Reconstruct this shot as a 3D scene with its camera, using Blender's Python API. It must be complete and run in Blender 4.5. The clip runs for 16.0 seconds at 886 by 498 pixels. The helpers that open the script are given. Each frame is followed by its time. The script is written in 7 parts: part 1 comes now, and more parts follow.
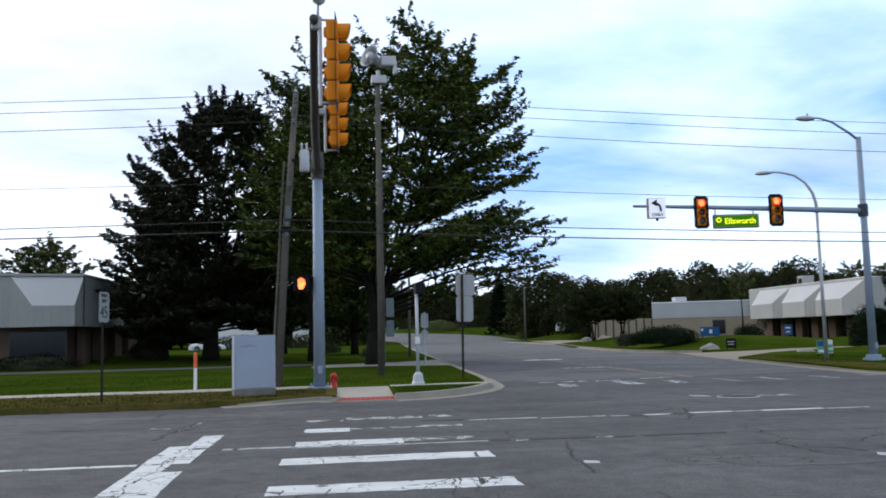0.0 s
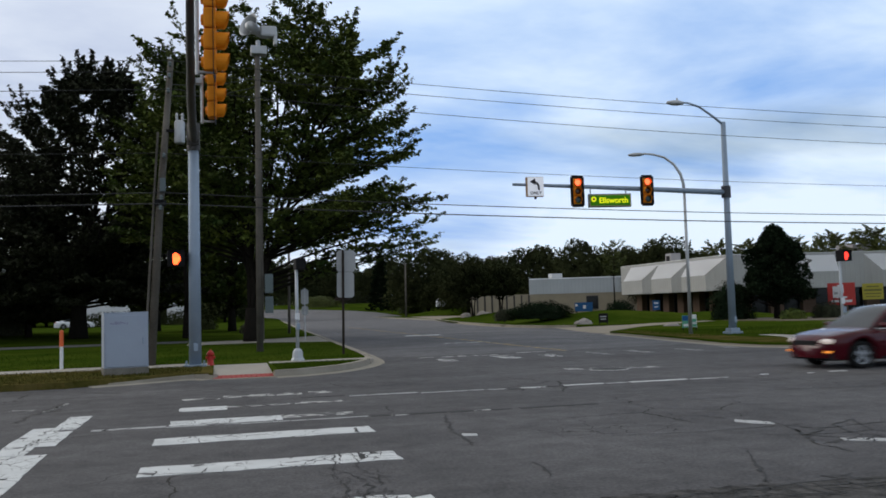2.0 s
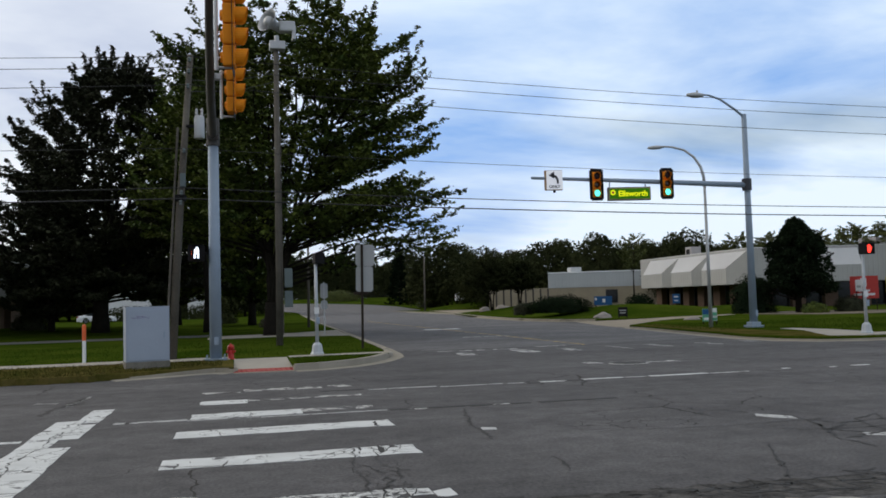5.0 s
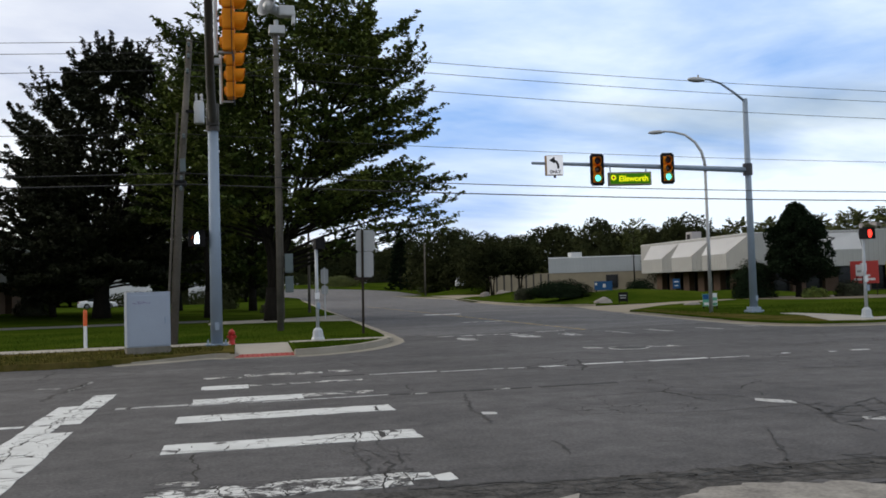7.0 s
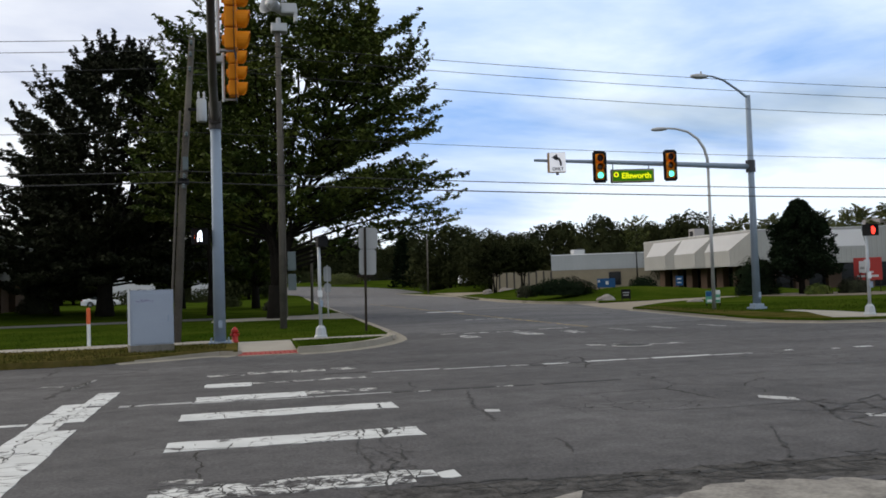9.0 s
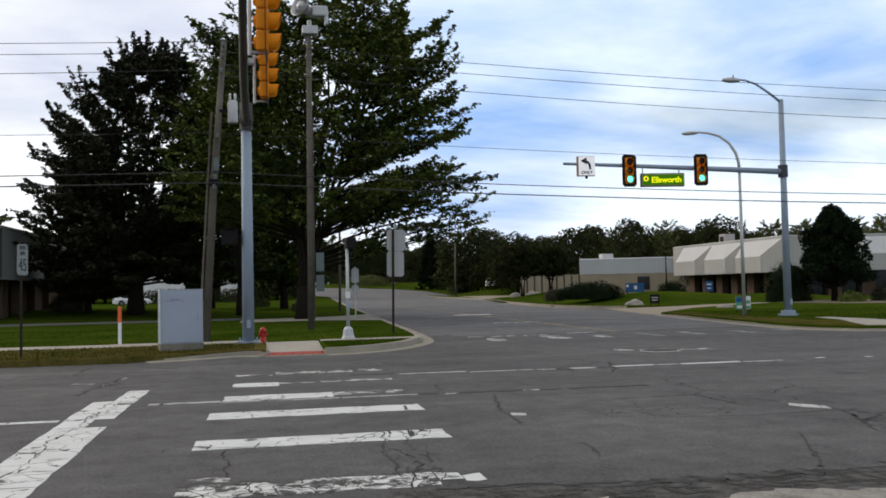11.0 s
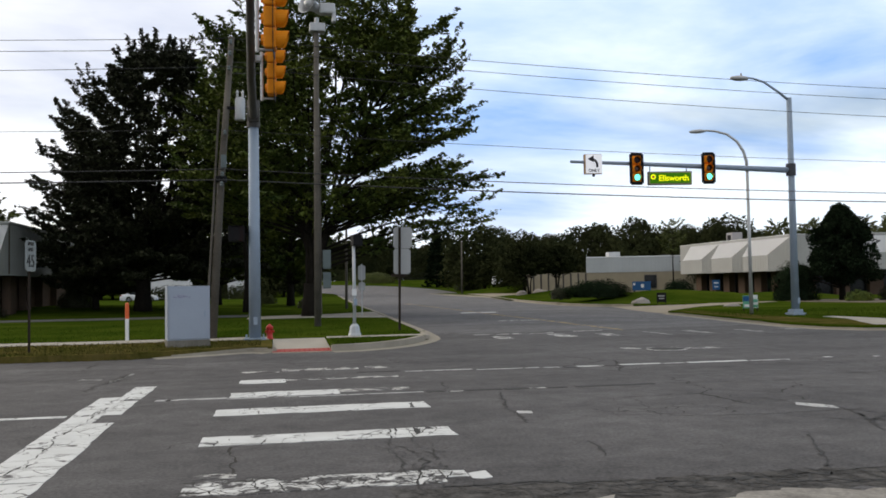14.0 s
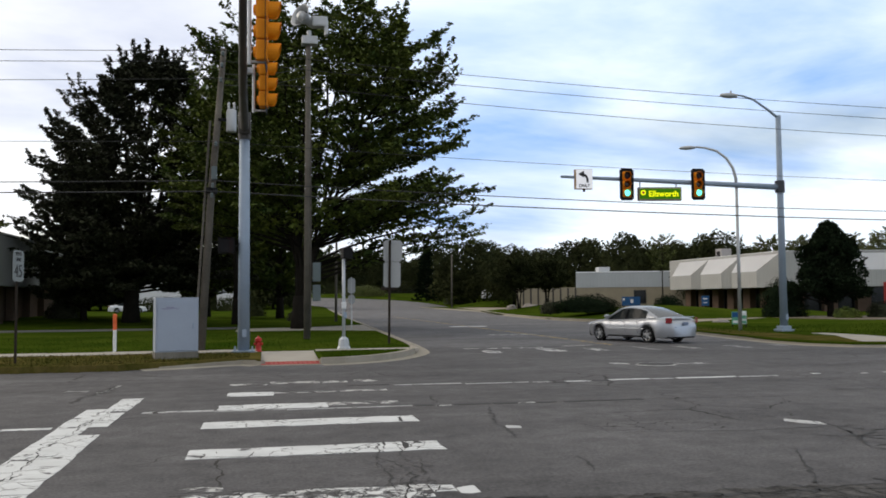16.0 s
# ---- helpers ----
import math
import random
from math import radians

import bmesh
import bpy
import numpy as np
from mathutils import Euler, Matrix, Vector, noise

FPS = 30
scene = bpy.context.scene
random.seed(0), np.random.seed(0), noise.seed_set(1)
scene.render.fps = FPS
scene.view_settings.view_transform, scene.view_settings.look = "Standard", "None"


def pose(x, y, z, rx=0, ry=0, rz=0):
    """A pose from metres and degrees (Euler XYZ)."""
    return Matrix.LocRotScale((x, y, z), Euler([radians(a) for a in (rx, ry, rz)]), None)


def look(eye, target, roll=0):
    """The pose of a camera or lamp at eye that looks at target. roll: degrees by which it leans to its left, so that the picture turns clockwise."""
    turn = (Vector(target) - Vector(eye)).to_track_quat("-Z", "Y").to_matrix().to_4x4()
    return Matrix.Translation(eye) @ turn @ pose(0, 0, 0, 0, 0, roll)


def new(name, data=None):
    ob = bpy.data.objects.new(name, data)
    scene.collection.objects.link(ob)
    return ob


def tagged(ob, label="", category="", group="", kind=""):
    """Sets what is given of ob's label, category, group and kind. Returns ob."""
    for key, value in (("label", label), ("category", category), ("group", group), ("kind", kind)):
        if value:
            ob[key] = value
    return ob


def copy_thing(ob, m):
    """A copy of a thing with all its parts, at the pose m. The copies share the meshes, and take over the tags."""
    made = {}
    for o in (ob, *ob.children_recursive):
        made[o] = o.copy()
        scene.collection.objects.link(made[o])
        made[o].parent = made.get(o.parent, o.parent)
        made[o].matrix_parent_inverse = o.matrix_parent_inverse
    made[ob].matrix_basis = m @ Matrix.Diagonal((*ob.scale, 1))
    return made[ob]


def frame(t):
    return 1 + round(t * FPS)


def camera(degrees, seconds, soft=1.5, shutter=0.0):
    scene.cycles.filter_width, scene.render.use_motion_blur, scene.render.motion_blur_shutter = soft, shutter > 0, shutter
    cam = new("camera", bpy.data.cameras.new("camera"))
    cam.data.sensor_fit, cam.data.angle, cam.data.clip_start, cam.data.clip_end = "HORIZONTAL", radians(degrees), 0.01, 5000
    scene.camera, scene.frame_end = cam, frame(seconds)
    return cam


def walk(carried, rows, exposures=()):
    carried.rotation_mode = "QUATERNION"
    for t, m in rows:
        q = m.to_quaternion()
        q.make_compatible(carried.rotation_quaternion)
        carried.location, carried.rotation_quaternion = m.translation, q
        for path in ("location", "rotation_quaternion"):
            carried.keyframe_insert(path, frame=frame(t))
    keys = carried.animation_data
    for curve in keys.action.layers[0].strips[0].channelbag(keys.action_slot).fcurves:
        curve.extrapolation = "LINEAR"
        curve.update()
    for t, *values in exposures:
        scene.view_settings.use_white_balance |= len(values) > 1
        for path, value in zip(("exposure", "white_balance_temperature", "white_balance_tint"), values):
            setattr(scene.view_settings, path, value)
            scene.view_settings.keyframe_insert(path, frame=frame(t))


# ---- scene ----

# turns of the hand-held camera, which stays at one spot: seconds, yaw, pitch, roll
EYE = (0.0, 0.0, 1.62)
TURNS = [
    (0.0, -6.73, 5.60, 1.43), (0.5, -10.16, 5.24, 1.81), (1.0, -13.53, 5.50, 1.75), (1.5, -14.58, 4.95, 2.16),
    (2.0, -14.55, 3.82, 1.60), (2.5, -15.06, 3.62, 1.50), (3.0, -15.48, 3.75, 1.45), (3.5, -15.08, 4.08, 1.55),
    (4.0, -14.67, 4.08, 1.56), (4.5, -14.02, 3.65, 1.61), (5.0, -13.31, 3.46, 1.68), (7.5, -13.29, 2.40, 1.73),
    (8.0, -13.13, 2.60, 1.53), (8.5, -13.09, 2.39, 1.45), (9.0, -13.10, 2.33, 1.84), (9.5, -12.97, 2.21, 1.80),
    (10.0, -12.16, 2.47, 1.71), (12.5, -11.01, 2.48, 0.98), (13.0, -11.46, 2.16, 0.76), (13.5, -11.17, 2.29, 0.93),
    (14.0, -10.87, 2.40, 0.96), (14.5, -10.84, 2.76, 0.94), (15.0, -10.78, 2.77, 0.96), (15.5, -10.40, 2.95, 0.99),
    (16.0, -11.54, 3.29, 0.49),
]
EXPOSURE = [(0.0, 0.22, 5760, 10), (0.5, 0.18, 5780, 10), (1.0, 0.05, 5960, 10), (1.5, -0.15, 6080, 9), (2.0, -0.25, 6100, 9), (5.0, -0.21, 6270, 9), (7.5, -0.05, 6450, 10),
            (10.0, -0.03, 6500, 10), (12.5, 0.06, 6620, 10), (16.0, 0.09, 6620, 10)]
cam = camera(54.0, 16.0, soft=1.7, shutter=0.25)
walk(cam, [(t, pose(*EYE, 90 + pitch, roll, yaw)) for t, yaw, pitch, roll in TURNS], exposures=EXPOSURE)

# ---- world: broken evening cloud over a blue sky, sun low behind the clouds ----
SUN_EL, SUN_AZ = 24.0, -48.0          # degrees; azimuth from +y towards +x

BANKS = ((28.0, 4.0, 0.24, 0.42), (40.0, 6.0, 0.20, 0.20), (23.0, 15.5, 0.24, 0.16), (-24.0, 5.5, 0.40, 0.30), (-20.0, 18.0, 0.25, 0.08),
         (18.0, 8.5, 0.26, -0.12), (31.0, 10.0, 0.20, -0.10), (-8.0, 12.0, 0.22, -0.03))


def make_world():
    w = bpy.data.worlds.new("sky")
    scene.world = w
    w.use_nodes = True
    nt = w.node_tree
    nt.nodes.clear()
    N, L = nt.nodes.new, nt.links.new
    out, bg = N("ShaderNodeOutputWorld"), N("ShaderNodeBackground")
    sky = N("ShaderNodeTexSky")
    sky.sky_type, sky.sun_disc = "NISHITA", False
    sky.sun_elevation, sky.sun_rotation = radians(SUN_EL), radians(SUN_AZ)
    scale = N("ShaderNodeVectorMath")
    scale.operation = "SCALE"
    scale.inputs["Scale"].default_value = 0.10
    L(sky.outputs[0], scale.inputs[0])
    tc, sep = N("ShaderNodeTexCoord"), N("ShaderNodeSeparateXYZ")
    L(tc.outputs["Generated"], sep.inputs[0])
    up = N("ShaderNodeMath")
    up.operation = "MAXIMUM"
    up.inputs[1].default_value = 0.0
    L(sep.outputs[2], up.inputs[0])
    add = N("ShaderNodeMath")
    add.inputs[1].default_value = 0.17
    L(up.outputs[0], add.inputs[0])
    flat = N("ShaderNodeCombineXYZ")
    for i in (0, 1):
        d = N("ShaderNodeMath")
        d.operation = "DIVIDE"
        L(sep.outputs[i], d.inputs[0])
        L(add.outputs[0], d.inputs[1])
        L(d.outputs[0], flat.inputs[i])
    place = N("ShaderNodeMapping")
    place.inputs["Location"].default_value = (1.7, 0.35, 0.0)
    place.inputs["Rotation"].default_value = (0, 0, radians(-24))
    place.inputs["Scale"].default_value = (0.62, 0.95, 1.0)
    L(flat.outputs[0], place.inputs[0])

    def noise_at(s, detail, rough, dist):
        n = N("ShaderNodeTexNoise")
        n.inputs["Scale"].default_value, n.inputs["Detail"].default_value = s, detail
        n.inputs["Roughness"].default_value, n.inputs["Distortion"].default_value = rough, dist
        L(place.outputs[0], n.inputs["Vector"])
        return n

    cover, body = noise_at(0.8, 6, 0.5, 0.2), noise_at(1.35, 7, 0.55, 0.3)
    ramp = N("ShaderNodeValToRGB")
    ramp.color_ramp.elements[0].position, ramp.color_ramp.elements[1].position = 0.22, 0.46
    L(cover.outputs[0], ramp.inputs[0])
    # cloud: grey-blue bellies, bright white edges
    tone = N("ShaderNodeValToRGB")
    tone.color_ramp.elements[0].position, tone.color_ramp.elements[1].position = 0.30, 0.64
    tone.color_ramp.elements[0].color, tone.color_ramp.elements[1].color = (0.29, 0.52, 0.97, 1), (0.98, 1.10, 1.22, 1)
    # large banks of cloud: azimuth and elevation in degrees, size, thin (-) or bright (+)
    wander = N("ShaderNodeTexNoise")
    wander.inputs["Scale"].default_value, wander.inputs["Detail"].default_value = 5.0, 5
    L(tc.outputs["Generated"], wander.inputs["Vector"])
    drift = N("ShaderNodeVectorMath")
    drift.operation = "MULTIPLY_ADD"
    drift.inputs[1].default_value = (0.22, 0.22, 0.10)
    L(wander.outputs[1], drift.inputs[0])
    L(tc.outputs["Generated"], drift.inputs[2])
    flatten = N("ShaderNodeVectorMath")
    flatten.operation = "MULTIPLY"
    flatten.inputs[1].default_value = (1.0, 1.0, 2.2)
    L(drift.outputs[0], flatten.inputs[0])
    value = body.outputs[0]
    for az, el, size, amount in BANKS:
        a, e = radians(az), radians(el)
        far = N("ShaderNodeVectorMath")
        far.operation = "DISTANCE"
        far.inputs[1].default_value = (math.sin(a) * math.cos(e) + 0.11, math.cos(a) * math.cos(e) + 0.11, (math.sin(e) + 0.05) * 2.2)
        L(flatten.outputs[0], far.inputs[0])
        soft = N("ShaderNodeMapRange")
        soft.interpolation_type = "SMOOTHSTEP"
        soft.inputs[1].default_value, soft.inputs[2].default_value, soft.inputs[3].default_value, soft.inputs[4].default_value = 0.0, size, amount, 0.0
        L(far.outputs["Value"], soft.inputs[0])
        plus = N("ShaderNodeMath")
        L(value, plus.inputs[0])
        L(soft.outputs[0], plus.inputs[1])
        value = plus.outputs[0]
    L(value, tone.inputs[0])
    tone_west = N("ShaderNodeValToRGB")
    tone_west.color_ramp.elements[0].position, tone_west.color_ramp.elements[1].position = 0.30, 0.64
    tone_west.color_ramp.elements[0].color, tone_west.color_ramp.elements[1].color = (0.56, 0.63, 0.82, 1), (1.06, 1.09, 1.14, 1)
    L(value, tone_west.inputs[0])
    side = N("ShaderNodeMapRange")
    side.interpolation_type = "SMOOTHSTEP"
    side.inputs[1].default_value, side.inputs[2].default_value = -0.08, 0.24
    L(sep.outputs[0], side.inputs[0])
    tones = N("ShaderNodeMix")
    tones.data_type = "RGBA"
    L(side.outputs[0], tones.inputs[0])
    L(tone_west.outputs[0], tones.inputs[6])
    L(tone.outputs[0], tones.inputs[7])
    mix = N("ShaderNodeMix")
    mix.data_type = "RGBA"
    L(ramp.outputs[0], mix.inputs[0])
    L(scale.outputs[0], mix.inputs[6])
    L(tones.outputs[2], mix.inputs[7])
    haze = N("ShaderNodeMapRange")
    haze.inputs[1].default_value, haze.inputs[2].default_value, haze.inputs[3].default_value, haze.inputs[4].default_value = 0.0, 0.16, 0.30, 0.0
    L(up.outputs[0], haze.inputs[0])
    pale = N("ShaderNodeMix")
    pale.data_type = "RGBA"
    pale.inputs[7].default_value = (1.10, 1.10, 1.08, 1)
    L(haze.outputs[0], pale.inputs[0])
    L(mix.outputs[2], pale.inputs[6])
    # the cover closes to a plain pale grey overhead
    high = N("ShaderNodeMapRange")
    high.inputs[1].default_value, high.inputs[2].default_value, high.inputs[3].default_value, high.inputs[4].default_value = 0.34, 0.62, 0.0, 0.85
    L(up.outputs[0], high.inputs[0])
    cover_over = N("ShaderNodeMix")
    cover_over.data_type = "RGBA"
    cover_over.inputs[7].default_value = (0.80, 0.78, 0.74, 1)
    L(high.outputs[0], cover_over.inputs[0])
    L(pale.outputs[2], cover_over.inputs[6])
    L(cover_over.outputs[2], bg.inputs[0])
    bg.inputs[1].default_value = 1.0
    L(bg.outputs[0], out.inputs[0])


make_world()
sun_data = bpy.data.lights.new("sun", "SUN")
sun_data.energy, sun_data.angle, sun_data.color = 1.5, radians(35), (1.0, 0.88, 0.74)
sun = new("sun", sun_data)
sun.matrix_world = look((0, 0, 60), (-math.sin(radians(SUN_AZ)) * 100, -math.cos(radians(SUN_AZ)) * 100, 60 - 100 * math.tan(radians(SUN_EL))))

# ---- materials ----
MATS = {}


def mat(name, c1, c2=None, rough=0.7, metal=0.0, scale=3.0, fine=40.0, bump=0.0, spread=0.5, island=0.0, obj=0.0, glow=None, power=0.0, spec=0.5):
    """A surface with variation at two scales; island / obj: random value shift per piece."""
    if name in MATS:
        return MATS[name]
    m = bpy.data.materials.new(name)
    MATS[name] = m
    m.use_nodes = True
    nt = m.node_tree
    N, L = nt.nodes.new, nt.links.new
    b = nt.nodes["Principled BSDF"]
    b.inputs["Roughness"].default_value, b.inputs["Metallic"].default_value = rough, metal
    b.inputs["Specular IOR Level"].default_value = spec
    c2 = c2 or tuple(v * 0.8 for v in c1)
    tc = N("ShaderNodeTexCoord")
    n1, n2 = N("ShaderNodeTexNoise"), N("ShaderNodeTexNoise")
    n1.inputs["Scale"].default_value, n1.inputs["Detail"].default_value = scale, 5
    n2.inputs["Scale"].default_value, n2.inputs["Detail"].default_value = fine, 3
    L(tc.outputs["Object"], n1.inputs["Vector"])
    L(tc.outputs["Object"], n2.inputs["Vector"])
    ramp = N("ShaderNodeValToRGB")
    ramp.color_ramp.elements[0].position, ramp.color_ramp.elements[1].position = 0.5 - spread / 2, 0.5 + spread / 2
    ramp.color_ramp.elements[0].color, ramp.color_ramp.elements[1].color = (*c1, 1), (*c2, 1)
    mx = N("ShaderNodeMath")
    mx.operation = "MULTIPLY_ADD"
    mx.inputs[1].default_value = 0.35
    L(n2.outputs[0], mx.inputs[0])
    sc = N("ShaderNodeMath")
    sc.operation = "MULTIPLY"
    sc.inputs[1].default_value = 0.65
    L(n1.outputs[0], sc.inputs[0])
    L(sc.outputs[0], mx.inputs[2])
    L(mx.outputs[0], ramp.inputs[0])
    col = ramp.outputs[0]
    if island or obj:
        hsv = N("ShaderNodeHueSaturation")
        rnd = N("ShaderNodeNewGeometry").outputs["Random Per Island"] if island else N("ShaderNodeObjectInfo").outputs["Random"]
        mr = N("ShaderNodeMapRange")
        k = island or obj
        mr.inputs[3].default_value, mr.inputs[4].default_value = 1 - k, 1 + k
        L(rnd, mr.inputs[0])
        L(mr.outputs[0], hsv.inputs["Value"])
        L(col, hsv.inputs["Color"])
        col = hsv.outputs[0]
    L(col, b.inputs["Base Color"])
    if bump:
        bp = N("ShaderNodeBump")
        bp.inputs["Strength"].default_value, bp.inputs["Distance"].default_value = bump, 0.02
        L(mx.outputs[0], bp.inputs["Height"])
        L(bp.outputs[0], b.inputs["Normal"])
    if glow:
        b.inputs["Emission Color"].default_value = (*glow, 1)
        b.inputs["Emission Strength"].default_value = power
    return m


def road_surface(name, paint=None, wear=0.5, tone=1.0):
    """Weathered asphalt with stains and a net of cracks; with paint: worn line paint on it."""
    m = bpy.data.materials.new(name)
    MATS[name] = m
    m.use_nodes = True
    nt = m.node_tree
    N, L = nt.nodes.new, nt.links.new
    b = nt.nodes["Principled BSDF"]
    tc = N("ShaderNodeTexCoord")

    def noise_at(s, detail=4, rough=0.55, dist=0.0, stretch=None):
        n = N("ShaderNodeTexNoise")
        n.inputs["Scale"].default_value, n.inputs["Detail"].default_value = s, detail
        n.inputs["Roughness"].default_value, n.inputs["Distortion"].default_value = rough, dist
        src = tc.outputs["Object"]
        if stretch:
            mp = N("ShaderNodeMapping")
            mp.inputs["Scale"].default_value = stretch
            L(src, mp.inputs[0])
            src = mp.outputs[0]
        L(src, n.inputs["Vector"])
        return n.outputs[0]

    def ramp(v, p0, p1, c0, c1):
        r = N("ShaderNodeValToRGB")
        r.color_ramp.elements[0].position, r.color_ramp.elements[1].position = p0, p1
        r.color_ramp.elements[0].color, r.color_ramp.elements[1].color = (*c0, 1), (*c1, 1)
        L(v, r.inputs[0])
        return r.outputs[0]

    def blend(f, a, c, kind="MIX"):
        x = N("ShaderNodeMix")
        x.data_type, x.blend_type = "RGBA", kind
        if isinstance(f, float):
            x.inputs[0].default_value = f
        else:
            L(f, x.inputs[0])
        L(a, x.inputs[6])
        L(c, x.inputs[7])
        return x.outputs[2]

    base = ramp(noise_at(0.35, 6, 0.6), 0.3, 0.7, tuple(v * tone for v in (0.084, 0.082, 0.084)), tuple(v * tone for v in (0.122, 0.119, 0.121)))
    tracks = ramp(noise_at(0.5, 5, 0.6, 0.3, (0.10, 1.6, 1)), 0.35, 0.68, (0.80, 0.80, 0.80), (1.08, 1.08, 1.08))
    base = blend(1.0, base, tracks, "MULTIPLY")
    mottle = ramp(noise_at(2.6, 6, 0.7), 0.34, 0.66, (0.80, 0.80, 0.80), (1.18, 1.18, 1.18))
    base = blend(1.0, base, mottle, "MULTIPLY")
    grain = ramp(noise_at(26, 4, 0.8), 0.32, 0.68, (0.60, 0.60, 0.60), (1.36, 1.36, 1.36))
    base = blend(1.0, base, grain, "MULTIPLY")
    # crack net: cell borders, broken up by a mask
    warp = N("ShaderNodeTexNoise")
    warp.inputs["Scale"].default_value = 1.8
    L(tc.outputs["Object"], warp.inputs["Vector"])
    wv = N("ShaderNodeVectorMath")
    wv.operation = "MULTIPLY_ADD"
    wv.inputs[1].default_value = (0.5, 0.5, 0)
    L(warp.outputs[1], wv.inputs[0])
    L(tc.outputs["Object"], wv.inputs[2])

    def cracks(s, width, p0, p1, mask_scale):
        v = N("ShaderNodeTexVoronoi")
        v.feature = "DISTANCE_TO_EDGE"
        v.inputs["Scale"].default_value = s
        L(wv.outputs[0], v.inputs["Vector"])
        line = N("ShaderNodeMath")
        line.operation = "LESS_THAN"
        line.inputs[1].default_value = width * s
        L(v.outputs["Distance"], line.inputs[0])
        mask = ramp(noise_at(mask_scale, 3), p0, p1, (0, 0, 0), (1, 1, 1))
        mu = N("ShaderNodeMath")
        mu.operation = "MULTIPLY"
        L(line.outputs[0], mu.inputs[0])
        L(mask, mu.inputs[1])
        return mu.outputs[0]

    dark = N("ShaderNodeRGB")
    dark.outputs[0].default_value = (0.036, 0.034, 0.032, 1)
    rough = 0.9
    fine_cracks = cracks(2.6, 0.007, 0.60, 0.64, 0.3)
    if paint:
        white = ramp(noise_at(2.5, 4), 0.3, 0.7, tuple(v * 0.82 for v in paint), paint)
        gone = ramp(noise_at(3.2, 6, 0.68, 0.4), wear - 0.03, wear + 0.03, (0, 0, 0), (1, 1, 1))
        base = blend(gone, white, base)
        base = blend(cracks(3.4, 0.0060, 0.46, 0.54, 0.9), base, dark.outputs[0])
        rough = 0.7
    else:
        base = blend(cracks(0.30, 0.011, 0.50, 0.55, 0.2), base, dark.outputs[0])
        base = blend(fine_cracks, base, dark.outputs[0])
    L(base, b.inputs["Base Color"])
    b.inputs["Roughness"].default_value = rough
    b.inputs["Specular IOR Level"].default_value = 0.12
    bp = N("ShaderNodeBump")
    bp.inputs["Strength"].default_value, bp.inputs["Distance"].default_value = 0.35, 0.01
    L(noise_at(70, 3, 0.7), bp.inputs["Height"])
    L(bp.outputs[0], b.inputs["Normal"])
    return m


ASPHALT = road_surface("asphalt")
ASPHALT_PALE = road_surface("pale_asphalt", None, 0.5, 1.38)
PAINT = road_surface("worn_white_paint", (0.64, 0.655, 0.65), 0.62)
PAINT_WORN = road_surface("flaking_white_paint", (0.64, 0.65, 0.64), 0.515)
PAINT_FADED = road_surface("faded_white_paint", (0.52, 0.52, 0.50), 0.50)
BROKEN = mat("broken_concrete", (0.33, 0.315, 0.285), (0.15, 0.14, 0.13), 0.95, scale=2.6, fine=26, bump=0.8, spread=0.3, spec=0.1)
CRUMBLE = mat("crumbled_asphalt", (0.022, 0.021, 0.020), (0.110, 0.106, 0.102), 0.95, scale=6.0, fine=38, bump=1.0, spread=0.30, spec=0.1)
PAINT_GREY = road_surface("grey_paint_rest", (0.30, 0.30, 0.29), 0.50)
PAINT_THIN = road_surface("thin_worn_paint", (0.46, 0.465, 0.46), 0.60)
PAINT_YELLOW = road_surface("faded_yellow_paint", (0.45, 0.32, 0.10), 0.50)
CONCRETE = mat("concrete", (0.40, 0.37, 0.32), (0.30, 0.28, 0.245), 0.95, scale=1.2, fine=30, bump=0.25, obj=0.08, spec=0.1)
KERB = mat("kerb_concrete", (0.37, 0.34, 0.285), (0.24, 0.22, 0.18), 0.95, scale=1.8, fine=25, bump=0.3, obj=0.06, spec=0.1)
GRASS = mat("grass", (0.020, 0.040, 0.0035), (0.050, 0.070, 0.008), 1.0, scale=0.28, fine=6, bump=0.6, spread=0.26, spec=0.0)
GRASS_DRY = mat("grass_dry", (0.043, 0.047, 0.008), (0.108, 0.087, 0.028), 1.0, scale=0.9, fine=9, bump=0.6, spread=0.24, spec=0.0)
BLADES = mat("grass_blades", (0.028, 0.058, 0.004), (0.062, 0.090, 0.010), 0.9, scale=0.28, fine=3, spread=0.26, island=0.12, spec=0.0)
BLADES_DRY = mat("dry_grass_blades", (0.043, 0.052, 0.009), (0.112, 0.090, 0.030), 0.9, scale=0.7, fine=4, spread=0.26, island=0.2, spec=0.0)
BARK = mat("bark", (0.010, 0.009, 0.007), (0.024, 0.020, 0.016), 0.95, scale=4, fine=25, bump=0.8, spec=0.08)
LEAF = mat("maple_leaves", (0.026, 0.050, 0.012), (0.108, 0.128, 0.022), 0.7, scale=0.36, fine=1.4, spread=0.34, island=0.45, spec=0.10)
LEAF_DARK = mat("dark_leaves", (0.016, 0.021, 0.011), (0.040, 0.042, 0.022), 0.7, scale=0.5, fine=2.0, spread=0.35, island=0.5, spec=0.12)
LEAF_FAR = mat("far_leaves", (0.018, 0.025, 0.012), (0.052, 0.057, 0.021), 0.9, scale=0.10, fine=0.6, spread=0.35, island=0.12, spec=0.02)
LEAF_YELLOW = mat("yellowing_leaves", (0.050, 0.072, 0.016), (0.095, 0.100, 0.026), 0.75, scale=0.3, fine=1.5, island=0.4, spec=0.2)
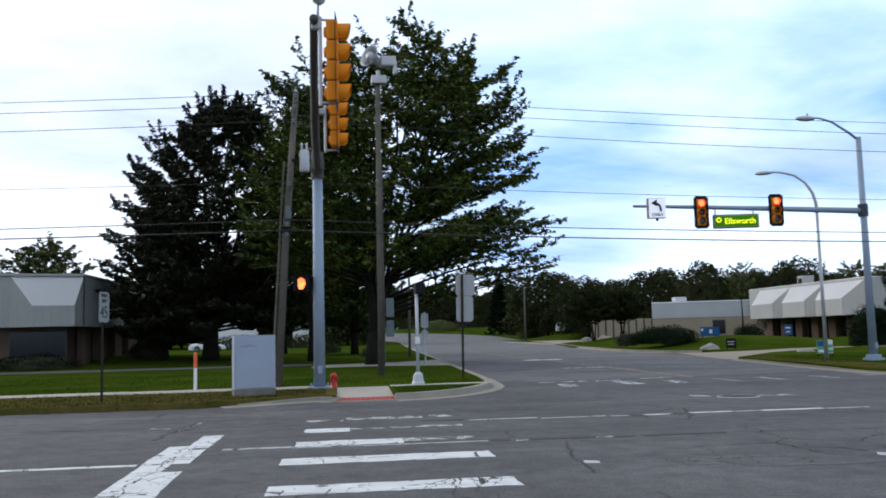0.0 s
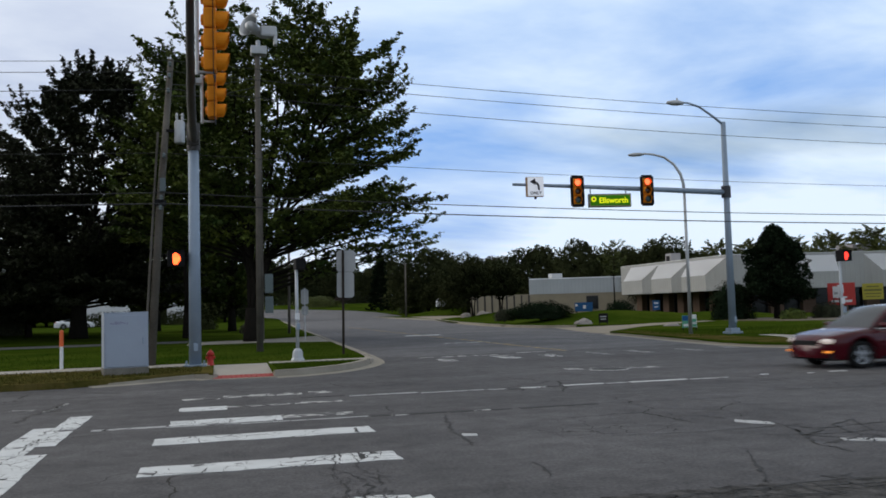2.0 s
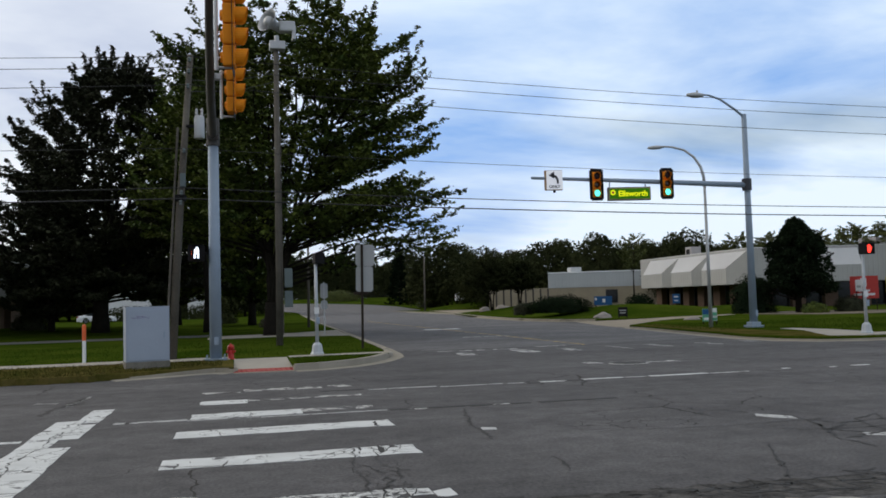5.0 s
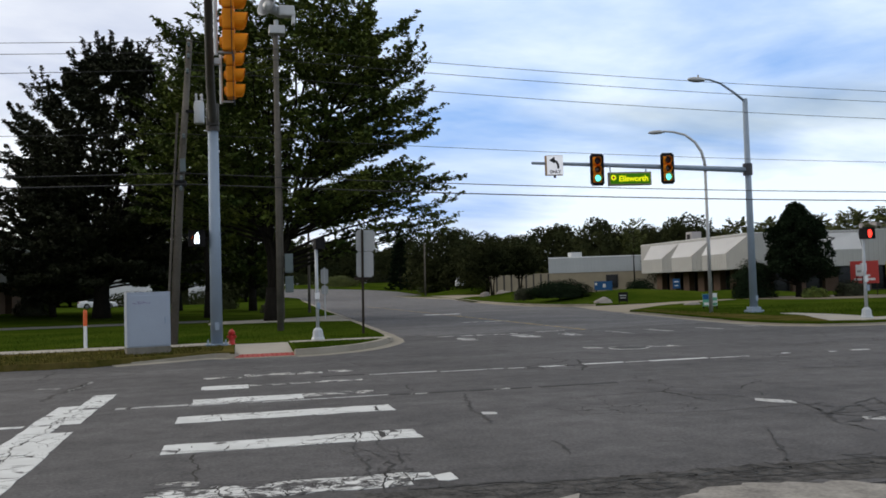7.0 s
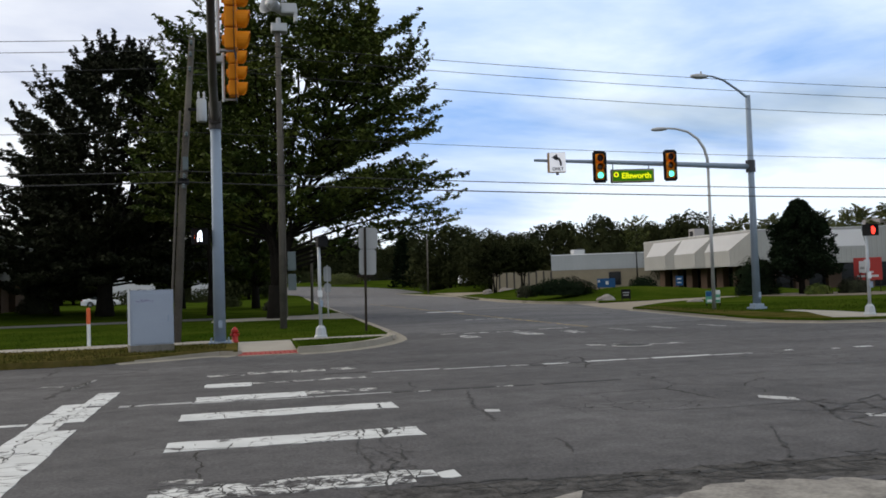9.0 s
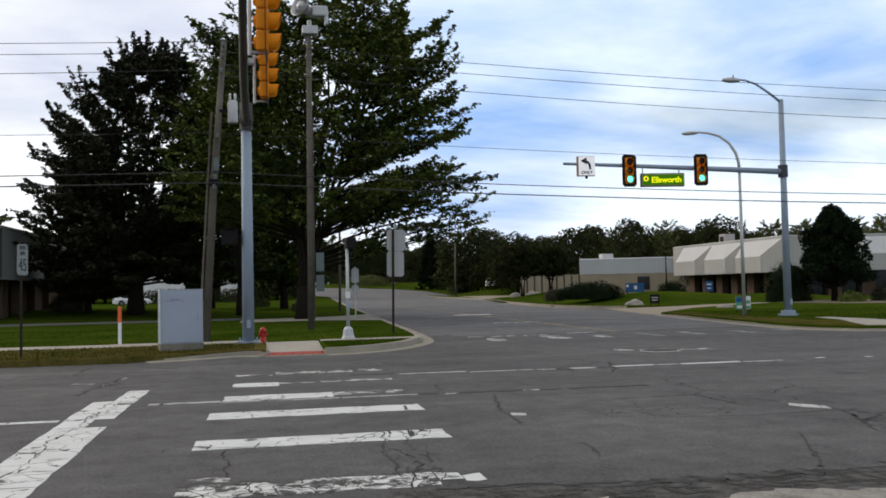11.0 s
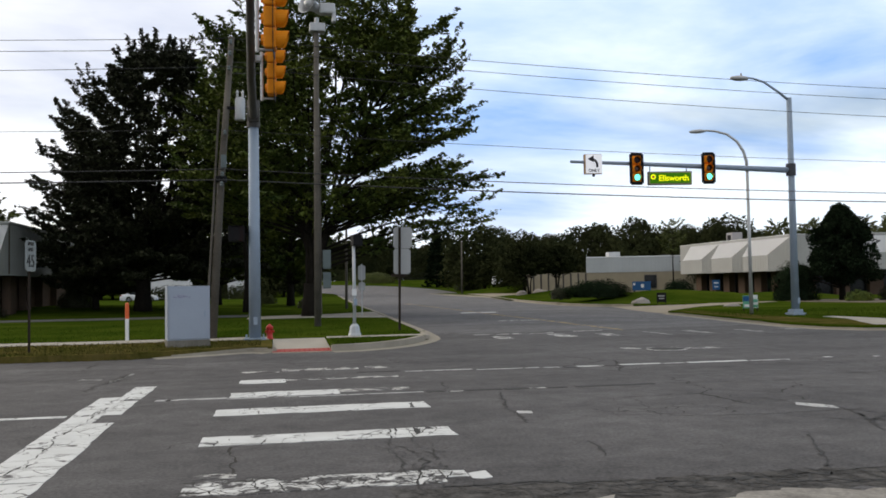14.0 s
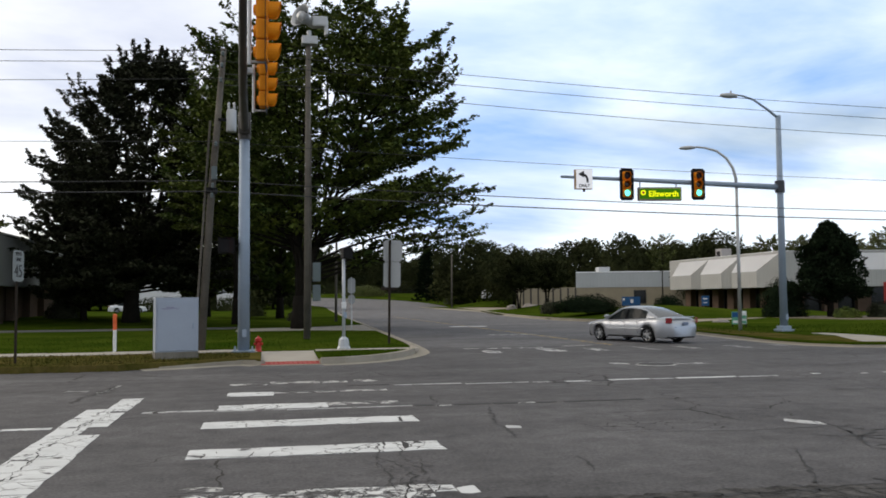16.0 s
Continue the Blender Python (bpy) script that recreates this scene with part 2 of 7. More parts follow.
NEEDLE = mat("needles", (0.007, 0.014, 0.008), (0.018, 0.026, 0.013), 1.0, scale=0.6, fine=3, island=0.4, spec=0.0)
STEEL = mat("galvanised_steel", (0.285, 0.350, 0.430), (0.225, 0.280, 0.350), 0.6, 0.2, scale=2, fine=30, spec=0.4)
ARM_DARK = mat("weathered_arm_paint", (0.075, 0.070, 0.062), (0.045, 0.042, 0.038), 0.7, 0.2, scale=2, fine=20)
ALU = mat("dull_aluminium", (0.46, 0.47, 0.47), (0.36, 0.37, 0.38), 0.5, 0.5, scale=2, fine=25)
WHITE_POST = mat("white_painted_post", (0.45, 0.48, 0.51), (0.35, 0.375, 0.40), 0.5, 0.1, scale=3, fine=25)
WOOD = mat("weathered_pole_wood", (0.066, 0.060, 0.051), (0.145, 0.132, 0.112), 0.95, scale=1.2, fine=18, bump=0.6, spread=0.4, spec=0.1)
CABINET = mat("cabinet_paint", (0.32, 0.365, 0.435), (0.28, 0.32, 0.385), 0.5, 0.1, scale=1.5, fine=20, spec=0.3)
SIGNAL_YELLOW = mat("signal_yellow", (0.76, 0.255, 0.005), (0.64, 0.205, 0.004), 0.6, scale=2.5, fine=20, spec=0.2)
BLACK = mat("black_plastic", (0.008, 0.008, 0.009), (0.014, 0.014, 0.015), 0.7, scale=4, fine=25, spec=0.12)
LENS_RED_OFF = mat("unlit_red_lens", (0.022, 0.004, 0.004), (0.016, 0.003, 0.003), 0.3, spec=0.2)
LENS_AMBER_OFF = mat("unlit_amber_lens", (0.060, 0.025, 0.004), (0.045, 0.018, 0.003), 0.2)
LENS_GREEN_OFF = mat("unlit_green_lens", (0.006, 0.035, 0.022), (0.004, 0.026, 0.017), 0.2)
LENS_RED_ON = mat("lit_red_lens", (0.6, 0.05, 0.02), None, 0.4, glow=(1.0, 0.10, 0.03), power=4.0)
LENS_GREEN_ON = mat("lit_green_lens", (0.2, 0.6, 0.45), None, 0.4, glow=(0.14, 1.0, 0.70), power=1.7)
STOP_ON = mat("lit_orange_symbol", (0.8, 0.2, 0.05), None, 0.4, glow=(1.0, 0.075, 0.012), power=6.0)
STOP_RED = mat("lit_red_symbol", (0.7, 0.05, 0.03), None, 0.4, glow=(1.0, 0.04, 0.02), power=2.2)
GO_ON = mat("lit_white_symbol", (0.8, 0.8, 0.8), None, 0.4, glow=(0.82, 0.9, 1.0), power=3.0)
SIGN_WHITE = mat("white_sign_sheet", (0.70, 0.71, 0.72), (0.62, 0.63, 0.64), 0.45, scale=2, fine=15)
SIGN_LIT = mat("lit_white_face", (0.75, 0.75, 0.76), None, 0.4, glow=(0.9, 0.92, 1.0), power=0.4)
SIGN_BACK = mat("sign_back_aluminium", (0.36, 0.37, 0.37), (0.30, 0.31, 0.31), 0.6, 0.1, scale=2, fine=15, spec=0.3)
SIGN_GREEN = mat("lit_green_sign_face", (0.02, 0.10, 0.008), None, 0.8, glow=(0.09, 0.34, 0.0), power=0.3, spec=0.1)
SIGN_TEXT = mat("lit_yellow_lettering", (0.6, 0.6, 0.03), None, 0.7, glow=(0.95, 1.0, 0.0), power=0.8, spec=0.1)
SIGN_BLACK = mat("black_lettering", (0.012, 0.012, 0.014), None, 0.5)
BROWN_POST = mat("rusty_sign_post", (0.022, 0.018, 0.015), (0.036, 0.027, 0.021), 0.9, scale=4, fine=20, spec=0.1)
RED_PAINT = mat("hydrant_red", (0.50, 0.018, 0.012), (0.36, 0.013, 0.010), 0.5, scale=5, fine=25)
TACTILE = mat("tactile_red", (0.36, 0.050, 0.040), (0.26, 0.040, 0.035), 0.8, scale=4, fine=25)
ORANGE = mat("orange_marker", (0.70, 0.12, 0.025), (0.60, 0.10, 0.02), 0.5, scale=4, fine=20)
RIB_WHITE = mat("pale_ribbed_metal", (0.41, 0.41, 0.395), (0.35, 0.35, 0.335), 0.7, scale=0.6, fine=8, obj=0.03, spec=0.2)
# left building: slightly greyer metal, tree shade on its side also in the colour
RIB_SHADED = mat("shaded_grey_ribbed_metal", (0.34, 0.35, 0.335), (0.28, 0.29, 0.275), 0.75, scale=0.5, fine=6, spec=0.1)
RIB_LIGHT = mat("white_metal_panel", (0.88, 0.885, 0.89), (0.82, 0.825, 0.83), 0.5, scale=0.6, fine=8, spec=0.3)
RIB_GREY = mat("blue_grey_metal", (0.45, 0.465, 0.475), (0.38, 0.395, 0.405), 0.65, scale=0.5, fine=8, spec=0.2)
ROOF_UNIT = mat("dull_rooftop_metal", (0.30, 0.285, 0.28), (0.23, 0.22, 0.215), 0.7, scale=1.0, fine=10, spec=0.2)
BRICK = mat("brown_brick", (0.080, 0.055, 0.040), (0.125, 0.085, 0.060), 0.95, scale=1.5, fine=14, bump=0.5, spec=0.1)
TAN = mat("tan_block", (0.32, 0.27, 0.19), (0.25, 0.21, 0.15), 0.9, scale=1.0, fine=12, bump=0.3)
DARK_GLASS = mat("dark_window_glass", (0.006, 0.007, 0.008), (0.010, 0.011, 0.012), 0.1, spec=0.3)
ROOFING = mat("flat_roofing", (0.16, 0.155, 0.15), (0.12, 0.115, 0.11), 0.9, scale=0.8, fine=10)
ROCK = mat("granite_boulder", (0.30, 0.27, 0.24), (0.20, 0.18, 0.17), 0.9, scale=2.5, fine=18, bump=0.8)
HOUSE_WHITE = mat("white_siding", (0.66, 0.66, 0.66), (0.58, 0.58, 0.58), 0.6, scale=0.7, fine=8)
METER_GREY = mat("dull_box_paint", (0.13, 0.16, 0.165), (0.10, 0.125, 0.13), 0.6, scale=3, fine=20, spec=0.2)
CABLE = mat("black_cable", (0.015, 0.015, 0.017), None, 0.6)
RUBBER = mat("tyre_rubber", (0.010, 0.010, 0.010), (0.017, 0.017, 0.017), 0.9, scale=8, fine=40, spec=0.1)
RIM = mat("alloy_rim", (0.36, 0.37, 0.38), (0.30, 0.31, 0.32), 0.35, 0.6)
CAR_GLASS = mat("tinted_car_glass", (0.012, 0.016, 0.017), (0.018, 0.022, 0.023), 0.06, spec=0.05)
REAR_GLASS = mat("sloping_car_glass", (0.012, 0.016, 0.018), (0.018, 0.022, 0.024), 0.06, spec=0.6)
CHROME = mat("chrome_trim", (0.7, 0.7, 0.72), None, 0.15, 0.9)
CAR_RED = mat("dark_red_car_paint", (0.055, 0.0010, 0.0055), (0.046, 0.001, 0.0045), 0.12, 0.0, spec=0.35)
CAR_SILVER = mat("silver_car_paint", (0.41, 0.43, 0.46), (0.37, 0.39, 0.42), 0.36, 0.75, spec=0.4)
CAR_WHITE = mat("white_car_paint", (0.7, 0.71, 0.73), (0.66, 0.67, 0.7), 0.3)
TAIL_RED = mat("tail_lamp_red", (0.24, 0.008, 0.014), (0.18, 0.006, 0.010), 0.15)
TAIL_ON = mat("lit_tail_lamp", (0.4, 0.012, 0.016), None, 0.2, glow=(1.0, 0.06, 0.05), power=0.15)
HEAD_ON = mat("lit_head_lamp", (0.5, 0.5, 0.5), None, 0.1, glow=(1.0, 0.80, 0.65), power=0.4)
AMBER_ON = mat("lit_amber_lamp", (0.6, 0.2, 0.02), None, 0.2, glow=(1.0, 0.30, 0.04), power=0.9)
SIGN_RED = mat("red_sign_board", (0.45, 0.030, 0.022), (0.38, 0.025, 0.02), 0.5)
SIGN_YELLOW = mat("yellow_sign_board", (0.38, 0.34, 0.028), (0.32, 0.29, 0.024), 0.5)
SIGN_OLIVE = mat("olive_lettering", (0.16, 0.15, 0.02), (0.12, 0.11, 0.015), 0.6)
SIGN_BLUE = mat("blue_sign_board", (0.022, 0.095, 0.24), (0.018, 0.08, 0.20), 0.6, spec=0.2)
SIGN_TEAL = mat("green_sign_board", (0.10, 0.34, 0.22), (0.09, 0.30, 0.19), 0.5)
DRIVE = mat("worn_drive", (0.30, 0.262, 0.205), (0.22, 0.193, 0.152), 0.95, scale=0.6, fine=14, bump=0.2, spec=0.08)
EARTH = mat("bare_earth", (0.11, 0.085, 0.06), (0.16, 0.13, 0.09), 0.95, scale=1.5, fine=14, bump=0.5)


# ---- building helpers ----
def part(name, bm, material, parent, label="", smooth=False, m=None, kind=""):
    """Links a bmesh as one mesh object under a thing or a part."""
    me = bpy.data.meshes.new(name)
    bm.to_mesh(me)
    bm.free()
    for mt in material if isinstance(material, (list, tuple)) else [material]:
        me.materials.append(mt)
    if smooth:
        me.polygons.foreach_set("use_smooth", [True] * len(me.polygons))
    ob = new(name, me)
    ob.parent = parent
    if m is not None:
        ob.matrix_basis = m
    return tagged(ob, label=label, kind=kind)


def thing(name, m, label, category, group="", kind=""):
    ob = new(name)
    ob.empty_display_size = 0.2
    ob.matrix_basis = m
    return tagged(ob, label, category, group, kind)


def raw(name, verts, faces, material, parent=None, smooth=False):
    me = bpy.data.meshes.new(name)
    me.from_pydata(verts, [], faces)
    me.materials.append(material)
    if smooth:
        me.polygons.foreach_set("use_smooth", [True] * len(me.polygons))
    ob = new(name, me)
    ob.parent = parent
    return ob


def B():
    return bmesh.new()


def box(bm, c, s, m=None, bevel=0.0):
    """A box with centre c and sizes s, its edges rounded by bevel."""
    r = bmesh.ops.create_cube(bm, size=1.0, matrix=(m or Matrix()) @ Matrix.Translation(c) @ Matrix.Diagonal((*s, 1)))
    if bevel:
        es = list({e for v in r["verts"] for e in v.link_edges})
        bmesh.ops.bevel(bm, geom=es, offset=bevel, segments=2, affect="EDGES", profile=0.6)
    return bm


def rod(bm, p0, p1, r0, r1=None, seg=12, caps=True):
    """A tapered round bar from p0 to p1."""
    p0, p1 = Vector(p0), Vector(p1)
    d = p1 - p0
    q = d.to_track_quat("Z", "Y").to_matrix().to_4x4()
    bmesh.ops.create_cone(bm, cap_ends=caps, segments=seg, radius1=r0, radius2=r0 if r1 is None else r1, depth=d.length,
                          matrix=Matrix.Translation((p0 + p1) / 2) @ q)
    return bm


def tube(bm, pts, rs, seg=8):
    """A round bar along a bent line, with a radius at each point."""
    pts = [Vector(p) for p in pts]
    rings, side = [], None
    for i, p in enumerate(pts):
        d = (pts[min(i + 1, len(pts) - 1)] - pts[max(i - 1, 0)]).normalized()
        side = (side or Vector((0.31, 0.17, 0.93))) - d * d.dot(side or Vector((0.31, 0.17, 0.93)))
        side.normalize()
        other = d.cross(side)
        r = rs[i] if isinstance(rs, (list, tuple)) else rs
        rings.append([bm.verts.new(p + (side * math.cos(a) + other * math.sin(a)) * r) for a in [k * 2 * math.pi / seg for k in range(seg)]])
    for a, b in zip(rings, rings[1:]):
        for k in range(seg):
            bm.faces.new((a[k], a[(k + 1) % seg], b[(k + 1) % seg], b[k]))
    bm.faces.new(rings[0][::-1])
    bm.faces.new(rings[-1])
    return bm


def lathe(bm, prof, seg=16, m=None, caps=True):
    """A turned body: profile of (radius, height)."""
    m = m or Matrix()
    rings = []
    for r, z in prof:
        rings.append([bm.verts.new(m @ Vector((r * math.cos(a), r * math.sin(a), z))) for a in [k * 2 * math.pi / seg for k in range(seg)]])
    for a, b in zip(rings, rings[1:]):
        for k in range(seg):
            bm.faces.new((a[k], a[(k + 1) % seg], b[(k + 1) % seg], b[k]))
    if caps and prof[0][0] > 1e-4:
        bm.faces.new(rings[0][::-1])
    if caps and prof[-1][0] > 1e-4:
        bm.faces.new(rings[-1])
    bmesh.ops.remove_doubles(bm, verts=bm.verts, dist=1e-5)
    return bm


def prism(bm, poly, z0, z1, m=None):
    """A flat polygon pulled up from z0 to z1; z1 may be a function of x, y."""
    m = m or Matrix()
    top = z1 if callable(z1) else (lambda x, y: z1)
    lo = [bm.verts.new(m @ Vector((x, y, z0))) for x, y in poly]
    hi = [bm.verts.new(m @ Vector((x, y, top(x, y)))) for x, y in poly]
    n = len(poly)
    bm.faces.new(lo[::-1])
    bm.faces.new(hi)
    for i in range(n):
        bm.faces.new((lo[i], lo[(i + 1) % n], hi[(i + 1) % n], hi[i]))
    return bm


def offset_line(pts, d):
    """The line moved sideways to its left by d."""
    out = []
    for i, p in enumerate(pts):
        a, b = Vector(pts[max(i - 1, 0)]), Vector(pts[min(i + 1, len(pts) - 1)])
        t = (b - a).normalized()
        out.append((p[0] - t.y * d, p[1] + t.x * d))
    return out


def letters(name, text, size, material, parent, m, label="", bold=0.0):
    cu = bpy.data.curves.new(name, "FONT")
    cu.body, cu.size, cu.align_x, cu.align_y, cu.extrude = text, size, "CENTER", "CENTER", 0.004
    cu.offset = bold
    tmp = bpy.data.objects.new(name, cu)
    scene.collection.objects.link(tmp)
    me = bpy.data.meshes.new_from_object(tmp.evaluated_get(bpy.context.evaluated_depsgraph_get()))
    bpy.data.objects.remove(tmp)
    me.materials.clear()
    me.materials.append(material)
    ob = new(name, me)
    ob.parent, ob.matrix_basis = parent, m
    return tagged(ob, label=label)


# ---- ground, roads, lawns ----
def ground_sheet():
    bm = B()
    bmesh.ops.create_grid(bm, x_segments=12, y_segments=12, size=3000)
    ob = part("ground", bm, GRASS, None, m=pose(0, 0, -0.3))
    tagged(ob, "flat grassy ground reaching to the horizon", "ground", kind="structure")


def slab(name, poly, z0, z1, material, label, category):
    return tagged(part(name, prism(B(), poly, z0, z1), material, None), label, category, kind="structure")


ground_sheet()
slab("road", [(-400, 5.9), (-14, 5.9), (-14, -60), (3, -60), (3, 5.9), (400, 5.9), (400, 26), (46, 26), (46, 160), (90, 600), (0, 600), (0, 26), (-400, 26)],
     -0.25, 0.0, ASPHALT, "cracked grey asphalt roadway of a wide junction", "road")

SIDE_WEST = [(4.7, 28.6), (4.85, 30), (5.2, 38), (5.9, 53), (7.0, 80), (10, 140), (40, 600)]
KERB_NW = [(-2.9, 21.75), (-2.0, 22.1), (-1.2, 22.55), (-0.55, 22.75), (-0.1, 22.35)]
KERB_CORNER = [(1.38, 22.2), (2.0, 22.3), (2.7, 22.75), (3.25, 23.35), (3.7, 24.05), (4.1, 24.9), (4.45, 25.9), (4.65, 27.3), (4.85, 30), (5.2, 38), (5.9, 53), (7.0, 80), (10, 140), (40, 600)]
KERB_NE = [(60, 600), (29.5, 200), (27.6, 140), (26.2, 104), (24.2, 92), (22.4, 80), (21.2, 68), (20.9, 60.5), (21.6, 56.5), (23.2, 54.2)]
KERB_NE2 = [(19.5, 41.2), (19.0, 38), (18.35, 34), (17.8, 30.5), (17.45, 27.6), (17.6, 25.6), (18.2, 24.5), (19.2, 24.0), (21, 23.85), (400, 23.85)]
NW = [(-400, 21.8), (-3.2, 21.8)] + offset_line(KERB_NW, 0.14)[:-1] + [(-0.1, 22.5)] + [(-0.1, 25.6), (1.38, 25.6)] + KERB_CORNER + [(-400, 600)]
NE = KERB_NE + [(26.5, 53.0), (29.5, 53.6), (33.5, 55.2), (33.5, 54.2), (28, 50.3), (24.5, 47.4), (22.0, 44.4)] + KERB_NE2 + [(400, 600)]
slab("side_street", [(4.7, 28.6), (11, 28.3), (17.8, 29.0)] + [(18.0, 32), (19.6, 41), (20.5, 50), (20.85, 60), (21.15, 68), (22.35, 80), (24.15, 92), (26.1, 104), (27.6, 140), (29.5, 200), (60, 600)] + SIDE_WEST[:0:-1], -0.1, 0.003, ASPHALT_PALE,
     "paler worn asphalt of the side street", "road")
slab("lawn_northwest", NW, -0.2, 0.14, GRASS, "mown green lawn on the street corner", "lawn")
slab("lawn_northeast", NE, -0.2, 0.14, GRASS, "mown green lawn in front of the low building", "lawn")
slab("lawn_southwest", [(-400, 5.8), (-14.2, 5.8), (-14.2, -60), (-400, -60)], -0.2, 0.12, GRASS, "grass beside the road behind the viewer", "lawn")
# worn yellowish verge between footway and road
slab("verge", [(-120, 21.60), (-9, 21.55)] + [(-9 + 0.12 * i, 21.5 + 0.05 * math.sin(i * 1.7) + 0.04 * math.sin(i * 0.61)) for i in range(1, 48)] + [(-3.2, 21.64)] + offset_line(KERB_NW, 0.004) + [(-0.12, 24.6), (-0.14, 25.6), (-120, 25.55)], 0.0, 0.15, GRASS_DRY,
     "dry yellowish grass verge along the road", "grass verge")
slab("verge_east", [(17.75, 27.4), (17.9, 25.8), (18.4, 24.75), (19.3, 24.25), (20.0, 24.2), (21.6, 25.9), (20.6, 27.5), (19.9, 30), (20.1, 34), (20.9, 41), (19.7, 41), (18.6, 34), (18.05, 30.5)],
     0.0, 0.15, GRASS_DRY, "dry brownish grass edge behind the kerb", "grass verge")


def kerb(name, line, label, rise=None):
    """A kerb with its gutter; rise: height of its top at each end, where it tapers."""
    bm = B()
    a, b = offset_line(line, -0.01), offset_line(line, 0.16)
    g = offset_line(line, -0.42)
    x0, x1 = line[0][0], line[-1][0]
    top = 0.165 if rise is None else (lambda x, y: rise[0] + (rise[1] - rise[0]) * max(0.0, min(1.0, (x - x0) / (x1 - x0))))
    prism(bm, a + b[::-1], -0.1, top)
    bmesh.ops.bevel(bm, geom=[e for e in bm.edges if min(v.co.z for v in e.verts) > 0.02], offset=0.025, segments=2, affect="EDGES")
    prism(bm, g + offset_line(line, -0.013)[::-1], -0.1, 0.008)
    tagged(part(name, bm, KERB, None), label, "kerb", kind="structure")


kerb("kerb_west", KERB_NW, "low pale concrete kerb and gutter beside the ramp", (0.04, 0.13))
kerb("kerb_corner", KERB_CORNER, "rounded pale concrete kerb and gutter at the corner")
kerb("kerb_far", KERB_NE, "pale concrete kerb along the side street")
kerb("kerb_east", KERB_NE2, "pale concrete kerb round the far corner", (0.09, 0.09))



def ragged(pts, step, amp, seed):
    """A broken edge: the line cut into short steps that wander."""
    rnd = random.Random(seed)
    out = []
    for (ax, ay), (bx, by) in zip(pts, pts[1:]):
        n = max(1, int(math.hypot(bx - ax, by - ay) / step))
        out += [(ax + (bx - ax) * i / n + rnd.uniform(-amp, amp), ay + (by - ay) * i / n + rnd.uniform(-amp, amp)) for i in range(n)]
    return out + [pts[-1]]


def rise(y):
    """Height of the ground where it climbs far along the side street."""
    return 0.0005 * min(80.0, max(0.0, y - 145.0)) ** 2


def strip(left, right, lift, n=10):
    """A surface between two lines that follows the rising ground."""
    bm = B()
    rows = [[bm.verts.new((a[0] + (b[0] - a[0]) * k / n, a[1] + (b[1] - a[1]) * k / n, rise(a[1] + (b[1] - a[1]) * k / n) + lift)) for k in range(n + 1)] for a, b in zip(left, right)]
    for p, q in zip(rows, rows[1:]):
        for k in range(n):
            bm.faces.new((p[k], p[k + 1], q[k + 1], q[k]))
    return bm


ys = [140 + 5 * i for i in range(18)] + [240, 300, 400]
tagged(part("lawn_far", strip([(-160, y) for y in ys], [(200, y) for y in ys], -0.03), GRASS, None, smooth=True), "rising grass at the far bend of the street", "lawn", kind="structure")
tagged(part("street_bend", strip([(10.5, 141), (11.2, 155), (11, 170), (6, 184), (-4, 193), (-20, 200), (-40, 206)], [(31.2, 143), (33.6, 158), (34.4, 172), (33.6, 186), (29, 198), (20, 207), (-36, 228)], 0.014), ASPHALT_PALE, None, smooth=True),
       "pale asphalt street bending away uphill", "road", kind="structure")

# drives and paths
slab("driveway_far", [(26.4, 104), (31.0, 141.5), (36, 141.5), (40, 128), (31.5, 116)], 0.0, 0.147, DRIVE, "pale driveway mouth beside the street", "driveway")
tagged(part("driveway_apron", prism(B(), [(19.4, 41.1), (22.1, 44.3), (24.6, 47.3), (28.1, 50.2), (28.1, 53.2), (26.5, 53.0), (23.3, 54.1), (21.7, 56.4), (20.95, 60.0), (20.6, 55)], -0.1, lambda x, y: 0.012 + 0.023 * ((x - 19.4) * 0.973 - (y - 41.1) * 0.223)), DRIVE, None),
       "pale sloping driveway mouth", "driveway", kind="structure")
slab("driveway", [(28, 50.2), (33.6, 54.0), (33.6, 55.3), (29.5, 53.7), (28, 53.3)], 0.0, 0.148,
     DRIVE, "pale driveway into the car park", "driveway")
slab("car_park_drive", [(-60, 46.2), (-12, 46.6), (-1.5, 46.8), (-1.5, 50.2), (-12, 49.8), (-60, 49.4)], 0.0, 0.146, ASPHALT, "grey asphalt drive across the lawn", "driveway")
slab("side_drive", [(-1.4, 43.0), (2.0, 43.4), (5.35, 41.5), (5.75, 51.5), (3.0, 48.5), (-1.4, 47.0)], 0.0, 0.147, CONCRETE, "pale concrete driveway mouth", "driveway")

slab("pavement_south", [(2.3, -40), (60, -40), (60, 5.2)] + ragged([(9.0, 5.3), (6.0, 5.5), (4.7, 5.85), (4.2, 6.12), (3.5, 6.15), (3.1, 5.9), (2.3, 6.0)], 0.11, 0.06, 3), -0.2, 0.012, BROKEN,
     "worn broken concrete edge at the near corner", "pavement")
slab("crumbled_edge", ragged([(0.9, 6.95), (1.9, 6.86), (3.0, 6.78), (4.2, 6.80), (5.4, 6.68), (7.5, 6.6), (10, 6.5)], 0.10, 0.05, 8) + ragged([(10, 5.6), (6.0, 5.8), (4.5, 6.1), (3.0, 6.0), (1.5, 6.25), (0.9, 6.6)], 0.2, 0.06, 9), -0.1, 0.002, CRUMBLE,
     "dark crumbling asphalt along the road edge", "road")
slab("gutter_patch", ragged([(2.1, 6.15), (2.5, 6.32), (2.35, 6.02), (2.05, 6.05)], 0.12, 0.03, 4), -0.1, 0.008, BROKEN, "small pale patch of broken concrete", "pavement")


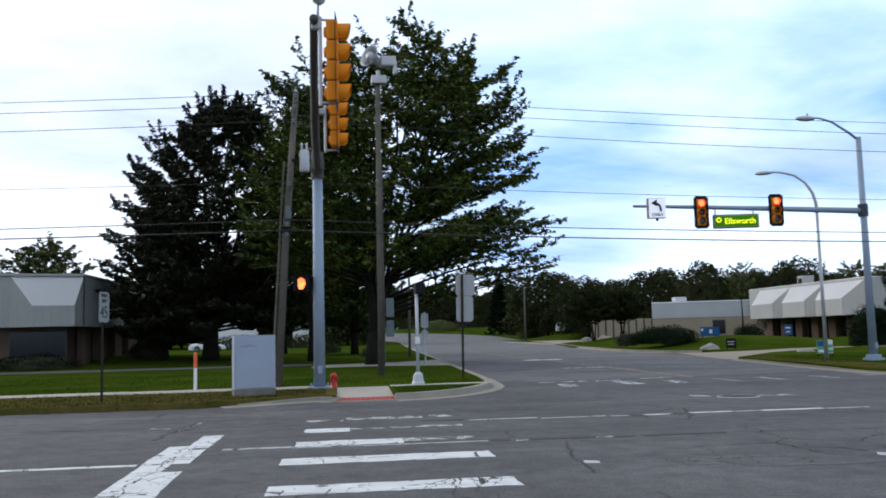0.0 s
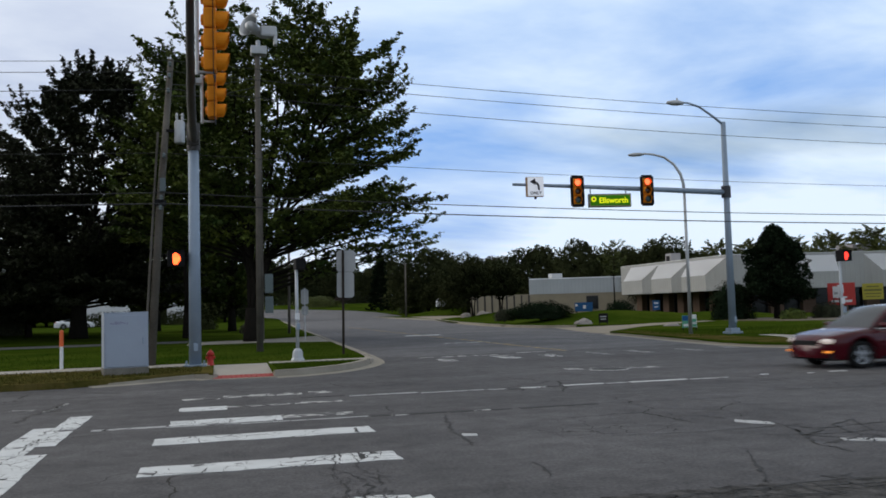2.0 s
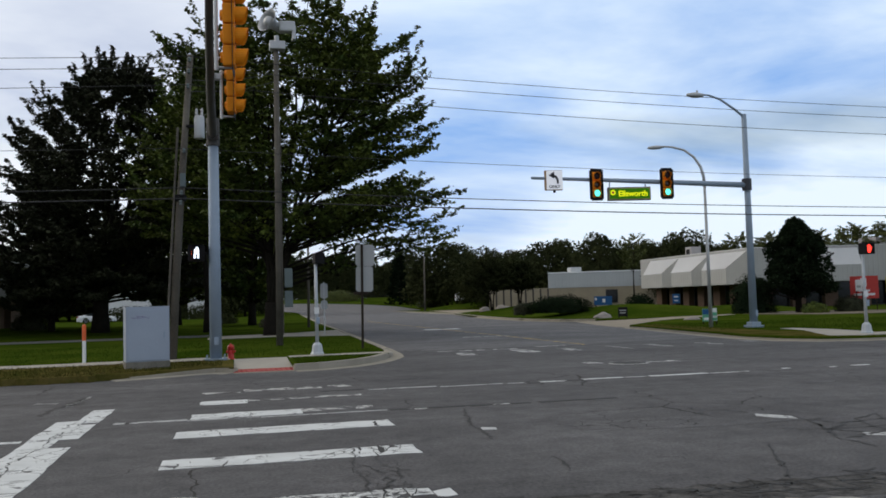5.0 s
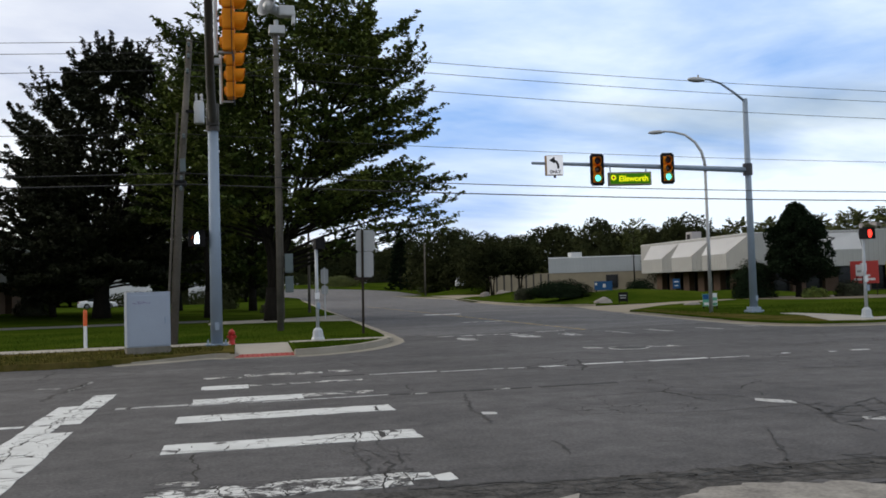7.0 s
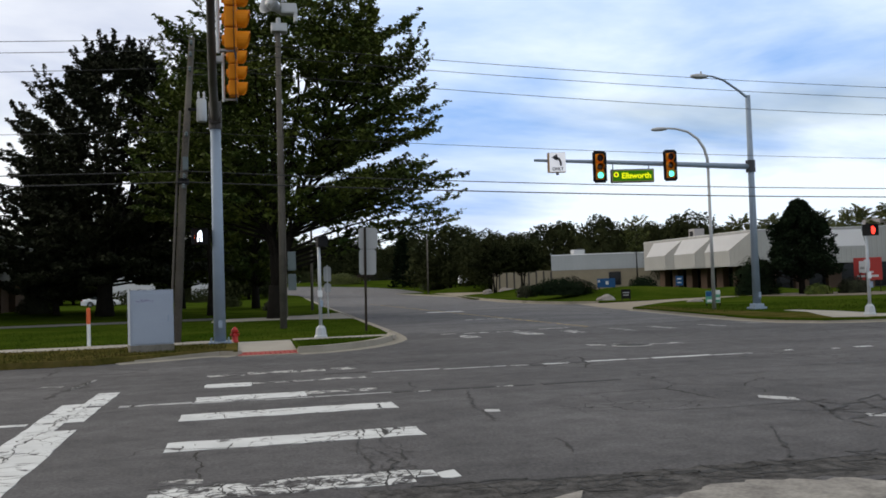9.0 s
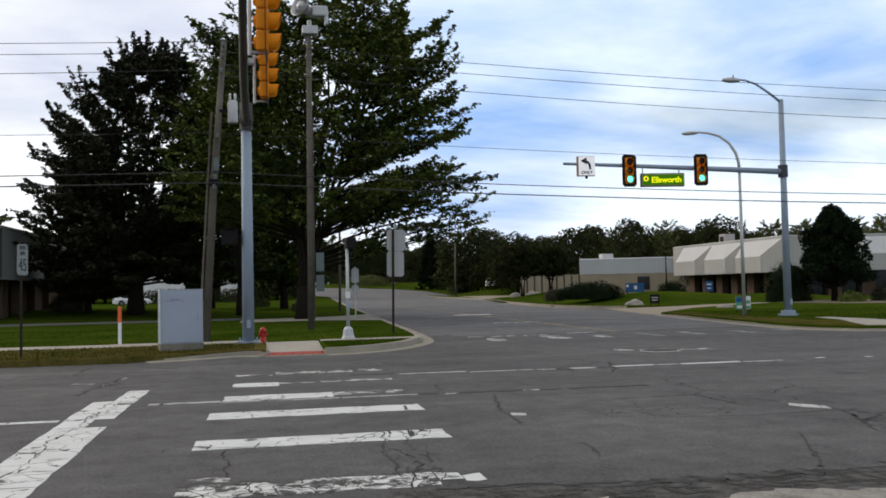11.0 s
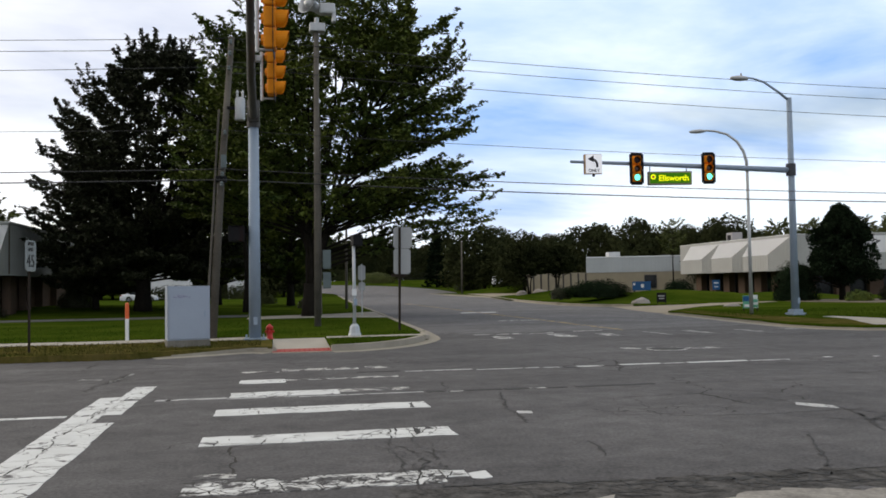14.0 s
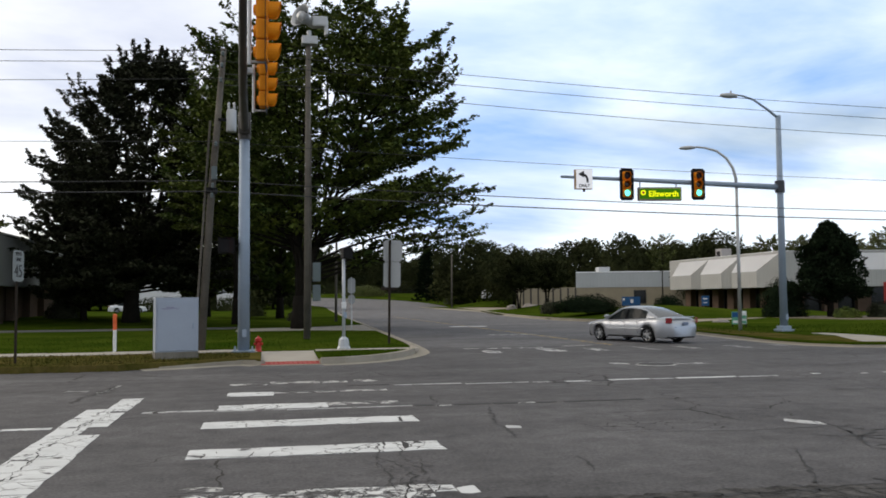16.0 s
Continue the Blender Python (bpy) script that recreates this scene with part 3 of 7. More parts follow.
def footway(name, x0, x1, y0, y1, step, z, label):
    """Concrete slabs laid one after the other with open joints."""
    base = thing(name, pose(0, 0, 0), label, "pavement", kind="structure")
    n = max(1, round((x1 - x0) / step))
    w = (x1 - x0) / n
    bm = B()
    box(bm, (0, 0, 0), (w - 0.02, y1 - y0, 0.12), bevel=0.012)
    first = part("paving_slab", bm, CONCRETE, base, m=pose(x0 + w / 2, (y0 + y1) / 2, z - 0.06))
    for i in range(1, n):
        o = first.copy()
        scene.collection.objects.link(o)
        o.matrix_basis = pose(x0 + w * (i + 0.5), (y0 + y1) / 2, z - 0.06 + random.uniform(-0.004, 0.004), random.uniform(-0.3, 0.3), 0, 0)
    return base


footway("footway_west", -46, -0.2, 25.65, 26.95, 1.5, 0.158, "narrow concrete footway between lawn and verge")
footway("footway_corner", 1.45, 4.5, 25.65, 26.2, 1.5, 0.16, "strip of concrete footway at the corner")
footway("footway_east", 19.5, 60, 24.22, 25.5, 1.5, 0.158, "pale concrete footway at the far corner")
slab("footway_link", [(18.75, 24.75), (19.5, 24.3), (20.0, 24.3), (21.2, 25.45), (21.6, 26.8), (21.9, 28.6), (21.8, 31.0), (21.2, 31.0), (20.8, 28.9), (19.7, 26.8)], 0.0, 0.1525, CONCRETE, "curving pale concrete path across the lawn", "pavement")


def ramp():
    base = thing("kerb_ramp", pose(0, 0, 0), "sloping concrete kerb ramp with red tactile strip", "kerb ramp", kind="structure")
    bm = B()
    prism(bm, [(-0.1, 22.9), (1.38, 22.9), (1.38, 25.62), (-0.1, 25.62)], -0.1, lambda x, y: 0.05 + (y - 22.9) * 0.04)
    part("ramp_slab", bm, CONCRETE, base)
    bm = B()
    prism(bm, [(-0.1, 22.05), (1.38, 22.05), (1.38, 22.2), (-0.1, 22.2)], -0.1, 0.02)
    part("gutter_slab", bm, KERB, base)
    bm = B()
    prism(bm, [(-0.1, 22.2), (1.38, 22.2), (1.38, 22.9), (-0.1, 22.9)], -0.1, lambda x, y: 0.025 + (y - 22.2) * 0.035)
    for i in range(12):
        for j in range(5):
            x, y = -0.03 + i * 0.122, 22.28 + j * 0.13
            rod(bm, (x, y, 0.02), (x, y, 0.031 + (y - 22.2) * 0.035), 0.03, 0.02, 6)
    part("tactile_strip", bm, TACTILE, base, "worn red tactile paving strip")


ramp()


# ---- road markings ----
def marking(x0, x1, y0, y1, material, label, name="crosswalk_stripe", jag=0.025, z=0.004, turn=0.0):
    """A painted bar with ragged edges, lying on the asphalt."""
    rnd = random.Random(int((x0 * 7 + y0 * 13) * 100))
    n, k = max(2, int((x1 - x0) / 0.22)), max(1, int((y1 - y0) / 0.25))
    j = lambda: rnd.uniform(-jag, jag)
    poly = [(x0 + (x1 - x0) * i / n, y0 + j()) for i in range(n + 1)] + [(x1 + j(), y0 + (y1 - y0) * i / k) for i in range(1, k)] \
        + [(x1 - (x1 - x0) * i / n, y1 + j()) for i in range(n + 1)] + [(x0 + j(), y1 - (y1 - y0) * i / k) for i in range(1, k)]
    ob = part(name, prism(B(), poly, -0.01, z), material, None)
    return tagged(ob, label, "road marking", group="crosswalk stripes" if name == "crosswalk_stripe" else "", kind="structure")


marking(-0.78, 1.38, 7.12, 7.62, PAINT_WORN, "badly worn white crosswalk stripe on asphalt", jag=0.05)
marking(-0.72, -0.35, 7.72, 7.92, PAINT_FADED, "faint rest of a worn crosswalk stripe", jag=0.05)
marking(1.40, 1.60, 7.26, 7.55, PAINT, "bright remnant end of a worn crosswalk stripe", jag=0.06)
marking(1.61, 1.78, 7.16, 7.42, PAINT, "bright remnant end of a worn crosswalk stripe", jag=0.05)
marking(-0.80, 1.93, 9.32, 9.90, PAINT, "white crosswalk stripe with cracked paint")
marking(-0.80, 2.02, 11.52, 12.10, PAINT, "white crosswalk stripe on the roadway")
marking(-0.70, 0.95, 13.36, 13.98, PAINT, "white crosswalk stripe half worn away")
marking(0.95, 2.08, 13.60, 13.98, PAINT_FADED, "worn end of a white crosswalk stripe")
marking(-0.62, 0.15, 15.25, 15.85, PAINT, "short white remnant of a crosswalk stripe")
marking(0.17, 2.15, 15.55, 15.78, PAINT_FADED, "thin worn rest of a crosswalk stripe")
marking(-0.66, 0.05, 17.15, 17.45, PAINT_FADED, "faded crosswalk stripe near the far kerb")
marking(0.10, 1.60, 17.30, 17.75, PAINT_FADED, "faded crosswalk stripe near the far kerb")
marking(1.75, 2.22, 17.30, 17.75, PAINT_FADED, "faded crosswalk stripe end near the far kerb")
for x0, x1, y0, y1 in ((-2.56, -1.95, 5.9, 7.98), (-2.58, -1.95, 8.0, 9.88), (-2.60, -1.97, 9.90, 11.36), (-2.61, -2.24, 11.38, 12.04), (-2.62, -2.0, 12.06, 13.5), (-2.62, -2.22, 13.52, 13.98), (-2.32, -1.98, 14.0, 15.37), (-2.20, -1.99, 13.68, 13.98)):
    marking(x0, x1, y0, y1, PAINT, "broad white stop line with cracked paint", "stop_line", 0.018)
marking(-90, -2.68, 11.98, 12.13, PAINT, "thin white lane line", "lane_line", 0.01)
marking(-1.75, -0.72, 13.30, 13.46, PAINT_THIN, "faint grey rest of a lane line", "lane_line", 0.01)
for x0, x1, y, w, mt in ((2.4, 3.7, 16.38, 0.11, 1), (3.75, 5.0, 16.24, 0.09, 1), (5.08, 5.42, 16.14, 0.13, 1), (5.72, 6.30, 16.12, 0.15, 0), (6.66, 7.50, 16.20, 0.14, 0), (7.55, 8.0, 16.18, 0.08, 1), (8.08, 9.35, 16.14, 0.17, 0),
                         (9.4, 10.25, 16.10, 0.11, 1), (11.18, 11.36, 16.3, 0.10, 0), (12.18, 12.34, 16.1, 0.10, 1), (12.8, 13.2, 16.15, 0.14, 0), (15.2, 16.1, 16.1, 0.12, 1), (19, 24, 16.1, 0.12, 1), (30, 36, 16.1, 0.12, 1)):
    marking(x0, x1, y, y + w, PAINT_THIN if mt else PAINT, "faded white lane line across the junction", "lane_line", 0.015)
for x0, x1, y, mt in ((-0.72, 0.3, 13.22, 1), (0.32, 2.2, 13.17, 1), (2.52, 2.82, 13.08, 0), (3.86, 4.12, 13.08, 0)):
    marking(x0, x1, y, y + 0.07, PAINT_THIN if mt else PAINT_FADED, "faded remnant of a lane line", "lane_line", 0.012)
for poly in ([(6.60, 10.28), (6.72, 10.48), (6.88, 10.28), (7.0, 10.06), (6.92, 9.86), (6.74, 10.02)], [(2.93, 10.62), (3.02, 10.84), (3.2, 10.74), (3.15, 10.56)], [(6.80, 8.44), (6.88, 8.62), (7.6, 8.2), (7.5, 8.0)],
             [(-3.55, 16.80), (-3.50, 17.05), (-3.10, 16.95), (-3.15, 16.72)], [(-3.06, 16.0), (-2.95, 16.35), (-2.78, 17.95), (-2.70, 17.80), (-2.86, 16.2)]):
    tagged(part("paint_patch", prism(B(), ragged(poly + poly[:1], 0.12, 0.015, 6)[:-1], -0.01, 0.0045), PAINT_GREY if poly[0][0] < 0 else PAINT_THIN, None), "small pale paint remnant on asphalt", "road marking", kind="structure")
# worn blocks of the crossing over the side street, each a slanting bar
for x0, x1, y0, y1, mt in ((6.55, 7.0, 25.1, 26.4, 0), (8.50, 9.05, 25.3, 26.9, 0), (10.0, 10.5, 25.3, 26.6, 0), (11.78, 12.0, 25.1, 26.9, 1), (13.15, 13.5, 25.2, 26.85, 1), (14.9, 15.2, 25.2, 26.6, 2), (16.5, 16.95, 25.7, 26.6, 1)):
    marking(x0, x1, y0, y1, (PAINT_FADED, PAINT_GREY, PAINT_GREY)[mt], "worn crosswalk block across the side street", jag=0.05)
marking(6.3, 9.0, 27.45, 27.70, PAINT_FADED, "worn stop line across the side street", "stop_line", 0.04)
marking(9.85, 10.95, 28.0, 28.25, PAINT_FADED, "worn stop line across the side street", "stop_line", 0.04)
marking(9.75, 11.85, 37.3, 37.9, PAINT_FADED, "faded white bar on the side street", "stop_line", 0.04)
marking(10.6, 12.7, 49.2, 50.4, PAINT, "faded white bar on the side street", "stop_line", 0.04)
marking(11.55, 11.75, 28, 80, PAINT_YELLOW, "faded yellow centre line", "lane_line", 0.02)


def crack(pts, width, seed, name="road_crack", label="open dark crack in the asphalt"):
    """A ragged dark crack along a line."""
    rnd = random.Random(seed)
    wild = 0.022 + 0.35 * width
    line = []
    for (ax, ay), (bx, by) in zip(pts, pts[1:]):
        n = max(2, int(math.hypot(bx - ax, by - ay) / 0.09))
        for i in range(n):
            line.append((ax + (bx - ax) * i / n + rnd.uniform(-1, 1) * wild, ay + (by - ay) * i / n + rnd.uniform(-1, 1) * wild))
    a = offset_line(line, width / 2)
    verts, faces = [], []
    for (x, y), (u, v) in zip(line, a):
        k = 0.95 * rnd.uniform(0.1, 1.7) * min(1.0, 0.25 + 0.35 * min(len(verts) // 2, len(line) - len(verts) // 2))
        dx, dy = (u - x) * k, (v - y) * k
        verts += [(x - dx, y - dy, 0.0055), (x + dx, y + dy, 0.0055)]
    for i in range(len(line) - 1):
        faces.append((2 * i, 2 * i + 2, 2 * i + 3, 2 * i + 1))
    ob = raw(name, verts, faces, MATS["crack_tar"])
    tagged(ob, label, "crack", kind="structure")


CRACKS = 0
mat("crack_tar", (0.020, 0.020, 0.020), (0.035, 0.034, 0.032), 0.9)
for pts, w in (([(5.9, 13.09), (6.9, 12.95), (8.5, 12.8)], 0.03),
               ([(1.45, 16.75), (2.3, 16.5)], 0.12), ([(5.45, 16.05), (5.7, 16.12)], 0.16), ([(6.32, 16.15), (6.62, 16.25)], 0.14), ([(6.28, 16.05), (6.35, 15.6), (6.6, 15.1)], 0.05), ([(7.15, 16.12), (7.35, 16.14)], 0.10), ([(10.66, 16.36), (11.1, 16.34)], 0.13), ([(11.42, 16.35), (12.1, 16.38)], 0.12),
               ([(4.95, 12.52), (5.1, 12.49)], 0.10), ([(6.06, 10.87), (6.20, 10.81)], 0.10), ([(5.16, 13.3), (5.76, 12.28), (6.26, 11.54), (6.22, 10.93)], 0.025), ([(6.25, 11.2), (6.57, 10.94), (6.77, 10.5)], 0.04), ([(6.95, 9.97), (7.01, 9.59), (7.21, 9.33)], 0.05),
               ([(6.92, 9.47), (6.61, 8.85), (6.41, 8.39), (6.39, 8.15), (6.37, 7.69)], 0.045), ([(6.41, 8.39), (6.9, 8.5), (7.3, 8.7)], 0.06), ([(6.61, 8.85), (7.21, 9.33), (8.4, 9.5)], 0.05),
               ([(3.29, 12.82), (2.95, 11.03), (2.95, 10.34), (2.85, 9.77)], 0.035), ([(3.15, 8.57), (3.13, 8.23), (2.99, 7.67)], 0.03), ([(5.52, 8.38), (5.15, 7.69), (4.95, 7.3), (4.57, 6.63)], 0.03), ([(9.0, 18.93), (9.6, 18.0), (9.9, 17.2)], 0.03),
               ([(-6, 17.2), (-3.5, 16.95)], 0.07), ([(-3.04, 14.9), (-3.07, 15.93), (-2.91, 16.28), (-2.79, 17.88)], 0.09), ([(-2.9, 20.3), (-1.9, 19.4)], 0.10), ([(13.72, 23.3), (16.31, 23.49), (17.0, 23.63)], 0.14), ([(10.8, 21.6), (11.6, 21.9), (12.6, 21.7)], 0.12),
               ([(-2.42, 8.1), (-2.30, 9.4), (-2.42, 10.4), (-2.30, 11.4), (-2.36, 12.3), (-2.14, 13.3)], 0.020), ([(-2.2, 7.0), (-2.42, 8.1), (-2.0, 8.3)], 0.02), ([(3.7, 9.87), (4.78, 9.85), (5.8, 9.67), (7.5, 9.75)], 0.02),
               ([(9.0, 13.6), (11.5, 13.2), (14.0, 13.4)], 0.04), ([(11.0, 18.5), (14.0, 18.3), (19.0, 18.6)], 0.05), ([(1.2, 9.3), (1.08, 8.6), (1.15, 8.1), (1.02, 7.4)], 0.016), ([(1.1, 9.1), (1.3, 8.5), (1.36, 8.0), (1.16, 7.3), (1.1, 6.85)], 0.024), ([(1.3, 8.5), (1.5, 8.6), (1.44, 7.9)], 0.018), ([(1.42, 10.0), (1.45, 9.4), (1.36, 8.9), (1.5, 8.6)], 0.012)):
    CRACKS += 1
    crack(pts, w, CRACKS)
for pts, w in (([(0.83, 9.32), (1.02, 9.68), (1.21, 9.91), (1.39, 10.04)], 0.035), ([(1.22, 9.87), (1.23, 9.4)], 0.03), ([(1.52, 9.98), (1.52, 9.54), (1.41, 9.21)], 0.045), ([(1.39, 9.83), (1.52, 9.62), (1.67, 9.79), (1.91, 9.81)], 0.03), ([(-0.63, 9.33), (-0.61, 9.72)], 0.03), ([(-0.5, 9.61), (-0.46, 9.84)], 0.02),
               ([(-0.15, 9.26), (-0.12, 9.72)], 0.02), ([(0.05, 9.34), (0.08, 9.71)], 0.025), ([(-0.75, 9.44), (-0.41, 9.4), (-0.07, 9.32), (0.22, 9.3)], 0.018), ([(0.39, 9.33), (0.63, 9.33), (0.93, 9.35)], 0.02), ([(1.36, 10.06), (1.28, 9.38)], 0.025), ([(1.84, 12.1), (1.80, 11.75), (1.82, 11.4)], 0.035),
               ([(-2.55, 6.6), (-2.2, 6.9), (-2.0, 7.4)], 0.025), ([(-2.2, 6.9), (-2.25, 7.6), (-2.5, 8.0)], 0.02), ([(-2.55, 9.0), (-2.2, 9.1), (-1.97, 9.3)], 0.02)):
    CRACKS += 1
    crack(pts, w, CRACKS, label="dark crack through the road paint")
for x0, x1, y, w in ((2.24, 2.52, 13.13, 0.14), (2.84, 3.10, 13.14, 0.06), (3.10, 3.42, 13.10, 0.10), (3.46, 3.84, 13.06, 0.13), (4.14, 4.46, 13.04, 0.08), (4.60, 5.05, 13.02, 0.10), (5.05, 5.9, 13.04, 0.06),
                     (5.42, 5.72, 16.02, 0.14), (6.32, 6.64, 16.12, 0.12), (1.50, 2.32, 16.52, 0.10)):
    marking(x0, x1, y - 0.02, y + w + 0.03, MATS["crack_tar"], "dark tar filling in the lane joint", "tar_filling", 0.018, 0.005)
for i, (x0, y0, ln, w) in enumerate(((1.3, 6.95, 1.1, 0.05), (2.2, 6.82, 0.8, 0.06), (2.9, 6.66, 0.7, 0.05), (3.4, 6.62, 0.9, 0.06), (4.2, 6.62, 0.6, 0.05), (4.9, 6.50, 0.9, 0.07), (3.0, 6.46, 0.5, 0.04), (2.1, 6.62, 0.5, 0.04), (3.9, 6.42, 0.6, 0.04),
                                   (5.3, 6.36, 0.9, 0.07), (1.7, 6.74, 0.4, 0.04), (4.5, 6.30, 0.5, 0.03))):
    crack([(x0, y0), (x0 + ln * 0.5, y0 - 0.03), (x0 + ln, y0 - 0.06)], w, 30 + i)


def crack_net(x0, x1, y0, y1, cell, width, seed, keep=0.75, tall=1.0, label="net of fine cracks in the asphalt"):
    """Broken asphalt: the borders of uneven cells as thin dark strips, thinning out towards the rim."""
    rnd = random.Random(seed)
    nx, ny = max(2, int((x1 - x0) / cell)), max(2, int((y1 - y0) / cell / tall))
    at = {(i, j): (x0 + (x1 - x0) * (i + 0.5 * (j % 2)) / nx + rnd.uniform(-0.3, 0.3) * cell, y0 + (y1 - y0) * j / ny + rnd.uniform(-0.32, 0.32) * cell * tall) for i in range(nx + 1) for j in range(ny + 1)}
    verts, faces = [], []
    for (i, j), a in at.items():
        for d in ((1, 0), (0, 1)):
            b = at.get((i + d[0], j + d[1]))
            u, v = (i + d[0] / 2) / nx * 2 - 1, (j + d[1] / 2) / ny * 2 - 1
            if b is None or rnd.random() > keep * (1.15 - 0.85 * max(abs(u), abs(v)) ** 2):
                continue
            p, q = Vector((*a, 0.0055)), Vector((*b, 0.0055))
            n = Vector((-(q - p).y, (q - p).x, 0)).normalized()
            mid = p.lerp(q, 0.5) + n * rnd.uniform(-0.12, 0.12) * cell
            line, k = [p, p.lerp(mid, 0.5) + n * rnd.uniform(-0.04, 0.04) * cell, mid, mid.lerp(q, 0.5) + n * rnd.uniform(-0.04, 0.04) * cell, q], len(verts)
            for m_ in line:
                w = width * rnd.uniform(0.25, 0.8)
                verts += [m_ - n * w, m_ + n * w]
            faces += [(k + 2 * s, k + 2 * s + 2, k + 2 * s + 3, k + 2 * s + 1) for s in range(4)]
    tagged(raw("crack_net", verts, faces, MATS["crack_tar"]), label, "crack", kind="structure")


crack_net(0.95, 1.65, 6.7, 8.9, 0.11, 0.009, 1, 0.46, 1.0)
crack_net(-0.8, 1.5, 7.05, 7.7, 0.11, 0.011, 2, 0.80, 0.8)
crack_net(-3.3, -2.5, 15.4, 18.2, 0.4, 0.03, 3, 0.4)
crack_net(1.0, 6.5, 6.05, 6.85, 0.17, 0.018, 4, 0.6)
crack_net(6.2, 8.2, 7.8, 9.7, 0.45, 0.022, 5, 0.40, 1.4)


def manhole(x, y):
    t = thing("manhole_cover", pose(x, y, 0.0), "dark iron manhole cover in a pale concrete collar", "manhole", kind="structure")
    bm = B()
    lathe(bm, [(0.52, -0.02), (0.51, 0.006), (0.44, 0.006), (0.43, -0.02)], 20, None, False)
    part("collar", bm, PAINT_FADED, t)
    bm = B()
    lathe(bm, [(0.42, -0.02), (0.42, 0.010), (0.36, 0.014), (0.0, 0.014)], 20)
    part("lid", bm, MATS["crack_tar"], t)


manhole(9.25, 19.7)
marking(8.35, 8.72, 20.0, 20.5, PAINT_FADED, "pale worn patch beside the manhole", "paint_patch", 0.05)
marking(9.8, 10.5, 19.45, 19.9, PAINT_FADED, "pale worn patch beside the manhole", "paint_patch", 0.06)


def mound(name, cx, cy, rx, ry, hh, turn, label, seed):
    """A low grassy rise that sinks into the lawn at its rim."""
    bm = B()
    bmesh.ops.create_grid(bm, x_segments=26, y_segments=26, size=1.0)
    for v in bm.verts:
        r = math.hypot(v.co.x, v.co.y)
        n = noise.noise(Vector((v.co.x * 2.2 + seed, v.co.y * 2.2, 0))) * 0.12
        v.co = Vector((v.co.x * rx, v.co.y * ry, hh * max(0.0, math.cos(min(r, 1.0) * math.pi / 2)) ** 1.4 * (1 + n) - 0.02))
    ob = part(name, bm, GRASS, None, smooth=True, m=pose(cx, cy, 0.135, 0, 0, turn))
    tagged(ob, label, "grass mound", kind="structure")


mound("grass_mound", 32, 66, 9.5, 7.0, 0.85, -20, "low rise of mown grass before the building", 1)
mound("grass_mound", 41, 66.5, 7.0, 9.0, 0.5, 0, "low rise of mown grass before the building", 2)
mound("grass_mound", 33, 92, 9.0, 12.0, 0.9, -10, "low rise of mown grass beside the side street", 3)
mound("grass_mound", 47, 160, 14.0, 20.0, 1.4, 0, "rising grass beside the far street", 5)
mound("grass_mound", -15, 68, 16.0, 14.0, 0.5, 0, "gently raised lawn under the trees", 4)


def blades(name, poly_fn, n, material, hmin, hmax, seed, label):
    """Loose grass blades, each a narrow bent strip; poly_fn gives a random foot on the lawn."""
    rnd = np.random.RandomState(seed)
    feet = np.array([poly_fn(rnd) for _ in range(n)])
    ang = rnd.uniform(0, 2 * np.pi, n)
    hh, ww = rnd.uniform(hmin, hmax, n), rnd.uniform(0.008, 0.018, n)
    lean = rnd.uniform(0.1, 0.7, n) * hh
    dx, dy = np.cos(ang), np.sin(ang)
    v = np.zeros((n, 3, 3))
    v[:, 0] = feet + np.stack([-dy * ww, dx * ww, 0 * ww], 1)
    v[:, 1] = feet + np.stack([dy * ww, -dx * ww, 0 * ww], 1)
    v[:, 2] = feet + np.stack([dx * lean, dy * lean, hh], 1)
    faces = np.arange(n * 3).reshape(n, 3)
    ob = raw(name, v.reshape(-1, 3).tolist(), faces.tolist(), material)
    tagged(ob, label, "grass", kind="stuff")


def west_verge(r):
    x = r.uniform(-12, -0.4)
    lo = 21.55 if x < -3 else 21.9 + (x + 3) * 0.45
    return (x, lo + (25.55 - lo) * r.rand() ** 1.3, 0.145)


def corner_lawn(r):
    y = r.uniform(22.9, 40)
    x1 = min(4.75, 2.2 + (y - 22.9) * 0.85)
    x = r.uniform(1.5, x1) if y < 25.5 else r.uniform(-14, x1)
    if 25.5 < y < 27.0:
        y += 1.6
    return (x, y, 0.135)


def east_lawn(r):
    x, y = r.uniform(18.8, 34), r.uniform(25.7, 40)
    if 18.5 < x < 22.2 and y < 31.2:
        x += 4.5
    return (max(x, 18.4 + max(0, y - 30) * 0.15), y, 0.135)


blades("grass_blades", west_verge, 9000, BLADES_DRY, 0.03, 0.075, 1, "straggly dry grass along the road edge")
blades("grass_blades", corner_lawn, 16000, BLADES, 0.03, 0.06, 2, "short green grass on the corner lawn")
blades("grass_blades", east_lawn, 8000, BLADES, 0.05, 0.11, 3, "short green grass on the far corner lawn")


# ---- signals, poles and street furniture ----
DRUMS = []           # (symbol drum, its place, its states in time)
LENSES = []          # (lens part, times at which its lit face turns away or out)


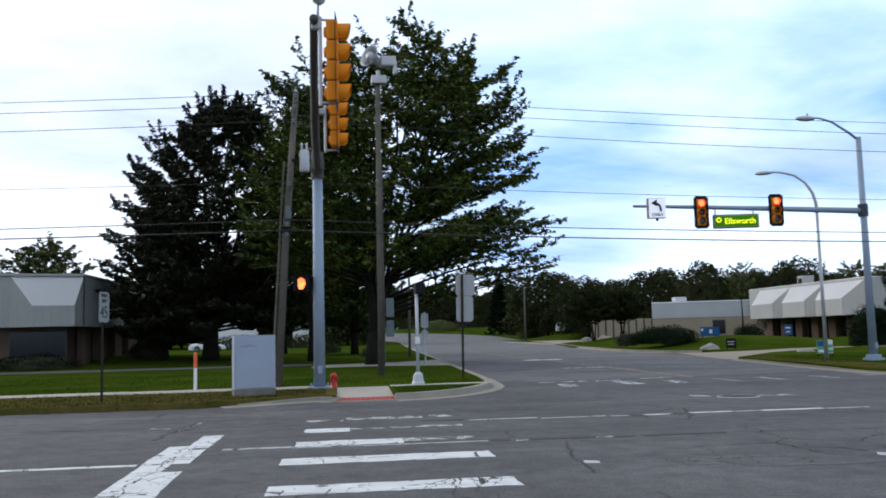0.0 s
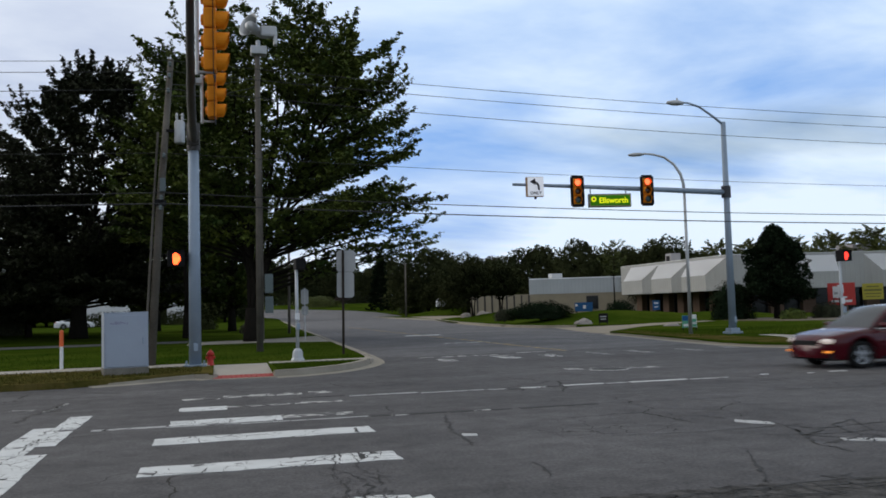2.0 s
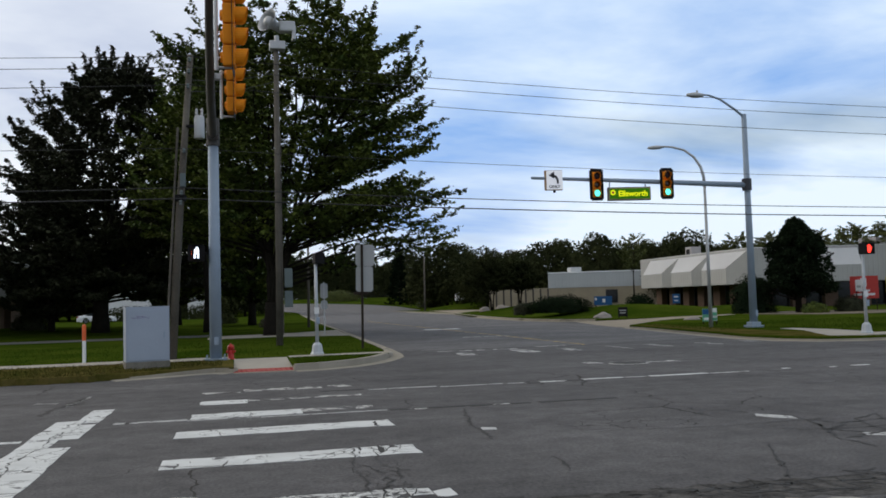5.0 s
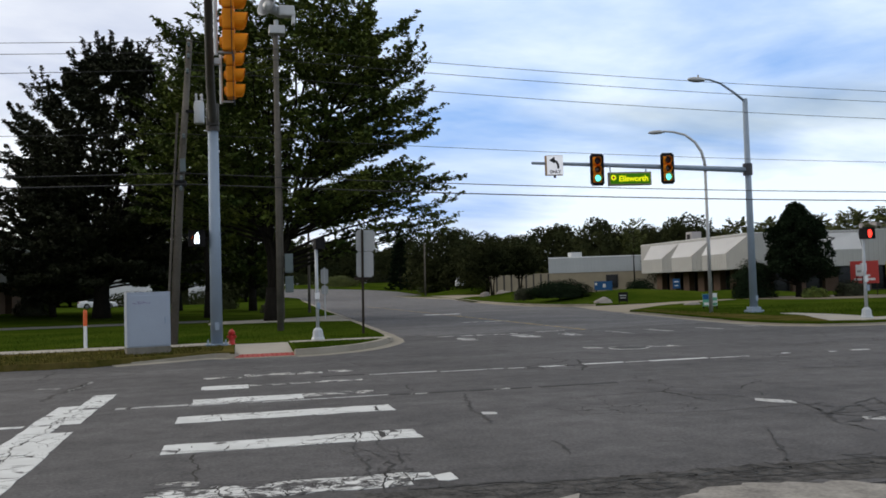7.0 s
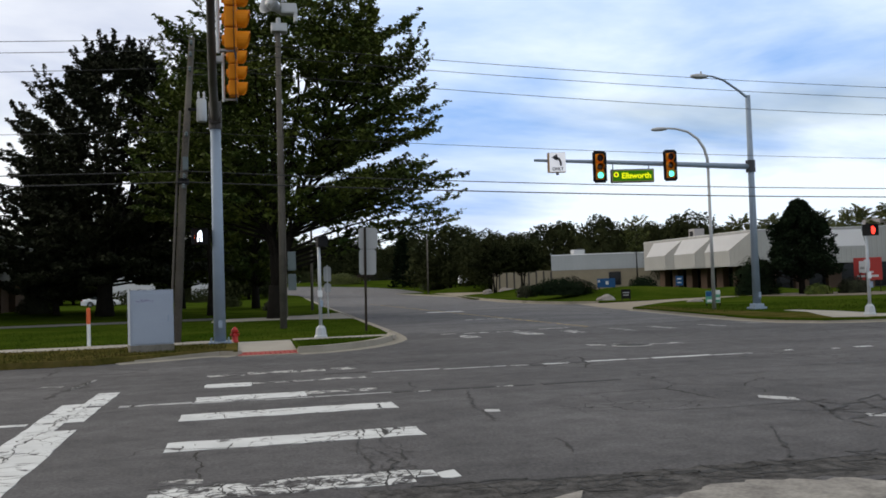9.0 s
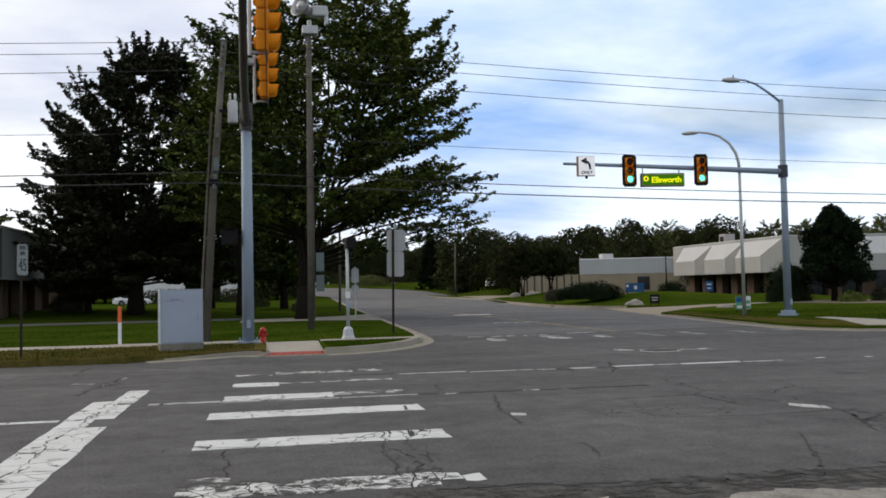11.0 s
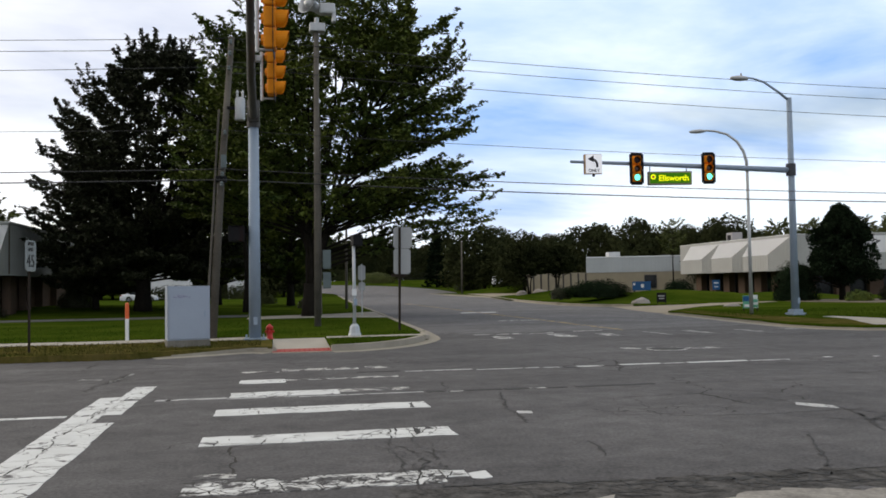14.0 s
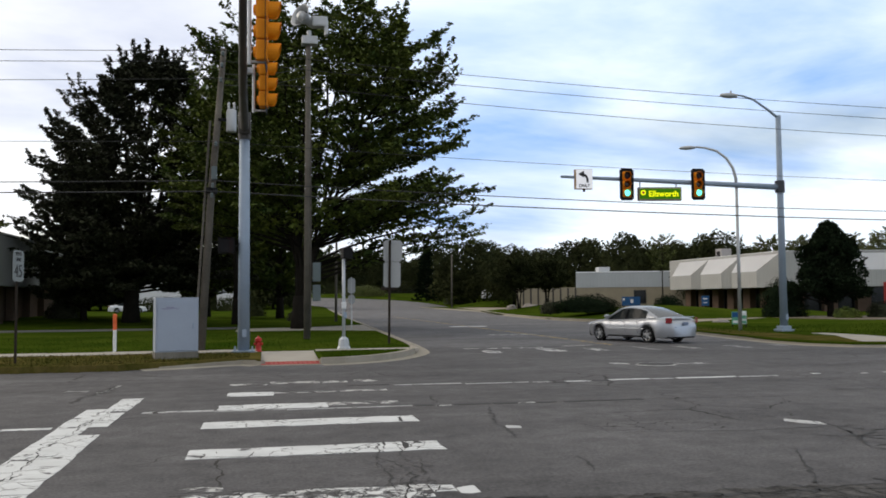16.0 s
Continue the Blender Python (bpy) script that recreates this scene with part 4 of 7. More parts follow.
def signal_head(name, n, m, label, lit=None, plate_side=0.12):
    """A signal with n round lenses, facing its -y; origin at its middle."""
    t = thing(name, m, label, "traffic signal", group="traffic signals")
    p, w = 0.355, 0.34
    top = n * p / 2
    bm = B()
    for i in range(n):
        box(bm, (0, 0.09, top - p * (i + 0.5)), (w, 0.20, p - 0.012), bevel=0.035)
        lathe(bm, [(0.10, 0.0), (0.085, 0.05), (0.0, 0.06)], 12, pose(0, 0.185, top - p * (i + 0.5), -90, 0, 0))
    part("housing", bm, SIGNAL_YELLOW, t, "yellow signal housing")
    bm = B()
    prof = [(-w / 2 - plate_side, -top - plate_side), (w / 2 + plate_side, -top - plate_side), (w / 2 + plate_side, top + plate_side), (-w / 2 - plate_side, top + plate_side)]
    prism(bm, prof, 0, 0.006, pose(0, 0.03, 0, 90, 0, 0))
    bmesh.ops.bevel(bm, geom=[e for e in bm.edges if abs(e.verts[0].co.y - e.verts[1].co.y) > 0.004], offset=0.06, segments=4, affect="EDGES")
    part("backplate", bm, BLACK, t, "flat black backplate")
    kinds = [("r", LENS_RED_OFF, LENS_RED_ON), ("a", LENS_AMBER_OFF, LENS_AMBER_OFF), ("g", LENS_GREEN_OFF, LENS_GREEN_ON), ("g", LENS_GREEN_OFF, LENS_GREEN_ON)]
    for i in range(n):
        z = top - p * (i + 0.5)
        bm = B()
        # cut-away visor: open below
        seg, rr, depth = 18, 0.150, 0.225
        rings = []
        for r_, y_, cut in ((rr, 0.0, 0.0), (rr, -depth, 0.0), (rr - 0.006, -depth, 0.0), (rr - 0.006, 0.0, 0.0)):
            rings.append([bm.verts.new((r_ * math.sin(a), y_ if y_ == 0 else y_ * (1.0 - 0.45 * (abs(a) / 2.7) ** 2), z + r_ * math.cos(a))) for a in [(-2.6 + 5.2 * k / seg) for k in range(seg + 1)]])
        for a, b in zip(rings, rings[1:] + rings[:1]):
            for k in range(seg):
                bm.faces.new((a[k], a[k + 1], b[k + 1], b[k]))
        part("visor", bm, SIGNAL_YELLOW, t, smooth=False)
        key, off, on = kinds[i]
        bm = B()
        lathe(bm, [(0.0, -0.030), (0.08, -0.026), (0.135, -0.010), (0.14, 0.0)], 20)
        for f in bm.faces:
            f.material_index = 0
        lit_face = B()
        lens = part("lens", bm, BLACK if lit and key in lit else off, t, m=pose(0, 0.0, z, -90, 0, 0), smooth=True)
        lit_face.free()
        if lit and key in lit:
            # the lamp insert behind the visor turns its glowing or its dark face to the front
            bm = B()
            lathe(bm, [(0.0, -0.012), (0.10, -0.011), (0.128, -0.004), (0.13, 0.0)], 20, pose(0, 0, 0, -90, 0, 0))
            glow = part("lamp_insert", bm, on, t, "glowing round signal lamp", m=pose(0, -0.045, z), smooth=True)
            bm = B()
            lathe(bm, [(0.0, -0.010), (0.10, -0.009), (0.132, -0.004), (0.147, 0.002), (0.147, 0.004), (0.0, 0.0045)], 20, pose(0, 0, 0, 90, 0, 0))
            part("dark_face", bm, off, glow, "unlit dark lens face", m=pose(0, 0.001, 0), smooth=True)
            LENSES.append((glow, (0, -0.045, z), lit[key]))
    return t


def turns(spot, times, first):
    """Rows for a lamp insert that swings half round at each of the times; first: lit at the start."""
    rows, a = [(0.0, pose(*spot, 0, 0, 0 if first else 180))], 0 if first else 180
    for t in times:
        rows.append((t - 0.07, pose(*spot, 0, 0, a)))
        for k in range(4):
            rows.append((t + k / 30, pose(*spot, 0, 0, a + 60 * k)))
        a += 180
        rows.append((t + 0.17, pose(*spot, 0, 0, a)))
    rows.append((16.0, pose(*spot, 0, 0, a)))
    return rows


def drum_rows(spot, states):
    """Rows for a three-faced drum: seconds and the face that shows from then on."""
    angle = {"stop": 0, "go": -120, "dark": 120}
    a = angle[states[0][1]]
    rows = [(0.0, pose(*spot, 0, 0, a))]
    for t, face in states[1:]:
        d = (angle[face] - a + 180) % 360 - 180
        rows.append((t - 0.034, pose(*spot, 0, 0, a)))
        for k in range(3):
            rows.append((t + k / 30, pose(*spot, 0, 0, a + d * k / 2)))
        a += d
        rows.append((t + 0.1, pose(*spot, 0, 0, a)))
    rows.append((16.0, pose(*spot, 0, 0, a)))
    return rows


def near_mast():
    t = thing("signal_mast", pose(-0.60, 25.70, 0.14), "galvanised steel signal mast with a long dark arm over the road", "signal mast")
    bm = B()
    box(bm, (0, 0, 0.03), (0.62, 0.62, 0.06), bevel=0.015)
    for sx in (-1, 1):
        for sy in (-1, 1):
            rod(bm, (sx * 0.24, sy * 0.24, 0.05), (sx * 0.24, sy * 0.24, 0.16), 0.025, seg=6)
    part("base_plate", bm, STEEL, t)
    part("pole", rod(B(), (0, 0, 0.05), (0, 0, 6.35), 0.170, 0.145, 20), STEEL, t, smooth=True)
    part("hand_hole_cover", box(B(), (0.02, -0.195, 0.55), (0.12, 0.03, 0.22), bevel=0.01), STEEL, t)
    bm = rod(B(), (0, 0, 6.15), (0, 0, 6.95), 0.185, 0.185, 18)
    box(bm, (0, -0.22, 6.50), (0.34, 0.10, 0.42), bevel=0.02)
    part("collar", bm, ARM_DARK, t, "dark clamp collar")
    part("arm", tube(B(), [(0, -0.15, 6.46), (0.05, -4, 6.62), (0.14, -8, 6.78), (0.23, -11.25, 6.86)], [0.125, 0.105, 0.085, 0.070], 14), ARM_DARK, t, "dark tapering mast arm", smooth=True)
    part("end_cap", lathe(B(), [(0.0, 0.0), (0.064, 0.02), (0.076, 0.05), (0.076, 0.12)], 14, pose(0.23, -11.33, 6.86, -90, 0, 0)), ARM_DARK, t, smooth=True)
    for y, z, hh in ((-11.1, 6.85, 1.45), (-5.9, 6.70, 1.0)):
        bm = rod(B(), (0.33, y, z + 0.10), (0.33, y, z - hh), 0.035, seg=10)
        rod(bm, (0.33, y, z + 0.05), (0.60, y, z + 0.05), 0.022, seg=8)
        rod(bm, (0.33, y, z - hh + 0.05), (0.60, y, z - hh + 0.05), 0.022, seg=8)
        box(bm, (0.26, y, z - 0.05), (0.16, 0.12, 0.14), bevel=0.02)
        part("bracket", bm, ALU, t, "pale vertical mounting tube")
    bm = rod(B(), (0.30, -11.2, 6.92), (0.30, -11.2, 7.14), 0.022, seg=8)
    rod(bm, (0.30, -11.2, 7.14), (0.32, -11.2, 7.20), 0.05, 0.10, 12)
    lathe(bm, [(0.10, 0), (0.115, 0.08), (0.09, 0.16), (0, 0.2)], 14, pose(0.32, -11.2, 7.18))
    part("detector", bm, ALU, t, "round grey detector on a short stalk", smooth=True)


near_mast()
signal_head("traffic_signal", 4, pose(0.03, 14.62, 6.30, 0, 0, 86), "yellow four-lens signal with black backplate seen from the side")
signal_head("traffic_signal", 4, pose(0.04, 19.75, 6.66, 0, 0, 86), "yellow four-lens signal with black backplate on the mast arm")


def ped_signal(name, m, label, states=(), glow=None):
    """A crossing signal box facing its -y; its symbols turn lit or dark."""
    t = thing(name, m, label, "pedestrian signal", group="pedestrian signals")
    part("housing", box(B(), (0, 0.14, 0), (0.46, 0.22, 0.46), bevel=0.03), BLACK, t)
    bm = B()
    for z in (0.22, -0.22):
        box(bm, (0, -0.06, z), (0.46, 0.20, 0.015))
    for x in (-0.22, 0.22):
        box(bm, (x, -0.06, 0), (0.015, 0.20, 0.46))
    for x in (-0.178, 0.178):              # dark mask beside the lit face
        box(bm, (x, -0.128, 0), (0.08, 0.01, 0.45))
    part("visor", bm, BLACK, t)

    if states:
        # a three-faced drum turns the stop face, the go face or its blank face to the front
        spot = (0.0, -0.03, 0.0)
        bm = B()
        c = 0.15
        prism(bm, [(c * math.sin(radians(60)), -c * 0.5), (0.0, c), (-c * math.sin(radians(60)), -c * 0.5)], -0.19, 0.19)
        drum = part("symbol_drum", bm, BLACK, t, m=pose(*spot))
        bm = box(B(), (0, 0, -0.02), (0.155, 0.012, 0.11), bevel=0.005)
        box(bm, (-0.008, 0, -0.09), (0.11, 0.012, 0.07), bevel=0.005)
        for k, hgt in enumerate((0.08, 0.11, 0.10, 0.07)):
            box(bm, (-0.062 + k * 0.041, 0, 0.03 + hgt / 2), (0.034, 0.012, hgt))
        box(bm, (0.090, 0, 0.01), (0.026, 0.012, 0.09), bevel=0.004)
        part("stop_symbol", bm, glow or STOP_ON, drum, "glowing stop symbol", m=pose(0, -0.078, -0.02) @ Matrix.Diagonal((1.15, 1.0, 1.25, 1.0)))
        bm = box(B(), (0.02, 0, 0.135), (0.055, 0.012, 0.06), bevel=0.005)
        box(bm, (0.005, 0, 0.04), (0.12, 0.012, 0.13), bevel=0.005)
        box(bm, (-0.045, 0, -0.085), (0.05, 0.012, 0.13), bevel=0.005)
        box(bm, (0.045, 0, -0.085), (0.05, 0.012, 0.13), bevel=0.005)
        part("go_symbol", bm, GO_ON, drum, "glowing white go symbol", m=pose(0, 0, 0, 0, 0, 120) @ pose(0, -0.078, 0))
        DRUMS.append((drum, spot, states))
    part("bracket", rod(B(), (0.1, 0.10, 0.0), (0.42, 0.10, 0.0), 0.03, seg=8), BLACK, t)
    return t


ped_signal("pedestrian_signal", pose(-1.10, 25.62, 3.20, 0, 0, 3), "black pedestrian signal on the steel mast",
           [(0.0, "stop"), (3.9, "dark"), (4.04, "go"), (10.7, "dark"), (11.0, "stop"), (11.47, "dark"), (12.0, "stop"), (12.42, "dark"), (13.03, "stop"), (13.43, "dark"), (14.03, "stop"), (14.44, "dark"), (15.06, "stop"), (15.44, "dark")])


def post_with_signal(x, y, turn, label, lit):
    t = thing("crossing_post", pose(x, y, 0.14, 0, 0, 0), label, "crossing post", group="crossing posts")
    bm = lathe(B(), [(0.20, 0.0), (0.20, 0.05), (0.165, 0.10), (0.14, 0.30), (0.085, 0.36), (0.06, 0.38)], 8)
    part("base", bm, WHITE_POST, t, "cast square-sided base")
    part("pole", rod(B(), (0, 0, 0.3), (0, 0, 2.95), 0.050, 0.047, 14), WHITE_POST, t, smooth=True)
    part("push_button_box", box(B(), (0.03, -0.08, 1.02), (0.10, 0.07, 0.20), bevel=0.015), STEEL, t, "blue-grey push button box")
    part("button_sign", box(B(), (0.0, -0.065, 1.32), (0.14, 0.01, 0.20), bevel=0.004), SIGN_WHITE, t)
    if lit:
        head = ped_signal("pedestrian_signal", pose(x + 0.12, y - 0.10, 2.98, 0, 0, turn), "black pedestrian signal on a white post", [(0.0, "stop")], STOP_RED)
        head.scale = (0.82, 0.82, 0.82)
    else:
        head = ped_signal("pedestrian_signal", pose(x + 0.12, y, 3.02, 0, 0, turn), "unlit black pedestrian signal on a white post")
        head.scale = (0.72, 0.72, 0.72)


post_with_signal(2.31, 26.2, 100, "white crossing post with cast base on the lawn", False)
post_with_signal(20.4, 25.05, 4, "white crossing post with cast base at the far corner", True)


def cabinet():
    t = thing("signal_cabinet", pose(-2.28, 23.65, 0.13, 0, 0, 11), "grey sheet-metal signal control cabinet on a concrete plinth", "control cabinet")
    part("plinth", box(B(), (0, 0, 0.09), (1.07, 0.78, 0.22), bevel=0.02), mat("stained_concrete", (0.22, 0.205, 0.18), (0.11, 0.105, 0.085), 0.95, scale=2.5, fine=20, bump=0.3, spec=0.1), t, "stained concrete plinth")
    bm = box(B(), (0, 0, 0.86), (1.06, 0.76, 1.40), bevel=0.02)
    part("body", bm, CABINET, t)
    part("roof", box(B(), (0, 0, 1.57), (1.07, 0.77, 0.03), bevel=0.01), CABINET, t)
    d = part("door", box(B(), (0, -0.388, 0.86), (0.97, 0.02, 1.28), bevel=0.008), CABINET, t, "flush cabinet door")
    part("handle", box(B(), (0.40, -0.408, 0.86), (0.03, 0.025, 0.16), bevel=0.008), STEEL, d)
    ink = mat("faded_marking", (0.15, 0.13, 0.22), (0.24, 0.23, 0.31), 0.6)
    bm = B()
    for x, z, w, h, tilt in ((-0.34, 1.30, 0.10, 0.02, 8), (-0.25, 1.315, 0.02, 0.07, 12), (-0.20, 1.30, 0.09, 0.02, -10), (-0.13, 1.32, 0.02, 0.06, -8), (-0.06, 1.31, 0.10, 0.015, 14), (0.02, 1.30, 0.015, 0.06, 20), (-0.18, 1.335, 0.22, 0.012, 3)):
        box(bm, (0, 0, 0), (w, 0.003, h), m=pose(x, -0.4, z, 0, tilt, 0))
    part("scrawl", bm, ink, d, "faded dark scrawl")


cabinet()


def hydrant():
    t = thing("fire_hydrant", pose(-0.19, 25.98, 0.13), "small red fire hydrant in the grass", "fire hydrant")
    bm = lathe(B(), [(0.13, 0), (0.13, 0.03), (0.095, 0.04), (0.09, 0.38), (0.12, 0.39), (0.12, 0.42)], 14)
    part("barrel", bm, RED_PAINT, t, smooth=True)
    bm = lathe(B(), [(0.105, 0.42), (0.10, 0.47), (0.07, 0.52), (0.03, 0.54), (0.025, 0.57), (0, 0.57)], 14)
    part("bonnet", bm, RED_PAINT, t, smooth=True)
    for a in (0, 90, 180):
        bm = lathe(B(), [(0.045, 0.08), (0.045, 0.11), (0.055, 0.115), (0.055, 0.14), (0.0, 0.145)], 10, pose(0, 0, 0.29, 0, 0, a - 90) @ pose(0, 0, 0, 90, 0, 0))
        part("nozzle", bm, RED_PAINT, t)
    t.scale = (0.92, 0.92, 0.80)


hydrant()


def marker(x, y, label, lean=0.0):
    t = thing("marker_post", pose(x, y, 0.14, 0, lean, 0), label, "marker post", group="marker posts")
    part("lower_tube", rod(B(), (0, 0, -0.05), (0, 0, 0.66), 0.05, 0.05, 12), SIGN_WHITE, t, "white tube")
    part("upper_tube", lathe(B(), [(0.055, 0.66), (0.055, 1.08), (0.045, 1.12), (0, 1.13)], 12), ORANGE, t, "orange cap")


marker(-4.30, 26.9, "white and orange pipeline marker post in the lawn")
marker(27.3, 30.7, "white and orange marker post leaning slightly", 5)


def sign_plate(bm, w, h, y=0.0, z=0.0, r=0.05, th=0.004):
    prism(bm, [(-w / 2, -h / 2), (w / 2, -h / 2), (w / 2, h / 2), (-w / 2, h / 2)], 0, th, pose(0, y, z, 90, 0, 0))
    bmesh.ops.bevel(bm, geom=[e for e in bm.edges if abs(e.verts[0].co.y - e.verts[1].co.y) > th * 0.5 and abs(e.verts[0].co.x - e.verts[1].co.x) < 1e-5 and abs(e.verts[0].co.z - e.verts[1].co.z) < 1e-5],
                    offset=r, segments=3, affect="EDGES")
    return bm


def speed_sign():
    t = thing("speed_sign", pose(-5.88, 22.75, 0.14, 0, 0, 81), "white speed limit sign on a rusty brown post", "road sign")
    part("post", box(B(), (0, 0.03, 1.35), (0.05, 0.045, 2.75)), BROWN_POST, t)
    # aged white sheeting, its colour lowered further for the shadow on its face
    p = part("plate", sign_plate(B(), 0.60, 0.76, 0.0, 2.37), mat("weathered_shaded_sign_white", (0.27, 0.29, 0.285), (0.21, 0.23, 0.225), 0.7, scale=3, fine=14), t)
    ln = pose(0, -0.008, 0, 90, 0, 0)
    letters("word", "SPEED", 0.125, SIGN_BLACK, p, Matrix.Translation((0, 0, 2.66)) @ ln)
    letters("word", "LIMIT", 0.125, SIGN_BLACK, p, Matrix.Translation((0, 0, 2.52)) @ ln)
    letters("number", "45", 0.44, SIGN_BLACK, p, Matrix.Translation((0, 0, 2.23)) @ ln)


speed_sign()


def back_signs():
    t = thing("sign_post", pose(4.05, 29.15, 0.14, 0, 0.8, 0), "two grey sign backs on a dark post", "road sign")
    part("post", box(B(), (0.03, -0.04, 1.72), (0.075, 0.05, 3.5)), BROWN_POST, t)
    part("upper_plate", sign_plate(B(), 0.64, 0.72, 0.02, 3.12), SIGN_BACK, t, m=pose(0.14, 0, 0))
    part("lower_plate", sign_plate(B(), 0.58, 0.86, 0.02, 2.32), SIGN_BACK, t, m=pose(0.12, 0, 0))
    part("crossbar", box(B(), (0.0, 0.0, 1.84), (0.5, 0.04, 0.10), bevel=0.01), BROWN_POST, t)


back_signs()


def far_mast():
    t = thing("signal_mast", pose(21.33, 33.0, 0.14), "tall galvanised signal mast with street lamp and signal arm", "signal mast")
    bm = box(B(), (0, 0, 0.05), (0.60, 0.60, 0.10), bevel=0.02)
    box(bm, (0, 0, 0.16), (0.44, 0.44, 0.16), bevel=0.04)
    part("base_plate", bm, STEEL, t)
    part("pole", rod(B(), (0, 0, 0.1), (0.02, 0, 9.15), 0.165, 0.105, 20), STEEL, t, smooth=True)
    part("hand_hole_cover", box(B(), (0.06, -0.155, 0.6), (0.12, 0.03, 0.25), bevel=0.01), STEEL, t)
    part("collar", rod(B(), (0, 0, 5.85), (0, 0, 6.35), 0.20, 0.20, 16), mat("dark_clamp", (0.05, 0.055, 0.065), None, 0.6, 0.3), t, "dark clamp collar")
    part("arm", tube(B(), [(0, 0, 6.08), (-4, 0, 6.20), (-7, 0, 6.28), (-9.72, 0, 6.34)], [0.125, 0.10, 0.08, 0.055], 14), STEEL, t, "long tapering signal arm", smooth=True)
    part("lamp_arm", tube(B(), [(0, 0, 9.05), (-0.45, 0, 9.38), (-1.1, 0, 9.78), (-1.6, 0, 9.93), (-1.95, 0, 9.96)], [0.055, 0.05, 0.045, 0.04, 0.035], 10), STEEL, t, smooth=True)
    bm = lathe(B(), [(0.0, -0.42), (0.09, -0.36), (0.15, -0.12), (0.15, 0.12), (0.10, 0.36), (0.0, 0.42)], 14, pose(-2.25, 0, 9.92, 0, 90, 0) @ Matrix.Diagonal((0.75, 1.0, 1.0, 1.0)))
    part("lamp_head", bm, ALU, t, "grey cobra-head lamp", smooth=True)
    part("photocell", rod(B(), (-2.15, 0, 10.02), (-2.15, 0, 10.13), 0.04, 0.04, 10), ALU, t)
    for x in (-6.35, -4.75):
        part("hanger", rod(B(), (x, -0.02, 6.2), (x, -0.02, 5.9), 0.025, seg=8), STEEL, t)


far_mast()
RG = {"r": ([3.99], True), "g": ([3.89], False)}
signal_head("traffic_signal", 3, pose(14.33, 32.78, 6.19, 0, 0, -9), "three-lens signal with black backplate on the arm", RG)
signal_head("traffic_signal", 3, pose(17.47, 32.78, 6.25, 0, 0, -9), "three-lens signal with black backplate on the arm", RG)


def name_sign():
    t = thing("street_name_sign", pose(15.83, 32.95, 5.84, 0, 0, -9), "lit green street name sign with yellow lettering", "street sign")
    bm = box(B(), (0, 0.04, 0), (1.80, 0.18, 0.55), bevel=0.02)
    part("case", bm, mat("sign_case", (0.10, 0.10, 0.10), (0.15, 0.15, 0.14), 0.6, 0.3), t)
    part("border", box(B(), (0, -0.055, 0), (1.74, 0.02, 0.48)), mat("tan_border", (0.40, 0.34, 0.18), None, 0.5), t)
    f = part("face", box(B(), (0, -0.066, 0), (1.67, 0.02, 0.42)), SIGN_GREEN, t, "glowing green face")
    letters("word", "Ellsworth", 0.325, SIGN_TEXT, f, pose(0.14, -0.082, -0.01, 90, 0, 0), bold=0.008)
    part("emblem", lathe(B(), [(0.11, 0), (0.11, 0.008), (0, 0.008)], 16, pose(-0.70, -0.074, 0.05, 90, 0, 0)), SIGN_TEXT, f)
    part("emblem_centre", lathe(B(), [(0.055, 0), (0.055, 0.008), (0, 0.008)], 12, pose(-0.70, -0.083, 0.05, 90, 0, 0)), SIGN_RED, f)


name_sign()


def lane_sign():
    t = thing("lane_sign", pose(12.55, 32.9, 6.38, 0, 0, -7), "white lit sign with a black turn arrow", "road sign")
    part("case", box(B(), (-0.02, 0.07, 0), (0.72, 0.20, 0.80), bevel=0.02), mat("tan_case", (0.42, 0.27, 0.14), (0.36, 0.23, 0.12), 0.6), t, "tan sign case")
    f = part("face", box(B(), (0, -0.04, 0), (0.66, 0.02, 0.76), bevel=0.006), SIGN_LIT, t)
    bm = B()
    tube(bm, [(0.13, -0.056, -0.14), (0.12, -0.056, 0.02), (0.06, -0.056, 0.13), (-0.06, -0.056, 0.20)], 0.048, 6)
    prism(bm, [(-0.25, 0.20), (-0.01, 0.06), (-0.01, 0.34)], 0, 0.012, pose(0, -0.052, 0, 90, 0, 0))
    part("arrow", bm, SIGN_BLACK, f)
    letters("word", "ONLY", 0.17, SIGN_BLACK, f, pose(0, -0.054, -0.27, 90, 0, 0), bold=0.005)
    part("knob", rod(B(), (0, 0.05, -0.5), (0, 0.05, -0.38), 0.05, seg=10), BLACK, t)


lane_sign()


def street_lamp():
    t = thing("street_lamp", pose(20.36, 34.78, 0.14), "slim grey street lamp with a curved arm", "street lamp")
    part("pole", rod(B(), (0, 0, 0), (0, 0, 6.3), 0.085, 0.06, 16), ALU, t, smooth=True)
    arc = [(0, 0, 6.25), (-0.02, 0, 6.7), (-0.12, 0.05, 7.15), (-0.36, 0.16, 7.6), (-0.72, 0.36, 7.95), (-1.15, 0.6, 8.12), (-1.5, 0.78, 8.18)]
    part("curved_arm", tube(B(), arc, [0.075, 0.07, 0.065, 0.055, 0.05, 0.045, 0.04], 10), ALU, t, smooth=True)
    bm = lathe(B(), [(0.0, -0.38), (0.08, -0.32), (0.13, -0.1), (0.12, 0.15), (0.06, 0.36), (0.0, 0.38)], 14, pose(-1.8, 0.95, 8.16, 0, 90, -28) @ Matrix.Diagonal((0.7, 1, 1, 1)))
    part("lamp_head", bm, ALU, t, "grey cobra-head lamp", smooth=True)


street_lamp()


